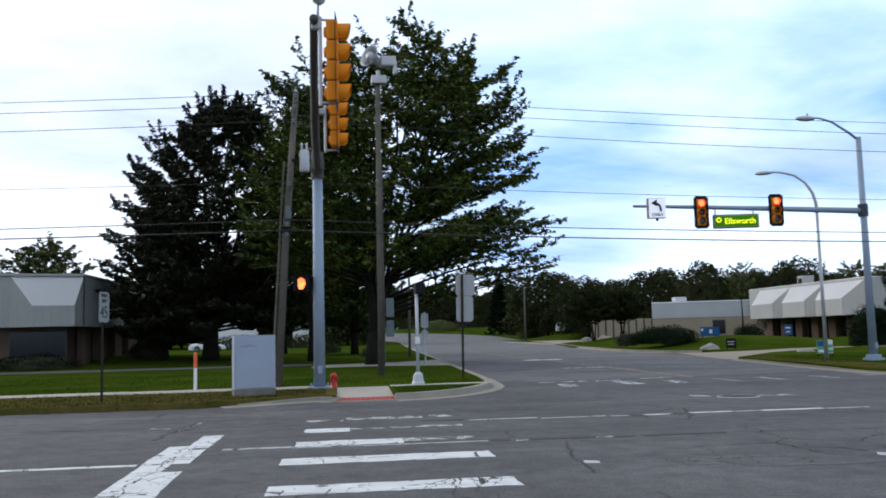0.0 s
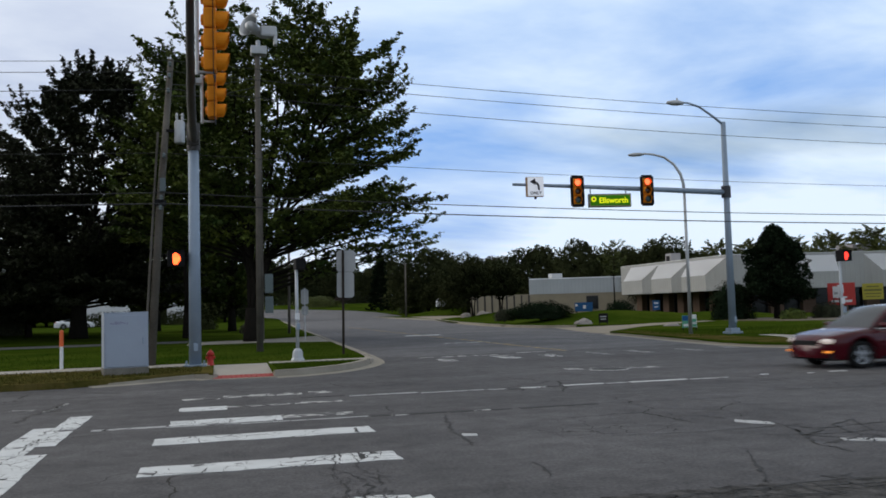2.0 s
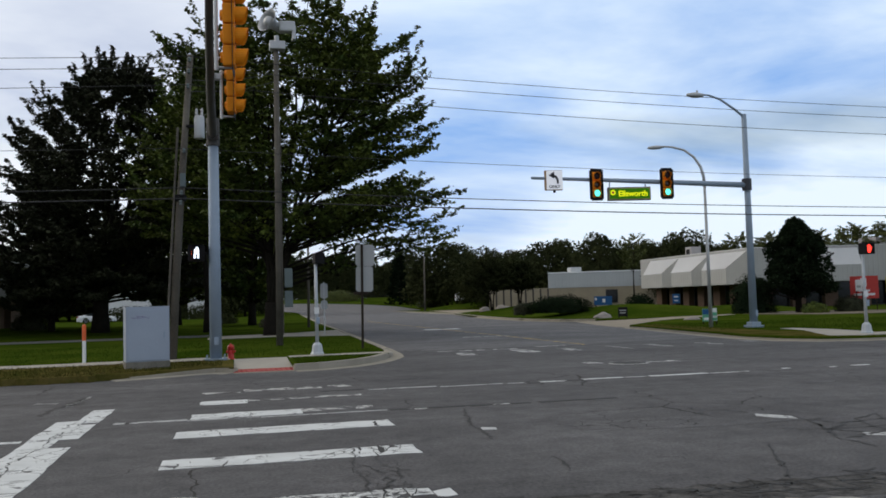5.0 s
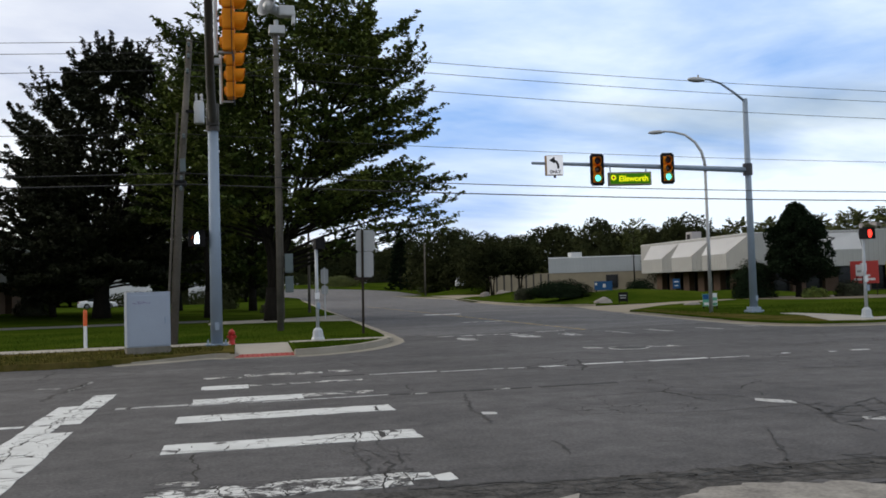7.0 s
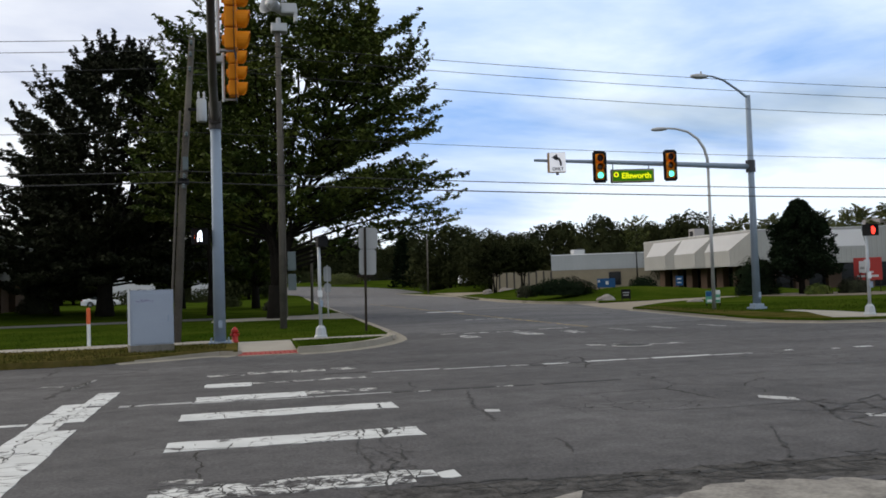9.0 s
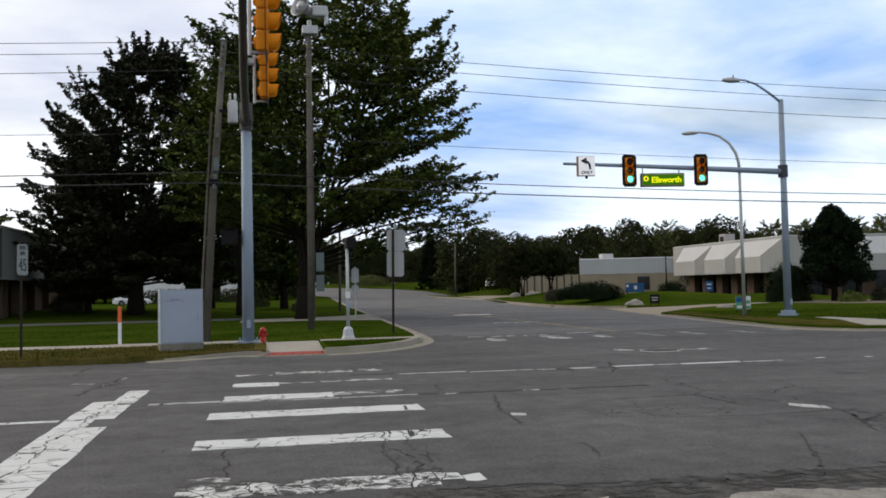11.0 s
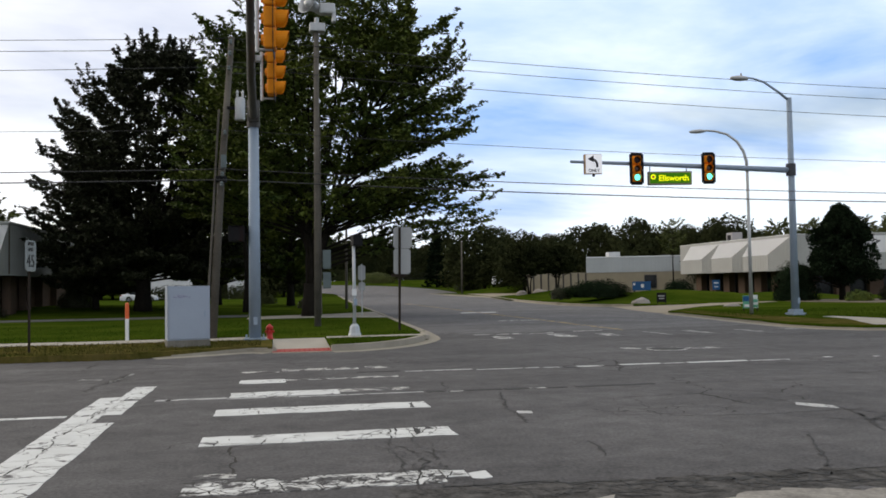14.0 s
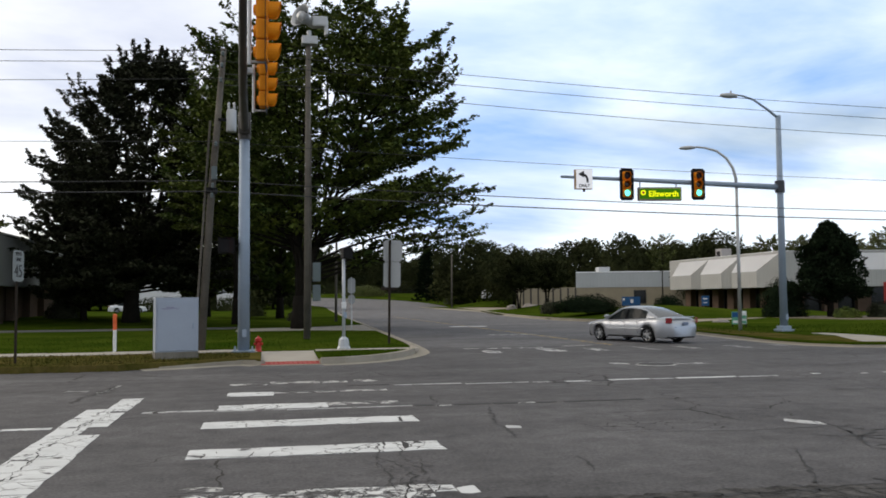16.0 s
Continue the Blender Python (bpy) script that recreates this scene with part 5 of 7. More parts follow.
def siren():
    p = thing("wooden_pole", pose(1.56, 33.56, 0.14), "tall weathered wooden pole carrying a warning siren", "pole", group="wooden poles")
    part("shaft", tube(B(), [(0, 0, -0.1), (0.02, 0, 5), (0.05, 0, 11.35)], [0.128, 0.115, 0.098], 14), WOOD, p, smooth=True)
    for z, hh in ((2.55, 0.72), (1.75, 0.62)):
        b = part("meter_box", box(B(), (0.36, -0.05, z), (0.30, 0.22, hh), bevel=0.02), METER_GREY, p, "dull green-grey electrical box")
        part("lid", box(B(), (0.36, -0.165, z), (0.24, 0.012, hh - 0.1), bevel=0.004), METER_GREY, b)
    part("conduit", rod(B(), (0.145, -0.06, 0.4), (0.15, -0.06, 8.0), 0.02, seg=8), WOOD, p)
    t = thing("warning_siren", pose(1.64, 33.56, 11.5), "pale grey horn siren on top of a wooden pole", "siren")
    part("base_box", box(B(), (0.02, 0, 0.15), (0.60, 0.45, 0.32), bevel=0.03), ALU, t)
    part("stand", rod(B(), (0, 0, 0.3), (0, 0, 0.55), 0.09, seg=12), ALU, t)
    ax = pose(-0.05, 0, 0.95, 0, -72, 38)
    part("horn", lathe(B(), [(0.16, -0.25), (0.17, 0.0), (0.24, 0.18), (0.40, 0.34), (0.47, 0.42), (0.48, 0.44), (0.455, 0.43), (0.38, 0.32), (0.22, 0.16), (0.15, 0.05), (0.0, 0.04)], 22, ax), ALU, t, "wide horn bell", smooth=True)
    part("driver", lathe(B(), [(0.0, 0.0), (0.20, 0.0), (0.20, 0.30), (0.14, 0.40), (0.0, 0.44)], 16, ax @ pose(0, 0, 0.06)), ALU, t, "round centre drum", smooth=True)
    part("motor", box(B(), (0.40, 0.05, 0.92), (0.62, 0.44, 0.42), bevel=0.07), ALU, t)
    part("bracket", box(B(), (0.66, 0.0, 0.68), (0.14, 0.3, 0.55), bevel=0.03), ALU, t)


siren()


def utility_pole():
    p = thing("wooden_pole", pose(-1.88, 26.94, 0.1), "leaning grey wooden utility pole with line hardware", "pole", group="wooden poles")
    part("shaft", tube(B(), [(0, 0, -0.1), (0.27, 0, 4.6), (0.62, 0.02, 9.2)], [0.122, 0.108, 0.085], 14), WOOD, p, smooth=True)
    part("guard", tube(B(), [(-0.16, -0.08, 0.3), (0.18, -0.08, 6.0), (0.24, -0.08, 6.95)], 0.035, 8), WOOD, p, "cable guard strip")
    for z in (8.95, 8.60, 8.15, 4.95, 4.65, 6.2):
        x = 0.62 * z / 9.2
        b = part("bracket", rod(B(), (x, -0.1, z), (x, -0.34, z), 0.025, seg=8), BLACK, p)
        part("insulator", lathe(B(), [(0.03, -0.06), (0.055, -0.03), (0.035, 0.0), (0.055, 0.03), (0.03, 0.08), (0, 0.09)], 10, pose(x, -0.34, z)), METER_GREY, b)
    part("strap", rod(B(), (0.27, 0, 4.75), (0.28, 0, 4.92), 0.185, 0.185, 14), BLACK, p)
    part("terminal_box", box(B(), (0.37, -0.2, 5.35), (0.16, 0.14, 0.4), bevel=0.02), METER_GREY, p, "small grey terminal box")
    t = part("transformer", lathe(B(), [(0.0, 0.0), (0.14, 0.0), (0.15, 0.03), (0.15, 0.62), (0.13, 0.68), (0.0, 0.72)], 18, pose(0.86, -0.1, 6.62)), ALU, p, "grey cylindrical transformer can", smooth=True)
    for dx in (-0.08, 0.08):
        part("bushing", lathe(B(), [(0.03, 0.70), (0.045, 0.76), (0.03, 0.8), (0.045, 0.85), (0.02, 0.92), (0, 0.93)], 8, pose(0.86 + dx, -0.1, 6.62)), ALU, t)
    part("mount", box(B(), (0.62, -0.05, 7.0), (0.3, 0.1, 0.08)), BLACK, p)


utility_pole()


def wire(name, x0, x1, y, z0, z1, sag, r, label, y1=None):
    pts = []
    for i in range(29):
        k = i / 28
        pts.append((x0 + (x1 - x0) * k, y + ((y if y1 is None else y1) - y) * k, z0 + (z1 - z0) * k - sag * 4 * k * (1 - k)))
    tagged(part(name, tube(B(), pts, r, 6), CABLE, None), label, "overhead wire", group="overhead wires")


for z, zl, zr, sag in ((9.16, 9.22, 8.55, 0.70), (8.83, 8.95, 8.1, 0.70), (8.30, 8.25, 7.6, 0.80)):
    wire("overhead_wire", -1.28, -52, 26.6, z, zl, 0.7, 0.010, "thin overhead power line")
    wire("overhead_wire", -1.28, 52, 26.6, z, zr, sag, 0.010, "thin overhead power line")
for z, zl, zr, sag, r in ((5.20, 5.15, 4.88, 0.52, 0.014), (4.88, 5.0, 4.5, 0.48, 0.018), (6.38, 6.25, 5.9, 0.55, 0.008)):
    wire("overhead_wire", -1.5, -52, 26.6, z, zl, 0.35, r, "black overhead communication cable")
    wire("overhead_wire", -1.5, 52, 26.6, z, zr, sag, r, "black overhead communication cable")
for dz in (0.0, -0.35):
    wire("overhead_wire", 1.6, -1.4, 33.4, 10.6 + dz, 8.5 + dz, 0.15, 0.008, "service wire between the wooden poles", 26.8)


# ---- trees and shrubs ----
def leaf_mesh(name, pts, size, material, parent, seed, flat=0.8):
    """Many small folded leaf sprays at the given places."""
    rnd = np.random.RandomState(seed)
    n = len(pts)
    nrm = rnd.normal(size=(n, 3))
    nrm[:, 2] = np.abs(nrm[:, 2]) + flat
    nrm /= np.linalg.norm(nrm, axis=1)[:, None]
    a = np.cross(nrm, rnd.normal(size=(n, 3)))
    a /= np.linalg.norm(a, axis=1)[:, None]
    b = np.cross(nrm, a)
    s = (size * rnd.uniform(0.55, 1.35, n))[:, None]
    v = np.zeros((n, 4, 3))
    v[:, 0] = pts - a * s * 0.62
    v[:, 1] = pts - b * s * 0.36 + nrm * s * 0.10
    v[:, 2] = pts + a * s * 0.62 - nrm * s * 0.12
    v[:, 3] = pts + b * s * 0.36 + nrm * s * 0.10
    me = bpy.data.meshes.new(name)
    me.vertices.add(n * 4)
    me.vertices.foreach_set("co", v.reshape(-1))
    me.loops.add(n * 4)
    me.loops.foreach_set("vertex_index", np.arange(n * 4))
    me.polygons.add(n)
    me.polygons.foreach_set("loop_start", np.arange(n) * 4)
    me.update()
    me.materials.append(material)
    ob = new(name, me)
    ob.parent = parent
    return ob


def tree(name, m, label, height, radius, base, seed, material=None, limbs=90, per=220, leaf=0.26, trunk=0.3, shape="round", droop=0.0, spray=0.75, group="", lean=(0, 0), stems=1, inner=0.30):
    """A tapered trunk, limbs that reach into the crown, and leaf sprays along them."""
    material = material or LEAF
    rnd = random.Random(seed)
    npr = np.random.RandomState(seed)
    t = thing(name, m, label, "tree", group=group)
    prof = {"round": lambda k: (max(0.0, 1 - (2 * k - 0.85) ** 2 / 1.5)) ** 0.6,
            "dome": lambda k: max(0.0, 1 - k) ** 0.5 * min(1.0, 0.75 + 1.2 * k),
            "billow": lambda k: float(np.interp(k, (0, 0.3, 0.6, 0.8, 1.0), (0.85, 1.0, 0.95, 0.72, 0.3))),
            "cone": lambda k: max(0.03, 1 - k) ** 0.95, "vase": lambda k: min(1.0, 0.35 + 1.2 * k) * (max(0.0, 1.04 - k)) ** 0.45}[shape]
    bm = B()
    leaders = []
    for s in range(stems):
        an = 2 * math.pi * (s + rnd.random() * 0.5) / stems
        off = 0.0 if stems == 1 else radius * 0.2
        pts = [Vector((0.12 * math.cos(an) * (stems > 1), 0.12 * math.sin(an) * (stems > 1), -0.15))]
        for k in range(1, 7):
            f = k / 6
            pts.append(Vector((off * math.cos(an) * f ** 0.8 + rnd.uniform(-0.12, 0.12) * trunk * 4 * f + lean[0] * f, off * math.sin(an) * f ** 0.8 + rnd.uniform(-0.12, 0.12) * trunk * 4 * f + lean[1] * f,
                               height * (0.93 - 0.1 * (s % 3) * (stems > 1)) * f)))
        r0 = trunk / (1 if stems == 1 else stems ** 0.4)
        tube(bm, pts, [r0 * 1.25, r0 * 0.85, r0 * 0.68, r0 * 0.5, r0 * 0.34, r0 * 0.2, r0 * 0.06], 9)
        leaders.append(pts)
    clouds = []
    for i in range(limbs):
        k = (i + rnd.random()) / limbs
        z = base + (height - base) * k
        R_ = radius * prof(k) * rnd.uniform(0.76, 1.03)
        an = i * 2.39996 + rnd.uniform(-0.4, 0.4)
        ld = leaders[i % stems]
        zs = max(base * 0.65, z - R_ * (0.05 if shape == "cone" else 0.55) - 0.3)
        f = min(0.97, zs / ld[-1].z) * 6
        a_, b_ = ld[int(f)], ld[min(6, int(f) + 1)]
        start = a_.lerp(b_, f - int(f))
        end = Vector((lean[0] * z / height + R_ * math.cos(an), lean[1] * z / height + R_ * math.sin(an), z - droop * R_))
        if k > (0.93 if stems > 3 else 0.985):
            end = Vector((ld[-1].x + rnd.uniform(-0.1, 0.1) * radius, ld[-1].y + rnd.uniform(-0.1, 0.1) * radius, height * rnd.uniform(0.92, 1.02)))
        midp = start.lerp(end, 0.5) + Vector((0, 0, (end - start).length * (0.10 - droop * 0.25)))
        ln = (end - start).length
        midp += Vector((rnd.gauss(0, 0.06), rnd.gauss(0, 0.06), rnd.gauss(0, 0.05))) * ln
        br = [start.lerp(midp, 0.5) * 0.5 + start * 0.0 + start.lerp(midp, 0.5) * 0.5, midp, end]
        r1 = max(0.012, trunk * 0.22 * (1 - k * 0.7))
        tube(bm, [start, br[0], midp, midp.lerp(end, 0.55), end], [r1, r1 * 0.8, r1 * 0.6, r1 * 0.35, r1 * 0.1], 5)
        # twigs with leaf sprays
        tw = max(3, int(3 + ln * 1.1))
        cnt = int(per / tw * (0.6 + 0.5 * min(1.5, ln / max(radius, 0.1))))
        for j in range(tw):
            u = inner + (1 - inner) * (j + rnd.random()) / tw
            p = (start.lerp(midp, u * 2) if u < 0.5 else midp.lerp(end, u * 2 - 1))
            d = (end - start).normalized() * 0.8 + Vector((rnd.gauss(0, 0.6), rnd.gauss(0, 0.6), rnd.gauss(0.10, 0.28)))
            tip = p + d.normalized() * spray * rnd.uniform(0.6, 1.7)
            w = npr.rand(cnt, 1) ** 0.8
            c = np.array(p) * (1 - w) + np.array(tip) * w
            clouds.append(c + npr.normal(size=(cnt, 3)) * np.array([0.20, 0.20, 0.085]) * spray * (1.15 - 0.7 * w))
    part("trunk", bm, BARK, t, "dark rough trunk and limbs", smooth=True)
    leaf_mesh("crown", np.concatenate(clouds), leaf, material, t, seed + 1)
    return t


def spreading_tree(name, m, label, height, radius, base, seed, material, limbs, per, leaf, trunk, profile, stems=6, fork=1.8, lean=(0.0, 0.0), climb=0.75, twig=1.1, inner=0.25, shoot=0.9, low=(), spires=1.0):
    """A trunk that forks into steep leaders; limbs climb from them to the crown's outline, with side twigs and end shoots full of leaves.
    profile: pairs of height in the crown and width, both 0 to 1; low: ends of single limbs that reach further."""
    rnd, npr = random.Random(seed), np.random.RandomState(seed)
    t = thing(name, m, label, "tree")
    hs, ws = zip(*profile)
    lean = Vector((*lean, 0.0))
    bm = B()
    tube(bm, [(0, 0, -0.15), (0.02, 0.0, fork * 0.5), (0.05, 0.02, fork)], [trunk * 1.25, trunk * 0.98, trunk * 0.9], 12)
    leaders = []
    for i in range(stems):
        q = (i + 0.5) / stems
        an = i * 2.39996 + rnd.uniform(-0.3, 0.3)
        spread = radius * 0.66 * math.sqrt(q)
        top = lean + Vector((spread * math.cos(an), spread * math.sin(an), height * (0.96 - 0.20 * q)))
        pts = [Vector((0.1 * math.cos(an), 0.1 * math.sin(an), fork * 0.55))]
        for k in range(1, 9):
            f = k / 8
            pts.append(Vector((top.x * f ** 1.2 + rnd.gauss(0, 0.10), top.y * f ** 1.2 + rnd.gauss(0, 0.10), fork * 0.55 + (top.z - fork * 0.55) * f)))
        r0 = trunk * 0.95 / stems ** 0.45
        tube(bm, pts, [r0 * (1.02 - k / 8) ** 0.8 for k in range(9)], 8)
        leaders.append(pts)

    def on_leader(ld, z):
        for a, b in zip(ld, ld[1:]):
            if z <= b.z:
                return a.lerp(b, max(0.0, (z - a.z) / (b.z - a.z)))
        return ld[-1].copy()

    clouds = []

    def leaves(p, d, ln, count, wide, thin):
        w = npr.rand(count, 1) ** 0.75
        clouds.append(np.array(p) + np.array(d) * ln * w + npr.normal(size=(count, 3)) * np.array([wide, wide, thin]) * (1.2 - 0.75 * w))

    for i in range(limbs + len(low)):
        k = (i + rnd.random()) / limbs
        z = base + (height - base) * min(k, 1.0)
        reach_ = radius * float(np.interp(k, hs, ws)) * (rnd.uniform(0.80, 1.05) if i % 4 else rnd.uniform(0.35, 0.75))
        an = i * 2.39996 + rnd.uniform(-0.35, 0.35)
        end = lean * (z / height) + Vector((reach_ * math.cos(an), reach_ * math.sin(an), z))
        if i >= limbs:
            end, k = Vector(low[i - limbs]), 0.1
            z = end.z
        elif k > spires:                   # the leaders' own leafy tops stand up as single spires
            ld, q = leaders[i % stems], rnd.random()
            end = on_leader(ld, ld[-1].z * (0.80 + 0.20 * q)) + Vector((math.cos(an), math.sin(an), 0.0)) * radius * (0.22 * (1 - q) + 0.03)
            z = end.z
        side = lambda ld, h_: math.hypot(on_leader(ld, h_).x - end.x, on_leader(ld, h_).y - end.y)
        ld = min(leaders, key=lambda q_: side(q_, z * 0.85))
        zs = max(fork + 0.5, z - climb * (0.45 + k) * side(ld, z * 0.85) * rnd.uniform(0.8, 1.15))
        start = on_leader(ld, min(zs, z - 0.15))
        ln = (end - start).length
        bend = Vector((rnd.gauss(0, 0.05) * ln, rnd.gauss(0, 0.05) * ln, ln * (0.07 - 0.12 * k) + rnd.gauss(0, 0.03) * ln))
        at = lambda u: start * (1 - u) ** 2 + (start.lerp(end, 0.5) + bend) * 2 * u * (1 - u) + end * u * u
        r1 = max(0.014, trunk * 0.17 * min(1.3, ln / 4) * (1 - k * 0.5))
        tube(bm, [at(u) for u in (0, 0.25, 0.5, 0.75, 1.0)], [r1, r1 * 0.8, r1 * 0.58, r1 * 0.36, r1 * 0.12], 5)
        n_tw = max(4, int(ln * 2.1))
        count = max(6, int(per * min(1.3, 0.35 + ln / (radius * 0.9)) / n_tw))
        for j in range(n_tw):
            u = inner + (0.98 - inner) * (j + rnd.random()) / n_tw
            p, d = at(u), (at(min(1.0, u + 0.05)) - at(u - 0.05)).normalized()
            out = d.cross(Vector((0, 0, 1)))
            out = (out.normalized() if out.length > 0.1 else Vector((math.cos(an), math.sin(an), 0))) * (1 if j % 2 else -1)
            way = (d * rnd.uniform(0.4, 1.0) + out * rnd.uniform(0.5, 1.1) + Vector((0, 0, rnd.gauss(0.12, 0.22)))).normalized()
            tl = twig * rnd.uniform(0.5, 1.25) * (1.15 - 0.4 * u)
            tube(bm, [p, p + way * tl * 0.9], [max(0.008, r1 * 0.22), 0.004], 3)
            leaves(p, way, tl, count, 0.16 * twig, 0.06 * twig)
        # the limb's own end runs out in one or two leafy shoots
        d = (at(1.0) - at(0.9)).normalized()
        for j in range(1 + (i % 2)):
            way = (d + Vector((rnd.gauss(0, 0.25), rnd.gauss(0, 0.25), 0.2 + 1.2 * k * k + rnd.gauss(0, 0.15)))).normalized()
            sl = shoot * rnd.uniform(0.5, 1.3) * (1 + 0.5 * k)
            tube(bm, [end, end + way * sl], [0.010, 0.004], 3)
            leaves(end, way, sl, int(count * 0.8), 0.085 * twig, 0.06 * twig)
    part("trunk", bm, BARK, t, "dark rough trunk and limbs", smooth=True)
    leaf_mesh("crown", np.concatenate(clouds), leaf, material, t, seed + 1)
    return t


def bush(name, m, label, sx, sy, sz, seed, material, n=2600, leaf=0.13, category="bush"):
    t = thing(name, m, label, category, group="shrubs")
    npr = np.random.RandomState(seed)
    d = npr.normal(size=(n, 3))
    d /= np.linalg.norm(d, axis=1)[:, None]
    bump = np.array([0.86 + 0.22 * noise.noise(Vector(v) * 2.3 + Vector((seed, 0, 0))) for v in d])[:, None]
    r = npr.rand(n, 1) ** 0.28
    p = d * bump * r * np.array([sx, sy, sz])
    p[:, 2] = np.abs(p[:, 2] + sz * 0.35) * 0.74
    bm = B()
    for i in range(5):
        a = i * 1.26
        tube(bm, [(0.05 * math.cos(a), 0.05 * math.sin(a), -0.1), (sx * 0.3 * math.cos(a), sy * 0.3 * math.sin(a), sz * 0.4), (sx * 0.5 * math.cos(a), sy * 0.5 * math.sin(a), sz * 0.7)], [0.03, 0.02, 0.008], 5)
    part("stems", bm, BARK, t)
    leaf_mesh("foliage", p, leaf, material, t, seed, 0.1)
    return t


def clump_tree(name, m, label, height, radius, base, seed, material, clumps=22, per=420, leaf=0.34, trunk=0.25, group="", size=0.42, taper=0.0, ragged=0.0):
    """A tree whose crown is heaped up of many rounded clumps of leaves."""
    rnd, npr = random.Random(seed), np.random.RandomState(seed)
    t = thing(name, m, label, "tree", group=group)
    bm = B()
    tube(bm, [(0, 0, -0.15), (0.05, 0.02, height * 0.3), (-0.05, 0.05, height * 0.6), (0, 0, height * 0.85)], [trunk * 1.2, trunk * 0.8, trunk * 0.5, trunk * 0.15], 9)
    cz, hz = (height + base) / 2, (height - base) / 2
    pts = []
    for i in range(clumps):
        f = (i + 0.5) / clumps
        zz = 1 - 2 * f
        a = i * 2.39996 + rnd.uniform(-0.3, 0.3)
        rr = math.sqrt(max(0.0, 1 - zz * zz)) if zz > -0.2 else 0.95
        rr *= 1 - taper * (zz + 1) / 2
        s = radius * size * rnd.uniform(0.72, 1.2) * (1 - taper * 0.5 * (zz + 1) / 2)
        q = rnd.uniform(0.55 - ragged, 0.80 + ragged)
        c = Vector((rr * math.cos(a) * radius * q, rr * math.sin(a) * radius * q, cz + zz * hz * 0.80))
        tube(bm, [(0, 0, max(base * 0.6, c.z * 0.55)), tuple(c * 0.6 + Vector((0, 0, c.z * 0.35))), tuple(c)], [trunk * 0.35, trunk * 0.2, trunk * 0.05], 5)
        d = npr.normal(size=(per, 3))
        d /= np.linalg.norm(d, axis=1)[:, None]
        w = np.array([0.84 + 0.30 * noise.noise(Vector(v) * 2.6 + Vector((seed + i, 0, 0))) for v in d])[:, None]
        pts.append(np.array(c) + d * w * s * npr.rand(per, 1) ** 0.22 * np.array([1.0, 1.0, 0.78]))
    part("trunk", bm, BARK, t, "dark rough trunk and limbs", smooth=True)
    p = np.concatenate(pts)
    leaf_mesh("crown", p[p[:, 2] > base * 0.6], leaf, material, t, seed + 1, 0.2)
    return t


# the big maple on the corner lawn, and the dark trees by the left building
spreading_tree("maple_tree", pose(1.75, 46.0, 0.14), "large green maple with dark limbs on the corner lawn", 19.0, 7.5, 5.4, 11, LEAF, 280, 330, 0.20, 0.40,
               ((0, 0.96), (0.22, 0.95), (0.42, 1.0), (0.60, 0.94), (0.79, 0.72), (0.93, 0.40), (1, 0.14)), 11, 1.7, (2.0, 0.0), 0.5, 1.3, 0.22, 0.9,
               ((9.4, -0.6, 5.0), (9.7, 0.8, 6.2), (8.5, -1.8, 4.9), (9.2, 2.0, 5.6), (7.8, -2.6, 5.5), (8.8, 0.0, 4.4), (9.6, -1.4, 7.2), (9.3, 1.6, 7.6), (7.0, -3.6, 6.0), (8.9, -0.4, 6.8), (6.6, -1.0, 4.7)), 0.70)
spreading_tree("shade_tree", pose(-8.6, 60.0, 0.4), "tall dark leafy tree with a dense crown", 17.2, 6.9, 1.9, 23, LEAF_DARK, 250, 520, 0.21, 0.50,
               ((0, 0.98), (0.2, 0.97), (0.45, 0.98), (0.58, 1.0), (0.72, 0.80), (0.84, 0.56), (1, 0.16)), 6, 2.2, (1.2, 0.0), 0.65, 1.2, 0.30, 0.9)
spreading_tree("shade_tree", pose(-1.7, 56.0, 0.3), "yellowish green tree between taller trees", 16.4, 5.0, 5.4, 31, LEAF, 110, 270, 0.19, 0.30,
               ((0, 0.8), (0.3, 1.0), (0.6, 0.9), (0.8, 0.62), (1, 0.14)), 4, 2.4, (-0.3, 0.0), 0.7, 1.1, 0.3, 0.8)
tree("shade_tree", pose(-5.0, 78.0, 0.4), "olive leafy tree behind the lawn", 11.0, 6.0, 2.4, 41, LEAF, 90, 190, 0.36, 0.35, "round", 0.05, 1.0)
tree("shade_tree", pose(1.2, 73.0, 0.3), "green leafy tree behind the maple", 11.0, 4.0, 2.4, 39, LEAF, 80, 200, 0.30, 0.3, "round", 0.05, 0.9)
# added close to the pale side wall to shade it and partly cover it
tree("shade_tree", pose(-11.9, 62.0, 0.4), "small dark leafy tree added to shade the low building's side wall", 9.5, 3.6, 1.2, 45, LEAF_DARK, 70, 260, 0.24, 0.2, "round", 0.05, 0.8)
tree("shade_tree", pose(-27.0, 84.0, 0.2), "yellowing tree behind the low building", 10.5, 5.0, 2.0, 43, LEAF_YELLOW, 80, 220, 0.32, 0.3, "round", 0.05, 0.9)


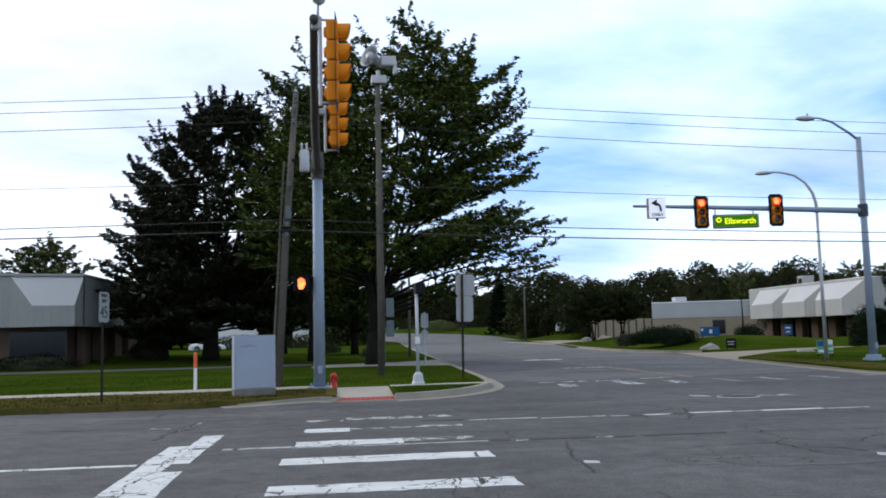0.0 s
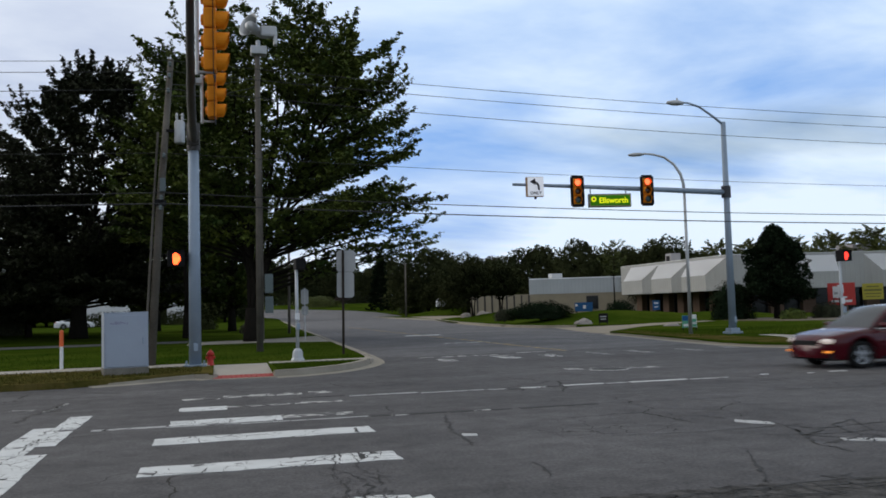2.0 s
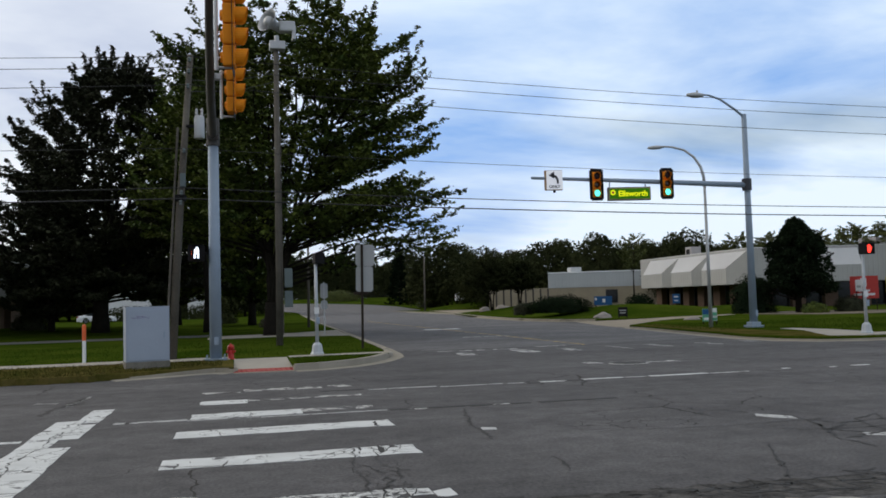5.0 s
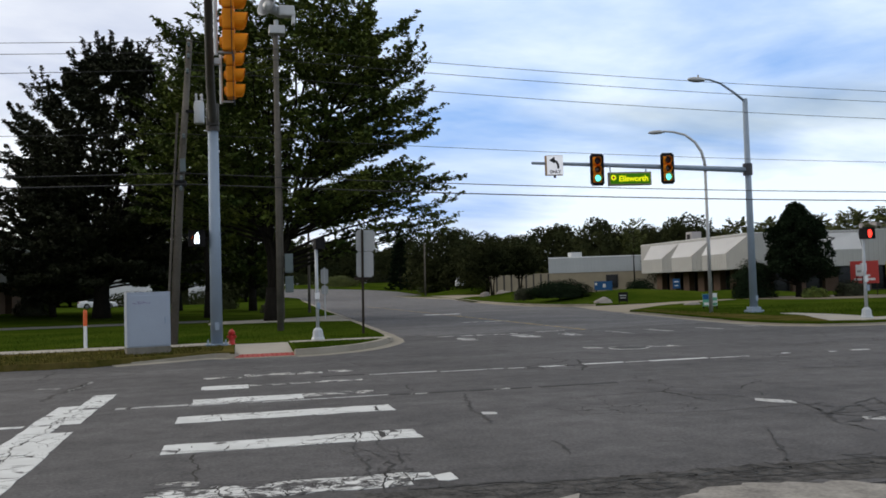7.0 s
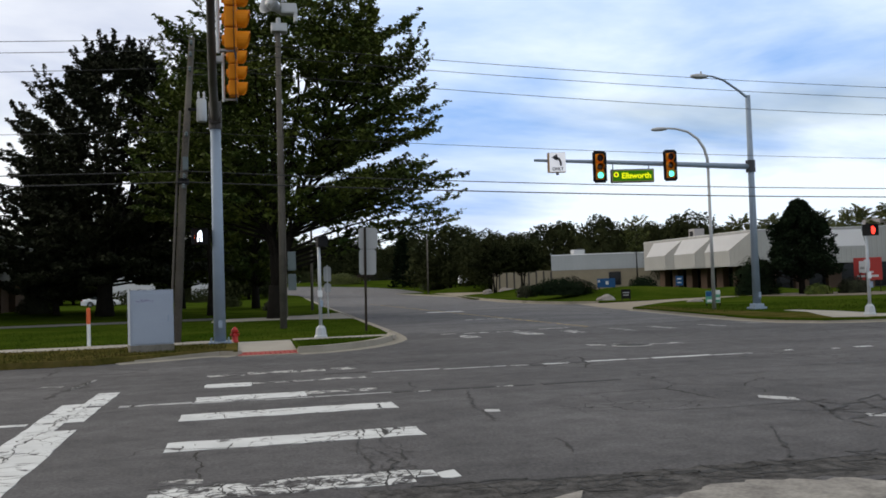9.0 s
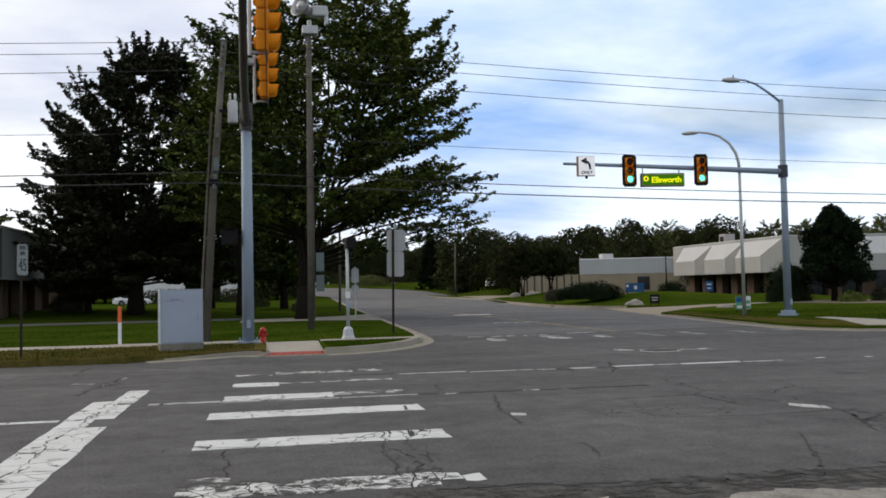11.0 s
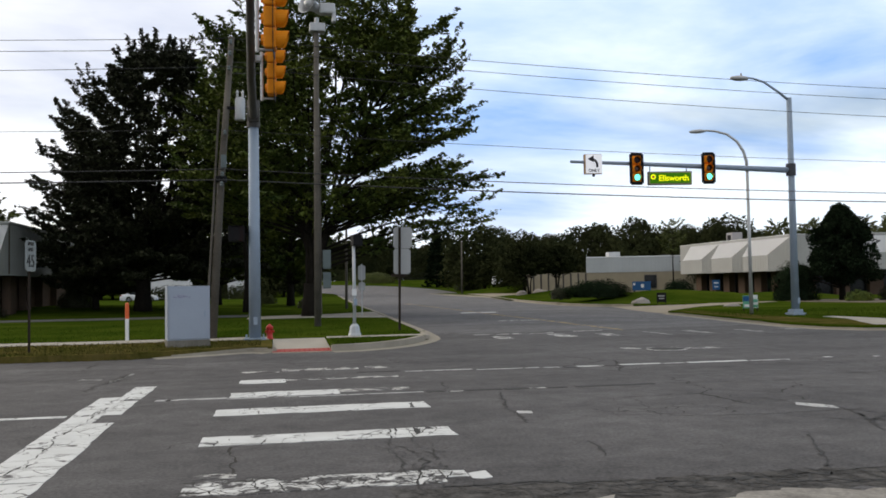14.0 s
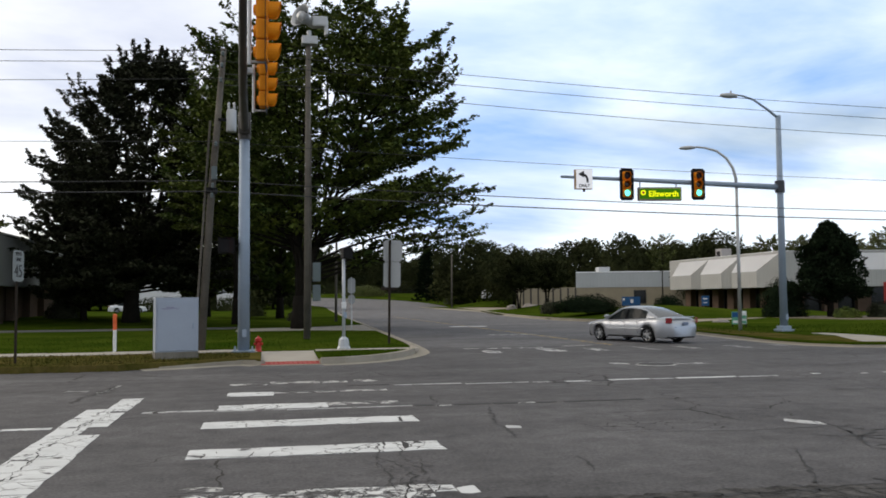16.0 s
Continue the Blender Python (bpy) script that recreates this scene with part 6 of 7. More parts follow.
def far_trees():
    kinds = []
    for i, (hh, rr, mt, lab) in enumerate(((11.5, 6.8, LEAF_FAR, "dark green broadleaf tree in the distance"), (13.5, 6.0, LEAF_FAR, "tall green tree in the distance"),
                                          (10.0, 6.4, LEAF_FAR, "dark rounded tree in the distance"), (13.0, 4.8, LEAF_YELLOW, "sparse yellowish tree in the distance"))):
        if i == 3:
            kinds.append(tree("distant_tree", pose(30 + i * 14, 260, 0.1), lab, hh, rr, 3.0, 60 + i, mt, 80, 190, 0.30, 0.26, "billow", 0.0, 0.9, group="distant trees"))
        else:
            kinds.append(clump_tree("distant_tree", pose(30 + i * 14, 260, 0.1), lab, hh, rr, 0.8, 60 + i, mt, 26, 420, 0.42, 0.26, group="distant trees"))
    rnd = random.Random(5)
    spots = []
    for row in range(3):
        for i in range(19):
            spots.append((6 + i * 5.4 + rnd.uniform(-2, 2) + row * 2, 158 + row * 12 + rnd.uniform(-6, 6) - i * 1.8, rnd.choice((0, 0, 1, 2, 2, 2)), rnd.uniform(0.72, 0.98) * (0.92 + row * 0.05)))
    for i in range(30):
        spots.append((74 + i * 2.3 + rnd.uniform(-2, 2), 122 - i * 2.5 + rnd.uniform(-7, 7), rnd.choice((0, 3, 3, 3, 3)), rnd.uniform(0.54, 0.66)))
    for row in range(2):
        for i in range(13):
            spots.append((-52 + i * 5.0 + rnd.uniform(-2, 2), 152 + row * 14 + rnd.uniform(-6, 6), rnd.choice((0, 2, 2)), rnd.uniform(0.8, 1.05)))
    for x, y, k, s in spots:
        if 4 < x < 32:                     # keep the street clear: these stand beyond its bend
            x, y, s = x * 1.5, y + 85, s * 1.15
        elif 32 <= x < 50 and y < 185:
            x, y, s = x * 1.28, y * 1.28, s * 1.2
        elif 50 <= x < 100 and y > 110:
            s *= rnd.uniform(0.92, 1.14)
        if 0.20 < x / y < 0.48:
            s *= 0.49
        o = copy_thing(kinds[k], pose(x, y, 0.05 + rise(y), 0, 0, rnd.uniform(0, 360)))
        o.scale = (s, s, s * rnd.uniform(0.92, 1.08))

    # single taller crowns over the woods' edge: azimuth in degrees, distance, height, width
    for az, dist, top, wide, k in ((13.6, 176, 12.6, 13.0, 2), (16.2, 150, 10.2, 9.5, 0), (18.2, 158, 10.2, 8.5, 2), (20.6, 140, 10.6, 11.0, 2), (23.6, 132, 11.2, 6.5, 1), (22.2, 150, 9.0, 10.0, 0), (15.0, 170, 9.4, 11.0, 0),
                                   (25.2, 135, 8.8, 9.0, 2), (26.9, 128, 8.8, 6.2, 2), (28.9, 126, 10.2, 7.8, 0), (32.2, 122, 9.0, 5.8, 3), (34.0, 118, 8.6, 6.4, 3), (36.4, 112, 8.4, 6.0, 3), (38.8, 104, 8.2, 6.0, 3), (41.0, 100, 8.2, 7.0, 3), (43.2, 96, 8.2, 7.0, 3)):
        x, y = dist * math.sin(radians(az)), dist * math.cos(radians(az))
        o = copy_thing(kinds[k], pose(x, y, 0.05 + rise(y), 0, 0, rnd.uniform(0, 360)))
        hh, rr = ((11.5, 6.8), (13.5, 6.0), (10.0, 6.4), (13.0, 4.8))[k]
        o.scale = (wide / 2 / rr * 1.25, wide / 2 / rr * 1.25, top / hh)


far_trees()
tree("spruce_tree", pose(36.0, 195.0, 1.2), "dark conical spruce beside the street", 12.8, 3.2, 0.4, 71, NEEDLE, 90, 170, 0.42, 0.16, "cone", 0.12, 0.7)
for x, y, hh, rr, sd in ((27.6, 93.0, 5.3, 3.3, 73), (31.2, 94.0, 5.0, 3.1, 75)):
    tree("ornamental_tree", pose(x, y, 0.6), "small spreading dark tree with several bare stems", hh, rr, 2.5, sd, LEAF_FAR, 75, 330, 0.19, 0.15, "dome", 0.0, 0.7, stems=4)
clump_tree("evergreen_tree", pose(38.45, 53.9, 0.15), "dense dark evergreen tree before the low building", 7.0, 3.1, 0.8, 84, NEEDLE, 120, 220, 0.17, 0.2, size=0.24, taper=0.68, ragged=0.24)
tree("ornamental_tree", pose(46.9, 97.4, 0.2), "slim olive-green tree at the end of the building", 8.9, 2.3, 4.8, 81, LEAF_YELLOW, 26, 80, 0.22, 0.12, "vase", 0.0, 0.6)
slab("planting_bed", [(35.5, 47.5), (38.0, 46.0), (42.5, 47.5), (44.0, 50.5), (43.5, 55.0), (39.5, 57.0), (35.0, 56.5), (34.2, 52.0)], 0.1, 0.156, EARTH, "brown mulch bed around shrubs", "planting bed")
bush("bush", pose(25.0, 65.3, 0.5), "long clipped dark green bush on the rise", 3.2, 1.5, 1.55, 1, NEEDLE, 8500)
bush("bush", pose(22.3, 66.4, 0.4), "clipped dark green bush on the rise", 1.0, 0.9, 1.1, 2, LEAF_DARK, 2200)
bush("bush", pose(37.3, 76.4, 0.5), "rounded dark bush before the building", 1.7, 1.2, 1.5, 3, NEEDLE, 3200)
bush("bush", pose(35.9, 55.6, 0.15), "dark rounded shrub beside the evergreen tree", 2.0, 1.7, 3.1, 4, NEEDLE, 8500)
bush("bush", pose(40.8, 51.6, 0.15), "dark shrub beside the evergreen tree", 1.3, 1.2, 1.2, 5, LEAF_DARK, 2600)
bush("bush", pose(37.6, 51.0, 0.15), "yellowish green low shrub", 1.1, 0.9, 0.8, 6, LEAF, 1800)
bush("bush", pose(43.6, 46.5, 0.14), "dark low shrub by the wall", 2.4, 1.2, 1.0, 7, LEAF_DARK, 2800)
bush("hedge", pose(-17.6, 53.2, 0.2, 0, 0, 14), "low dark clipped hedge below the window", 3.0, 0.8, 0.95, 8, LEAF_DARK, 4200, category="hedge")
bush("bush", pose(-20.6, 51.6, 0.1), "low orange flowering shrub", 0.6, 0.5, 0.6, 9, mat("orange_blossom", (0.42, 0.17, 0.02), (0.20, 0.14, 0.02), 0.7, island=0.4), 900, 0.09)
bush("bush", pose(-1.2, 70.0, 0.4), "low dark green shrub under the trees", 1.6, 1.2, 1.1, 10, LEAF_FAR, 2400)
bush("bush", pose(2.2, 63.0, 0.2), "low green shrub under the trees", 0.8, 0.8, 0.8, 12, LEAF_DARK, 1400)
bush("bush", pose(-13.6, 64.0, 0.4), "dark shrub beside the low building", 1.5, 1.2, 1.5, 13, LEAF_DARK, 4200)
bush("bush", pose(24.0, 216.0, 2.4), "yellowish green hedge at the bend of the street", 7.0, 3.0, 3.2, 14, LEAF_YELLOW, 5200, 0.3)
bush("hedge", pose(2.0, 231.0, 2.3), "dark hedge beyond the bend of the street", 11.0, 3.0, 5.0, 16, LEAF_FAR, 5200, 0.4, category="hedge")
bush("hedge", pose(20.0, 234.0, 2.3), "dark hedge beyond the bend of the street", 11.0, 3.0, 5.2, 17, LEAF_FAR, 5200, 0.4, category="hedge")
bush("hedge", pose(38.0, 232.0, 2.3), "dark hedge beyond the bend of the street", 11.0, 3.0, 5.0, 18, LEAF_DARK, 5200, 0.4, category="hedge")
bush("bush", pose(39.5, 177.0, 0.5), "dark low hedge beside the spruce", 4.0, 2.0, 1.9, 15, LEAF_DARK, 2600, 0.2)


bush("hedge", pose(-14.0, 131.0, 0.1), "dark clipped hedge before the white house", 6.5, 1.2, 2.6, 19, LEAF_FAR, 3800, 0.22, category="hedge")
bush("hedge", pose(-5.0, 131.0, 0.1), "dark clipped hedge before the small outbuilding", 4.0, 1.2, 2.6, 20, LEAF_FAR, 2600, 0.22, category="hedge")


def boulder(x, y, z, sx, sy, sz, seed):
    bm = B()
    bmesh.ops.create_icosphere(bm, subdivisions=3, radius=1.0)
    for v in bm.verts:
        k = 1 + 0.28 * noise.noise(v.co * 1.3 + Vector((seed, 0, 0))) + 0.08 * noise.noise(v.co * 4 + Vector((0, seed, 0)))
        v.co = Vector((v.co.x * sx * k, v.co.y * sy * k, max(-0.3, v.co.z) * sz * k))
    ob = part("boulder", bm, ROCK, None, m=pose(x, y, z, 0, 0, seed * 40))
    tagged(ob, "pale weathered granite boulder on the grass", "boulder", group="boulders")


boulder(25.2, 57.4, 0.12, 0.98, 0.55, 0.40, 1)
boulder(28.2, 98.0, 0.25, 0.8, 0.6, 0.7, 2)
boulder(30.6, 98.5, 0.25, 1.3, 0.8, 0.75, 3)
boulder(25.94, 46.35, 0.10, 0.5, 0.3, 0.2, 4)


# ---- buildings ----
def rib_strip(bm, p, r, n, zb, t0, t1, step):
    """Folded sheet metal from p to r: a raised rib at every step; its top runs from t0 to t1."""
    w = (r - p).length
    u = (r - p).normalized()
    k = max(1, int(w / step))
    spots = []
    for i in range(k):
        o = w * i / k
        spots += [(o, 0.0), (o + w / k * 0.10, 0.018), (o + w / k * 0.22, 0.018), (o + w / k * 0.32, 0.0)]
    spots.append((w, 0.0))
    cols = []
    for o, d in spots:
        c = p + u * o + n * d
        cols.append((bm.verts.new((c.x, c.y, zb)), bm.verts.new((c.x, c.y, t0 + (t1 - t0) * o / w))))
    for (a0, a1), (b0, b1) in zip(cols, cols[1:]):
        bm.faces.new((a0, b0, b1, a1))


def hood_bay(parent, a, b, out, zt, zm, zb, depth, inset, fascia=None):
    """One bay of a metal fascia: a splayed hood that leans out from the wall between points a and b."""
    a, b, n = Vector((*a, 0)), Vector((*b, 0)), Vector((*out, 0))
    u, w = (b - a).normalized(), (b - a).length
    z = lambda h_: Vector((0, 0, h_))
    fa, fb = a + u * inset[0] * w + n * depth, b - u * inset[1] * w + n * depth
    bm = B()
    bm.faces.new([bm.verts.new(v) for v in (a + z(zt), fa + z(zm) + n * 0.03, fb + z(zm) + n * 0.03, b + z(zt))])
    bmesh.ops.solidify(bm, geom=bm.faces[:], thickness=0.05)
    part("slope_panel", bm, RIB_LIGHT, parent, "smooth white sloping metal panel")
    bm = B()
    for p, r, t0, t1 in ((a, fa, zt, zm), (fa, fb, zm, zm), (fb, b, zm, zt)):
        d = (r - p).normalized()
        nn = Vector((d.y, -d.x, 0))
        rib_strip(bm, p, r, nn if nn.dot(n) > 0 else -nn, zb, t0, t1, 0.42)
    bm.faces.new([bm.verts.new(v) for v in (a + z(zb), b + z(zb), fb + z(zb), fa + z(zb))])
    bmesh.ops.remove_doubles(bm, verts=bm.verts, dist=0.002)
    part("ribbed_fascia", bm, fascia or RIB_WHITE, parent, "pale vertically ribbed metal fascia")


def ribbed_wall(parent, a, b, out, zt, zb, material, step=0.42, label="pale vertically ribbed metal fascia"):
    bm = B()
    rib_strip(bm, Vector((*a, 0)), Vector((*b, 0)), Vector((*out, 0)), zb, zt, zt, step)
    part("ribbed_fascia", bm, material, parent, label)


def window_unit(parent, a, b, out, z0, z1, name="window"):
    a, b, n = Vector((*a, 0)), Vector((*b, 0)), Vector((*out, 0))
    u, w = (b - a).normalized(), (b - a).length
    ang = math.degrees(math.atan2(u.y, u.x))
    sgn = -1 if Vector((u.y, -u.x, 0)).dot(n) > 0 else 1
    c = (a + b) / 2
    m = pose(c.x, c.y, (z0 + z1) / 2, 0, 0, ang)
    bm = B()
    for zz in (-1, 1):
        box(bm, (0, sgn * -0.0, zz * (z1 - z0) / 2), (w, 0.12, 0.08))
    for k in (-1, 1):
        box(bm, (k * w / 2, 0, 0), (0.08, 0.12, z1 - z0))
    f = part(name, bm, mat("dark_window_frame", (0.03, 0.028, 0.026), None, 0.5), parent, "dark window frame", m=m)
    part("pane", box(B(), (0, 0, 0), (w - 0.06, 0.02, z1 - z0 - 0.06)), DARK_GLASS, f)
    return f


def right_building():
    t = thing("office_building", pose(0, 0, 0), "low flat-roofed brick office building with white metal hoods", "building")
    X, Y, zt, zm, zb = 46.5, 72.4, 5.75, 3.95, 2.45
    out = (-1, 0)
    # the wing along the side street
    part("wall", prism(B(), [(X + 1.9, Y + 2.2), (X + 1.9, 94.5), (X + 26, 94.5), (X + 26, Y + 2.2)], 0.0, 5.6), BRICK, t, "brown brick wall")
    part("roof", prism(B(), [(X + 0.1, Y), (X + 0.1, 94.7), (X + 26.2, 94.7), (X + 26.2, Y)], 5.62, 5.82), RIB_LIGHT, t, "white roof edge")
    for y0, y1 in ((92.0, 85.4), (85.4, 79.1), (79.1, 72.5)):
        hood_bay(t, (X, y0), (X, y1), out, 5.56, zm, zb, 1.1, (0.03, 0.30))
    ribbed_wall(t, (X - 0.03, 94.6), (X - 0.03, Y), out, 5.78, 5.55, RIB_WHITE)
    ribbed_wall(t, (X, 94.6), (X, 92.0), out, zt, zb, RIB_WHITE)
    ribbed_wall(t, (X + 25, 94.62), (X, 94.62), (0, 1), zt, zb, RIB_WHITE)
    part("soffit", prism(B(), [(X + 0.02, Y), (X + 0.02, 94.5), (X + 1.9, 94.5), (X + 1.9, Y)], 2.45, 2.52), RIB_WHITE, t)
    y = 92.5
    while y > Y + 2:
        part("pilaster", box(B(), (X + 1.55, y, 1.22), (0.8, 1.25, 2.44), bevel=0.02), BRICK, t)
        window_unit(t, (X + 1.86, y - 0.65), (X + 1.86, y - 2.45), out, 0.15, 2.4)
        y -= 3.1
    # the wing that faces the junction
    c, ang = Vector((X, Y, 0)), -13.0
    u = Vector((math.cos(radians(ang)), math.sin(radians(ang)), 0))
    n = Vector((u.y, -u.x, 0))
    P = lambda k, d=0.0: ((c + u * k + n * d).x, (c + u * k + n * d).y)
    part("wall", prism(B(), [P(0.5, -1.9), P(60, -1.9), P(60, -20), P(0.5, -20)], 0.0, 5.58), BRICK, t, "brown brick wall")
    part("roof", prism(B(), [P(0.05, -0.1), P(60.2, -0.1), P(60.2, -20), P(0.05, -20)], 5.60, 5.80), RIB_LIGHT, t, "white roof edge")
    ribbed_wall(t, P(0, 0.03), P(60, 0.03), (n.x, n.y), 5.77, 5.55, RIB_WHITE)
    at = 0.0
    for k0, k1 in ((4.0, 10.3), (13.1, 19.4), (22.2, 28.5), (31.3, 37.6)):
        ribbed_wall(t, P(at), P(k0), (n.x, n.y), zt, zb, RIB_WHITE)
        hood_bay(t, P(k0), P(k1), (n.x, n.y), 5.56, zm, zb, 1.1, (0.18, 0.03))
        at = k1
    ribbed_wall(t, P(at), P(60), (n.x, n.y), zt, zb, RIB_WHITE)
    part("soffit", prism(B(), [P(0, -0.02), P(60, -0.02), P(60, -1.9), P(0, -1.9)], 2.45, 2.52), RIB_WHITE, t)
    for i in range(12):
        k = 2.0 + 3.1 * i
        x, y = P(k, -1.55)
        part("pilaster", box(B(), (0, 0, 1.22), (1.25, 0.8, 2.44), bevel=0.02), BRICK, t, m=pose(x, y, 0, 0, 0, ang))
        window_unit(t, P(k + 0.65, -1.86), P(k + 2.45, -1.86), (n.x, n.y), 0.15, 2.4)
    for x, y_, s in ((50.0, 88.5, 1.25), (64.9, 77.3, 2.6), (60, 84, 2.0)):
        u_ = part("roof_unit", box(B(), (x, y_, 6.35), (s, s, 1.15), bevel=0.05), ROOF_UNIT, t, "grey rooftop air handling unit")
        part("grille", box(B(), (x - s / 2 - 0.012, y_, 6.35), (0.02, s * 0.6, 0.6)), BLACK, u_)


right_building()


def grey_building():
    t = thing("warehouse", pose(0, 0, 0), "low warehouse with grey metal fascia and tan wall", "building")
    a, b = Vector((35.2, 119.84, 0)), Vector((58.0, 111.0, 0))
    u = (b - a).normalized()
    n = Vector((u.y, -u.x, 0))
    back = -n * 18
    P = lambda v: (v.x, v.y)
    part("wall", prism(B(), [P(a), P(b), P(b + back), P(a + back)], 0.0, 3.1), TAN, t, "tan block wall")
    c = a.lerp(b, 0.345)
    part("upper_wall", prism(B(), [P(c + n * 0.02), P(b + n * 0.02), P(b + back), P(c + back)], 3.1, 5.1), RIB_GREY, t)
    ribbed_wall(t, P(c + n * 0.06), P(b + n * 0.06), P(n), 5.14, 3.05, RIB_GREY, 0.5, "blue-grey ribbed metal fascia")
    part("roof_edge", prism(B(), [P(c + n * 0.12), P(b + n * 0.12), P(b + back), P(c + back)], 5.15, 5.28), RIB_LIGHT, t)
    for i in range(8):
        p = a + u * (1.0 + i * 1.05) + n * 0.03
        part("column", box(B(), (0, 0, 1.55), (0.22, 0.1, 2.9)), mat("dark_slats", (0.05, 0.045, 0.04), None, 0.7), t, m=pose(p.x, p.y, 0, 0, 0, math.degrees(math.atan2(u.y, u.x))))
    d0 = c + u * 8.0 + n * 0.05
    window_unit(t, P(d0), P(d0 + u * 1.6), P(n), 0.8, 2.6)
    for f_, s in ((0.50, 1.3),):
        p = a.lerp(b, f_) + back * 0.2
        part("roof_unit", box(B(), (p.x, p.y, 5.62), (s * 1.3, s, 0.8), bevel=0.05), RIB_GREY, t, "grey rooftop unit")


grey_building()


def left_building():
    t = thing("office_building", pose(0, 0, 0), "low brick office building with pale metal hood fascia", "building")
    c, l = Vector((-15.6, 55.8, 0)), Vector((-29.0, 51.4, 0))
    u = (l - c).normalized()
    n = Vector((-u.y, u.x, 0))
    P = lambda v: (v.x, v.y)
    inn = -n * 0.9
    part("wall", prism(B(), [P(l + inn), P(c + inn + u * 0.9), (-16.5, 74), (-34, 74)], 0.0, 5.6), BRICK, t, "brown brick wall")
    part("roof", prism(B(), [P(l + n * 0.1), P(c + n * 0.1), (-15.5, 74), (-34, 74)], 5.72, 5.88), RIB_SHADED, t, "pale metal roof edge")
    hood_bay(t, P(c + u * 4.1), P(c + u * 0.05), P(n), 5.7, 3.9, 2.66, 0.95, (0.30, 0.13), RIB_SHADED)
    ribbed_wall(t, P(l), P(c + u * 4.1), P(n), 5.7, 2.66, RIB_SHADED)
    ribbed_wall(t, (-15.6, 55.9), (-15.6, 73.5), (1, 0), 5.7, 2.66, RIB_SHADED)
    part("soffit", prism(B(), [P(l), P(c), (-15.62, 73.8), (-30, 73.8)], 2.67, 2.74), RIB_SHADED, t)
    window_unit(t, P(c + u * 4.1 + inn * 0.95), P(c + u * 0.95 + inn * 0.95), P(n), 0.75, 2.4)
    for y in (58.5, 62, 66, 70):
        part("pilaster", box(B(), (-16.35, y, 1.33), (0.5, 1.2, 2.66), bevel=0.02), BRICK, t)


left_building()


def house(name, x, y, w, d, hh, turn, label):
    t = thing(name, pose(x, y, 0.1, 0, 0, turn), label, "house", group="far houses")
    part("wall", prism(B(), [(-w / 2, -d / 2), (w / 2, -d / 2), (w / 2, d / 2), (-w / 2, d / 2)], 0, hh), HOUSE_WHITE, t, "white siding wall")
    bm = B()
    for sy in (-1, 1):
        bm.faces.new([bm.verts.new(v) for v in ((-w / 2 - 0.4, sy * (d / 2 + 0.4), hh - 0.1), (w / 2 + 0.4, sy * (d / 2 + 0.4), hh - 0.1), (w / 2 + 0.4, 0, hh + 1.7), (-w / 2 - 0.4, 0, hh + 1.7))])
    bmesh.ops.solidify(bm, geom=bm.faces[:], thickness=0.12)
    part("roof", bm, ROOFING, t, "grey shingle roof")


house("house", -16.0, 140.0, 6.5, 7, 4.7, 5, "white house far behind the trees")
house("house", -6.0, 141.0, 2.8, 3, 3.6, 5, "small white outbuilding far behind the trees")


def board(name, x, y, z, w, h, turn, material, label, bars=(), legs=True, category="sign", lift=0.5):
    """A free-standing sign board with plain bars for its writing."""
    t = thing(name, pose(x, y, z, 0, 0, turn), label, category, group="lawn signs")
    p = part("panel", box(B(), (0, 0, lift + h / 2), (w, 0.05, h), bevel=0.01), material, t)
    if legs:
        for k in (-0.42, 0.42):
            part("leg", box(B(), (k * w, 0.04, (lift + h * 0.6) / 2 - 0.1), (0.06, 0.05, lift + h * 0.6 + 0.2)), BROWN_POST, t)
    for bx, bz, bw, bh, mt in bars:
        part("bar", box(B(), (bx * w, -0.03, lift + h / 2 + bz * h), (bw * w, 0.012, bh * h)), mt, p, "plain bar of unreadable writing")


board("sign_board", 42.95, 52.75, 0.1, 1.8, 1.58, -45, SIGN_RED, "large red board with white bars before the building", [(-0.02, 0.22, 0.22, 0.38, SIGN_WHITE), (0, -0.15, 0.4, 0.08, SIGN_WHITE), (0, -0.32, 0.75, 0.10, SIGN_WHITE)], lift=0.87)
board("sign_board", 44.45, 51.4, 0.1, 1.32, 1.12, -45, SIGN_YELLOW, "yellow board with dark bars before the building", [(0, 0.30, 0.6, 0.08, SIGN_OLIVE), (0, 0.08, 0.85, 0.13, SIGN_OLIVE), (0, -0.14, 0.8, 0.07, SIGN_OLIVE), (0, -0.32, 0.7, 0.06, SIGN_OLIVE)], lift=1.22)
board("lawn_sign", 25.3, 54.4, 0.15, 0.62, 0.62, -25, BLACK, "small black lawn sign with pale bars", [(0, 0.15, 0.7, 0.12, SIGN_BACK), (0, -0.12, 0.6, 0.12, SIGN_BACK)], lift=0.12)
board("lawn_sign", 37.9, 70.4, 0.5, 0.62, 0.85, -28, SIGN_BLUE, "small blue lawn sign with pale bars", [(0, 0.2, 0.6, 0.14, SIGN_WHITE), (0, -0.2, 0.5, 0.1, SIGN_WHITE)], lift=0.35)
board("lawn_sign", 22.15, 38.2, 0.14, 0.40, 0.60, -28, SIGN_TEAL, "blue and green lawn sign behind the lamp", [(0, 0.26, 0.9, 0.4, SIGN_BLUE), (0, -0.30, 0.7, 0.2, SIGN_WHITE)], lift=0.15)
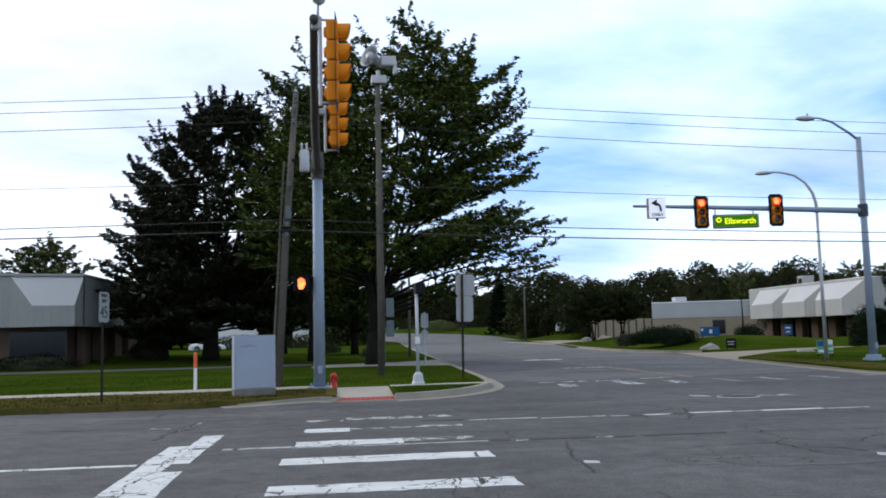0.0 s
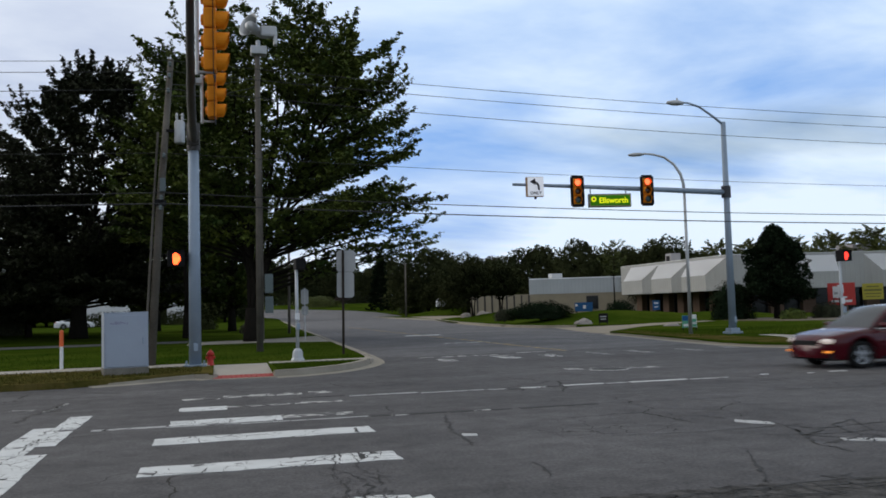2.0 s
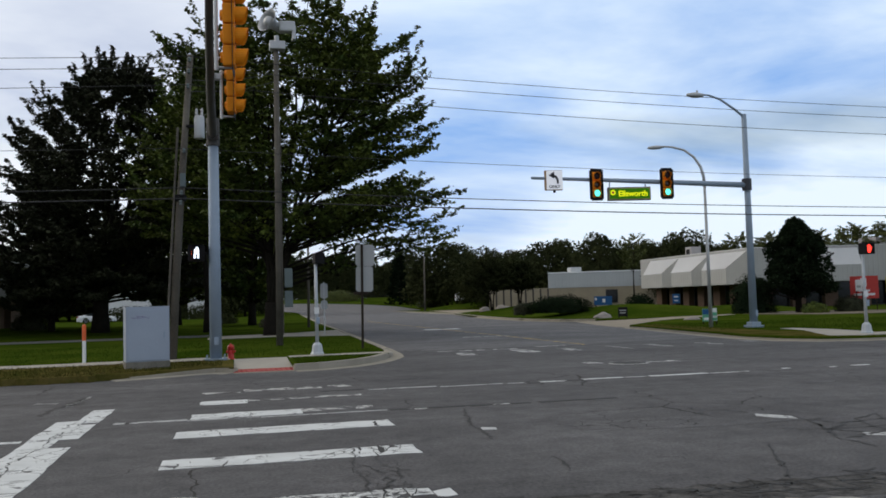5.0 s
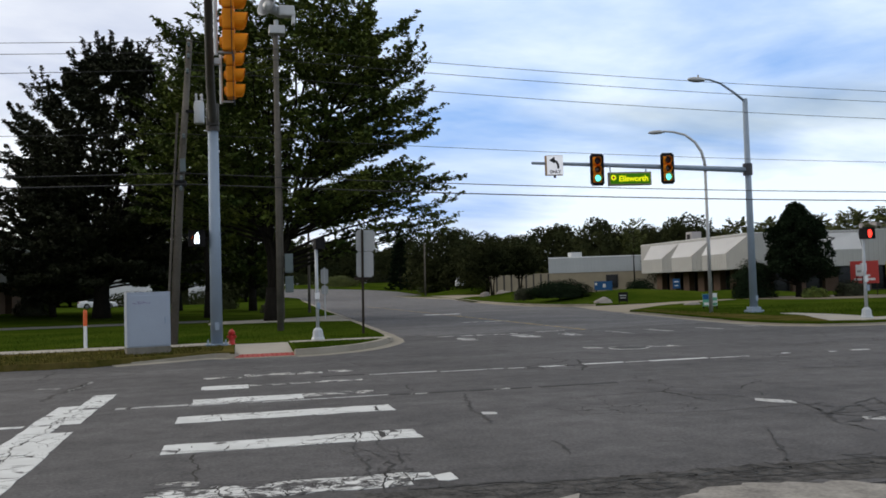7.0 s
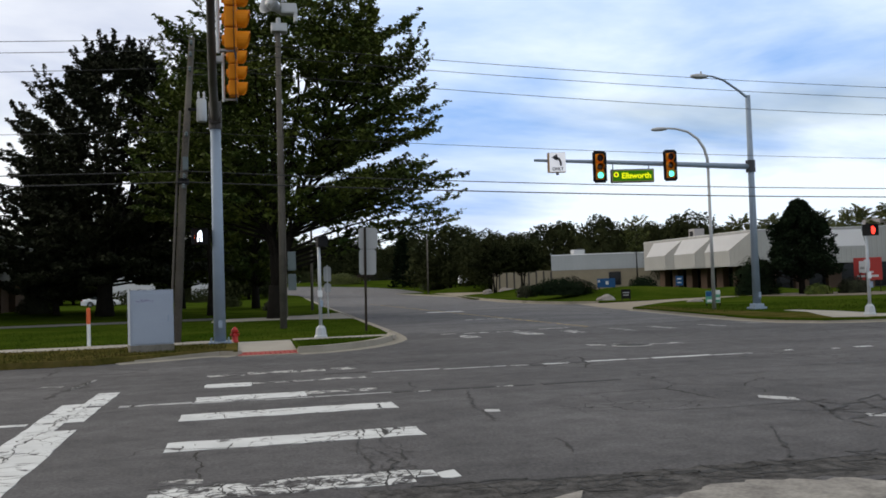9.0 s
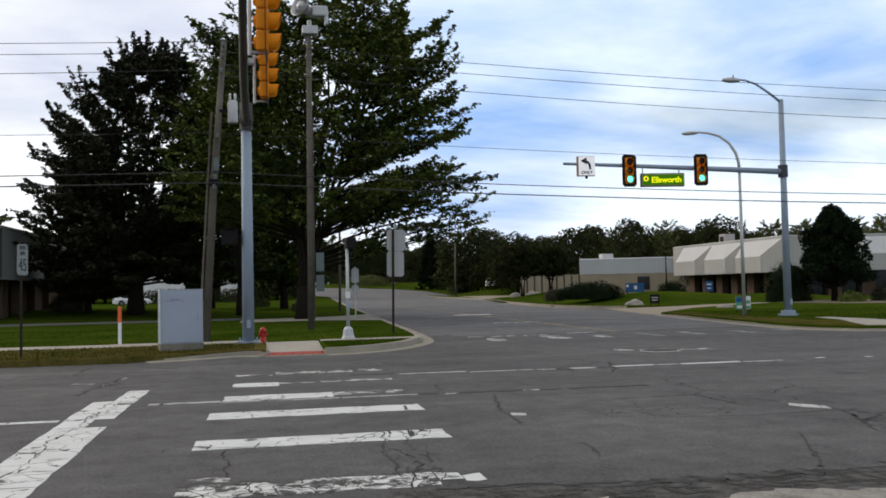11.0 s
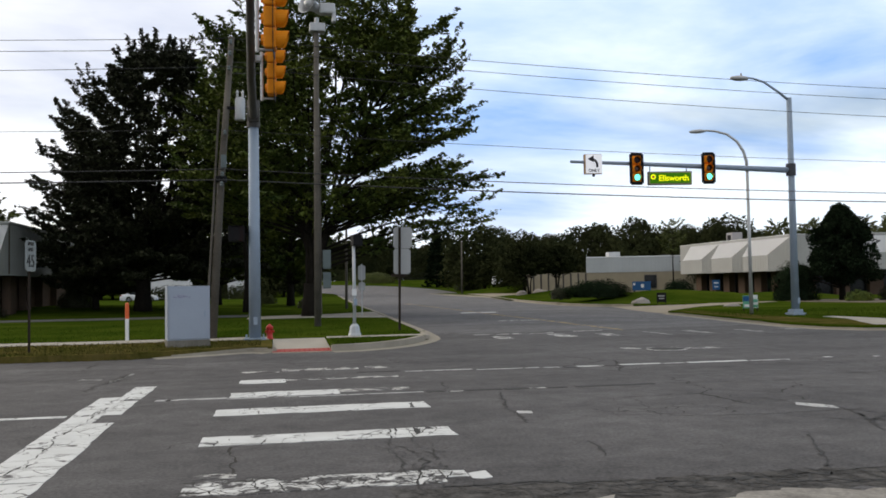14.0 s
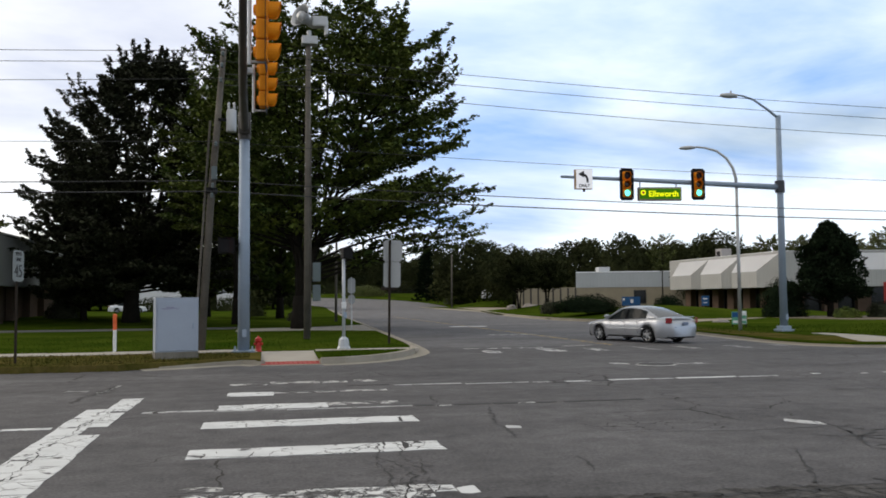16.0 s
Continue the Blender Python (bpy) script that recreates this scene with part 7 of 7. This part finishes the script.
board("lawn_sign", 22.62, 38.35, 0.14, 0.30, 0.62, -28, SIGN_WHITE, "white and green lawn sign behind the lamp", [(0, 0.05, 0.9, 0.25, SIGN_TEAL), (0, -0.35, 0.9, 0.2, SIGN_TEAL)], lift=0.15)
board("blue_container", 40.2, 91.5, 0.6, 2.0, 1.0, -25, SIGN_BLUE, "blue sign board with white marks before the warehouse", [(0.05, 0.0, 0.16, 0.4, SIGN_WHITE), (-0.4, 0.2, 0.12, 0.25, SIGN_WHITE)], lift=0.1)
board("lawn_sign", 42.4, 52.6, 0.3, 0.45, 0.8, -55, SIGN_WHITE, "small white notice by the entrance", [(0, -0.1, 0.6, 0.2, SIGN_BACK)], lift=1.2)


def slim_pole(x, y, hh, r, label):
    t = thing("wooden_pole", pose(x, y, 0.1), label, "pole", group="wooden poles")
    part("shaft", tube(B(), [(0, 0, -0.1), (0.02, 0, hh * 0.5), (0.05, 0, hh)], [r, r * 0.85, r * 0.7], 10), WOOD, t, smooth=True)


slim_pole(31.5, 146.7, 9.2, 0.17, "wooden pole beside the side street")
slim_pole(4.75, 60.0, 5.6, 0.10, "wooden pole beside the side street")
slim_pole(-2.3, 100.0, 6.0, 0.12, "thin pole far along the lawn")


def far_sign():
    t = thing("sign_post", pose(4.35, 44.8, 0.14, 0, 0, 0), "grey sign backs on a far white post", "road sign")
    part("post", box(B(), (0, 0, 1.3), (0.06, 0.05, 2.7)), ALU, t)
    part("upper_plate", sign_plate(B(), 0.38, 0.76, 0.03, 2.2), SIGN_BACK, t)
    part("lower_plate", sign_plate(B(), 0.34, 0.45, 0.03, 1.5), SIGN_BACK, t)


far_sign()


# ---- cars ----
def sedan(name, m, label, paint, L=4.85, W=1.80, H=1.47, wb=2.78, lights=True, r=0.325, tail=(0.22, 0.13)):
    """A four-door saloon facing +x, origin on the ground midway between its wheels."""
    t = thing(name, m, label, "car")
    xf, xr = L / 2 + 0.02, -L / 2 - 0.02
    axf = xf - 0.94
    axr = axf - wb
    hw = W / 2
    n = 84
    xs = [xr + (xf - xr) * i / n for i in range(n + 1)]
    # extra stations at the arches
    smooth01 = lambda v: max(0.0, min(1.0, v)) ** 2 * (3 - 2 * max(0.0, min(1.0, v)))

    def deck(x):                      # top line of bonnet, belt and boot
        f = (x - xr) / (xf - xr)
        pts = [(0, 0.62), (0.015, 0.84), (0.045, 0.97), (0.13, 1.01), (0.30, 0.98), (0.50, 0.94), (0.66, 0.91), (0.74, 0.93), (0.86, 0.86), (0.95, 0.76), (0.985, 0.64), (1.0, 0.50)]
        for (a, za), (b, zb_) in zip(pts, pts[1:]):
            if f <= b:
                k = (f - a) / (b - a)
                return (za + (zb_ - za) * k) * H / 1.47
        return pts[-1][1]

    def half(x):                      # half width, narrowed at the ends
        f = abs((x - (xr + xf) / 2) / ((xf - xr) / 2))
        return hw * (1 - (0.46 if x > 0 else 0.36) * max(0, (f - 0.66) / 0.34) ** 2.6)

    def sill(x):
        z = 0.20 + 0.06 * smooth01((abs(x) - 1.75) / 0.7)
        for ax in (axf, axr):
            d = abs(x - ax)
            R_ = r + 0.055
            if d < R_:
                z = max(z, math.sqrt(R_ * R_ - d * d) + r)
        return z

    rows = []
    for x in xs:
        w_, d_, s_ = half(x), deck(x), sill(x)
        d_ = max(d_, s_ + 0.05)
        belt = min(d_ - 0.03, max(s_ + 0.02, 0.62))
        rows.append([(w_ * 0.94, s_), (w_ * 0.985, s_ + (belt - s_) * 0.35), (w_, belt), (w_ * 0.985, belt + (d_ - belt) * 0.55), (w_ * 0.93, belt + (d_ - belt) * 0.9), (w_ * 0.82, d_), (w_ * 0.45, d_ + 0.018), (0, d_ + 0.026)])
    bm = B()
    for sgn in (1, -1):
        grid = [[bm.verts.new((x, sgn * y, z)) for y, z in row] for x, row in zip(xs, rows)]
        for a, b in zip(grid, grid[1:]):
            for k in range(len(a) - 1):
                q = (a[k], b[k], b[k + 1], a[k + 1])
                bm.faces.new(q if sgn < 0 else q[::-1])
        for e, rev in ((grid[0], sgn > 0), (grid[-1], sgn < 0)):
            c0 = bm.verts.new((e[0].co.x, 0, e[0].co.z))
            f_ = [c0] + e
            bm.faces.new(f_[::-1] if rev else f_)
    bmesh.ops.remove_doubles(bm, verts=bm.verts, dist=0.001)
    bmesh.ops.recalc_face_normals(bm, faces=bm.faces)
    part("body", bm, paint, t, smooth=True)
    part("underbody", box(B(), (0, 0, 0.30), (L * 0.93, W * 0.80, 0.22), bevel=0.04), BLACK, t, "black underbody")

    # cabin: belt line to roof, by stations (x along, z, half width)
    T = H - 0.012
    x_ws, x_rf, x_rr, x_rw = axf - 0.28, axf - 1.14, axr + 0.50, axr - 0.52   # screen foot, roof front, roof rear, rear screen foot
    def cabin(x):
        b = deck(x) - 0.015
        if x > x_rf:
            k = (x_ws - x) / (x_ws - x_rf)
            top = b + (T - 0.03 - b) * (1 - (1 - min(1, k)) ** 1.25)
        elif x < x_rr:
            k = (x - x_rw) / (x_rr - x_rw)
            top = b + (T - 0.05 - b) * (1 - (1 - min(1, max(0, k))) ** 1.35)
        else:
            k = (x - x_rr) / (x_rf - x_rr)
            top = T - 0.05 + 0.02 * k + 0.045 * math.sin(math.pi * min(1, k * 0.9 + 0.08))
        return b, max(top, b + 0.002)
    cx = [x_rw + (x_ws - x_rw) * i / 48 for i in range(49)]
    roofb, glass, pillars = B(), {"side": [], "front": [], "rear": []}, None
    def ring(x):
        b, tp = cabin(x)
        wb_ = half(x) * 0.90
        k = (tp - b) / max(0.05, (T - 0.97))
        wt = wb_ - 0.20 * min(1.0, k)
        return [(wb_, b), (wb_ + (wt - wb_) * 0.86, b + (tp - b) * 0.86), (wt - 0.05, tp - 0.02 * min(1, k)), (wt * 0.5, tp + 0.012 * min(1, k)), (0, tp + 0.018 * min(1, k))]
    front_g, rear_g = B(), B()
    side_g = {(s_, e_): B() for s_ in (1, -1) for e_ in (0, 1)}
    def quad(bm_, a, b, c, d):
        bm_.faces.new([bm_.verts.new(v) for v in (a, b, c, d)])
    for i in range(48):
        xa, xb = cx[i], cx[i + 1]
        ra, rb = ring(xa), ring(xb)
        xm = (xa + xb) / 2
        for sgn in (1, -1):
            V = lambda x, p: (x, sgn * p[0], p[1])
            for k in range(4):
                tgt = roofb
                if k == 0 and xm > x_rr - 0.40:
                    tgt = side_g[(sgn, int(xm > x_rf - 0.37))]
                elif k >= 2 and xm > x_rf:
                    tgt = front_g
                elif k >= 2 and xm < x_rr:
                    tgt = rear_g
                quad(tgt, V(xa, ra[k]), V(xb, rb[k]), V(xb, rb[k + 1]), V(xa, ra[k + 1]))
    for bm_ in (roofb, front_g, rear_g, *side_g.values()):
        bmesh.ops.remove_doubles(bm_, verts=bm_.verts, dist=0.001)
        bmesh.ops.recalc_face_normals(bm_, faces=bm_.faces)
    part("roof", roofb, paint, t, smooth=True)
    part("windscreen", front_g, REAR_GLASS, t, smooth=True)
    part("rear_window", rear_g, REAR_GLASS, t, smooth=True)
    for bm_ in side_g.values():
        part("side_window", bm_, CAR_GLASS, t, smooth=True)
    # pillars and window trim, proud of the glass
    for sgn in (1, -1):
        for x0, x1, wd in ((x_rf - 0.40, x_rf - 0.35, 0.09), (x_rf + 0.02, x_ws - 0.10, 0.08)):
            ra, rb = ring(x0), ring(x1)
            lo, hi = rb, ra
            bm = B()
            a = Vector((x1, sgn * (lo[0][0] + 0.004), lo[0][1]))
            b = Vector((x0, sgn * (hi[1][0] + 0.006), hi[1][1]))
            tube(bm, [a, a.lerp(b, 0.5) + Vector((0, sgn * 0.012, 0.0)), b], [wd / 2, wd / 2.2, wd / 2.4], 6)
            part("pillar", bm, BLACK if wd == 0.09 else paint, t)
        bm = B()
        tube(bm, [(x, sgn * (ring(x)[0][0] + 0.006), ring(x)[0][1] + 0.004) for x in [x_rw + 0.1 + (x_ws - x_rw - 0.2) * i / 12 for i in range(13)]], 0.012, 5)
        part("window_trim", bm, CHROME, t)
        for x in (x_rf - 0.30, x_rr + 0.10):
            part("door_handle", box(B(), (x, sgn * (hw + 0.004), 0.80), (0.20, 0.03, 0.035), bevel=0.01), CHROME if paint is CAR_RED else paint, t)
        part("side_mirror", lathe(B(), [(0, -0.11), (0.06, -0.09), (0.075, 0.02), (0.05, 0.10), (0, 0.11)], 10, pose(x_ws - 0.30, sgn * (hw + 0.06), 1.0, 90, 0, 0)), paint, t, smooth=True)
        part("sill_strip", box(B(), (0, sgn * hw * 0.955, 0.24), (wb - 2 * r - 0.2, 0.05, 0.06), bevel=0.01), BLACK, t)
        part("side_moulding", box(B(), ((x_ws + x_rr) / 2 - 0.25, sgn * (hw + 0.004), 0.53), (x_ws - x_rr + 0.15, 0.02, 0.05), bevel=0.008), paint, t)
        for xd in (x_rf - 0.38, x_ws - 0.42, x_rr - 0.02):
            part("door_gap", box(B(), (xd, sgn * (half(xd) + 0.0005), 0.62), (0.004, 0.008, 0.56)), BLACK, t)
        hl = lathe(B(), [(0, -0.03), (0.07, -0.02), (0.085, 0.02), (0.06, 0.06), (0, 0.07)], 12, pose(xf - 0.17, sgn * hw * 0.71, 0.645, 0, 80, sgn * 34) @ Matrix.Diagonal((0.75, 1.9, 1.0, 1)))
        part("headlight", hl, HEAD_ON if lights else CHROME, t, smooth=True)
        if lights:
            part("side_marker", box(B(), (xf - 0.16, sgn * hw * 0.74, 0.40), (0.16, 0.10, 0.05), bevel=0.01), AMBER_ON, t, "small glowing amber lamp")
        tl = box(B(), (0, 0, 0), (tail[0], 0.05, tail[1]), m=pose(xr + 0.13, sgn * hw * 0.835, 0.86, 0, 0, sgn * 38), bevel=0.02)
        part("tail_light", tl, TAIL_ON if lights else TAIL_RED, t, "red tail light")
    part("rear_bumper_line", box(B(), (xr + 0.03, 0, 0.60), (0.05, W * 0.62, 0.03), bevel=0.01), BLACK, t)
    part("number_plate", box(B(), (xr - 0.004, 0, 0.74), (0.02, 0.30, 0.11), bevel=0.004), mat("plate_blue_grey", (0.12, 0.16, 0.24), (0.16, 0.20, 0.28), 0.5), t, "plain blue-grey plate")
    part("boot_spoiler", box(B(), (xr + 0.16, 0, 0.985), (0.12, W * 0.66, 0.025), bevel=0.01), paint, t)
    part("grille", box(B(), (xf - 0.045, 0, 0.57), (0.06, W * (0.46 if lights else 0.32), 0.18 if lights else 0.10), bevel=0.02), BLACK, t)
    part("lower_grille", box(B(), (xf - 0.035, 0, 0.33), (0.06, W * 0.36, 0.09), bevel=0.02), BLACK, t)
    wheels = []
    for ax in (axf, axr):
        for sgn in (1, -1):
            w_ = new("wheel")
            w_.empty_display_size = 0.1
            w_.parent = t
            spot = (ax, sgn * (hw - 0.13), r)
            w_.matrix_basis = pose(*spot)
            mm = pose(0, 0, 0, 90, 0, 0)
            part("tyre", lathe(B(), [(r * 0.68, -0.10), (r * 0.92, -0.105), (r, -0.08), (r, 0.08), (r * 0.92, 0.105), (r * 0.70, 0.10), (r * 0.66, 0.0), (r * 0.68, -0.10)], 28, mm, False), RUBBER, w_, smooth=True)
            bm = lathe(B(), [(r * 0.70, 0.09), (r * 0.68, 0.10), (r * 0.64, 0.095), (r * 0.62, -0.09), (r * 0.70, -0.09)], 28, pose(0, 0, 0, 90 if sgn < 0 else -90, 0, 0), False)
            for k in range(5):
                box(bm, (r * 0.36, 0.0, 0), (r * 0.60, 0.03, r * 0.20), m=pose(0, -sgn * -0.075, 0, 0, k * 72, 0), bevel=0.008)
            lathe(bm, [(0.07, -0.02), (0.07, 0.09), (0.0, 0.095)], 12, pose(0, 0, 0, 90 if sgn < 0 else -90, 0, 0))
            part("rim", bm, RIM, w_, "five-spoke rim")
            part("brake_disc", rod(B(), (0, -0.03, 0), (0, 0.03, 0), r * 0.58, seg=20), BLACK, w_)
            wheels.append((w_, spot))
    return t, wheels


RED_CAR, RED_WHEELS = sedan("red_car", pose(80, 17.9, 0.0, 0, 0, 180), "dark red four-door saloon driving through the junction", CAR_RED)
SILVER_CAR, SILVER_WHEELS = sedan("silver_car", pose(110, 25.2, 0.0, 0, 0, 180), "silver four-door saloon turning into the side street", CAR_SILVER, 4.75, 1.76, 1.40, 2.70, lights=False, r=0.31, tail=(0.24, 0.21))
RED_CAR.scale = (0.95, 0.95, 0.95)
SILVER_CAR.scale = (0.93, 0.93, 0.93)
sedan("parked_car", pose(-17.5, 119.0, 0.14, 0, 0, 8), "white saloon parked far behind the trees", CAR_WHITE, 4.7, 1.8, 1.45, 2.7, lights=False)
sedan("parked_car", pose(40.7, 157.8, 1.50, 0, 0, 70), "pale saloon parked far behind the grass rise", CAR_WHITE, 4.7, 1.8, 1.7, 2.7, lights=False)


# ---- what moves ----
# silver car: seconds, x, y, heading in degrees
SILVER_PATH = [(0.0, 116.0, 22.7, 180.0), (13.2, 27.2, 22.6, 178.0), (13.8, 22.9, 22.75, 166.0), (14.2, 20.0, 23.2, 155.0), (14.5, 17.88, 24.1, 145.0), (14.8, 16.70, 24.92, 139.0), (15.0, 16.02, 25.5, 135.0),
               (15.2, 15.35, 26.2, 128.0), (15.4, 14.75, 27.00, 121.0), (15.6, 14.28, 27.95, 116.0), (15.8, 13.92, 29.05, 112.0), (16.0, 13.62, 30.25, 110.0)]


def motions():
    for ob, spot, states in DRUMS:
        walk(ob, drum_rows(spot, states))
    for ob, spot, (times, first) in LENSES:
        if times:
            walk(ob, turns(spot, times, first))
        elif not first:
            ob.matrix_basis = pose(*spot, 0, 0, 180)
    # red car: steady speed along the road
    speed, r = 23.2, 0.325
    red = lambda t: pose(15.3 - speed * (t - 2.0), 17.3 - 0.12 * (t - 2.0), 0.0, 0, 0, 180.3)
    walk(RED_CAR, [(0.0, red(0.0)), (1.0, red(1.0)), (2.0, red(2.0)), (3.0, red(3.0)), (4.0, red(4.0)), (16.0, red(16.0))])
    step = math.degrees(speed / 30 / r) % 72
    for w, spot in RED_WHEELS:
        rows = [(0.0, pose(*spot))]
        rows += [(1.6 + i / 30, pose(*spot, 0, step * i, 0)) for i in range(48)]
        rows.append((16.0, pose(*spot, 0, step * 47, 0)))
        walk(w, rows)
    walk(SILVER_CAR, [(t, pose(x, y, 0.0, 0, 0, a)) for t, x, y, a in SILVER_PATH])
    for w, spot in SILVER_WHEELS:
        rows, ang = [(0.0, pose(*spot))], 0.0
        for i in range(61):
            rows.append((14.0 + i / 30, pose(*spot, 0, ang, 0)))
            ang += math.degrees(5.9 / 30 / r)
        walk(w, rows)


motions()
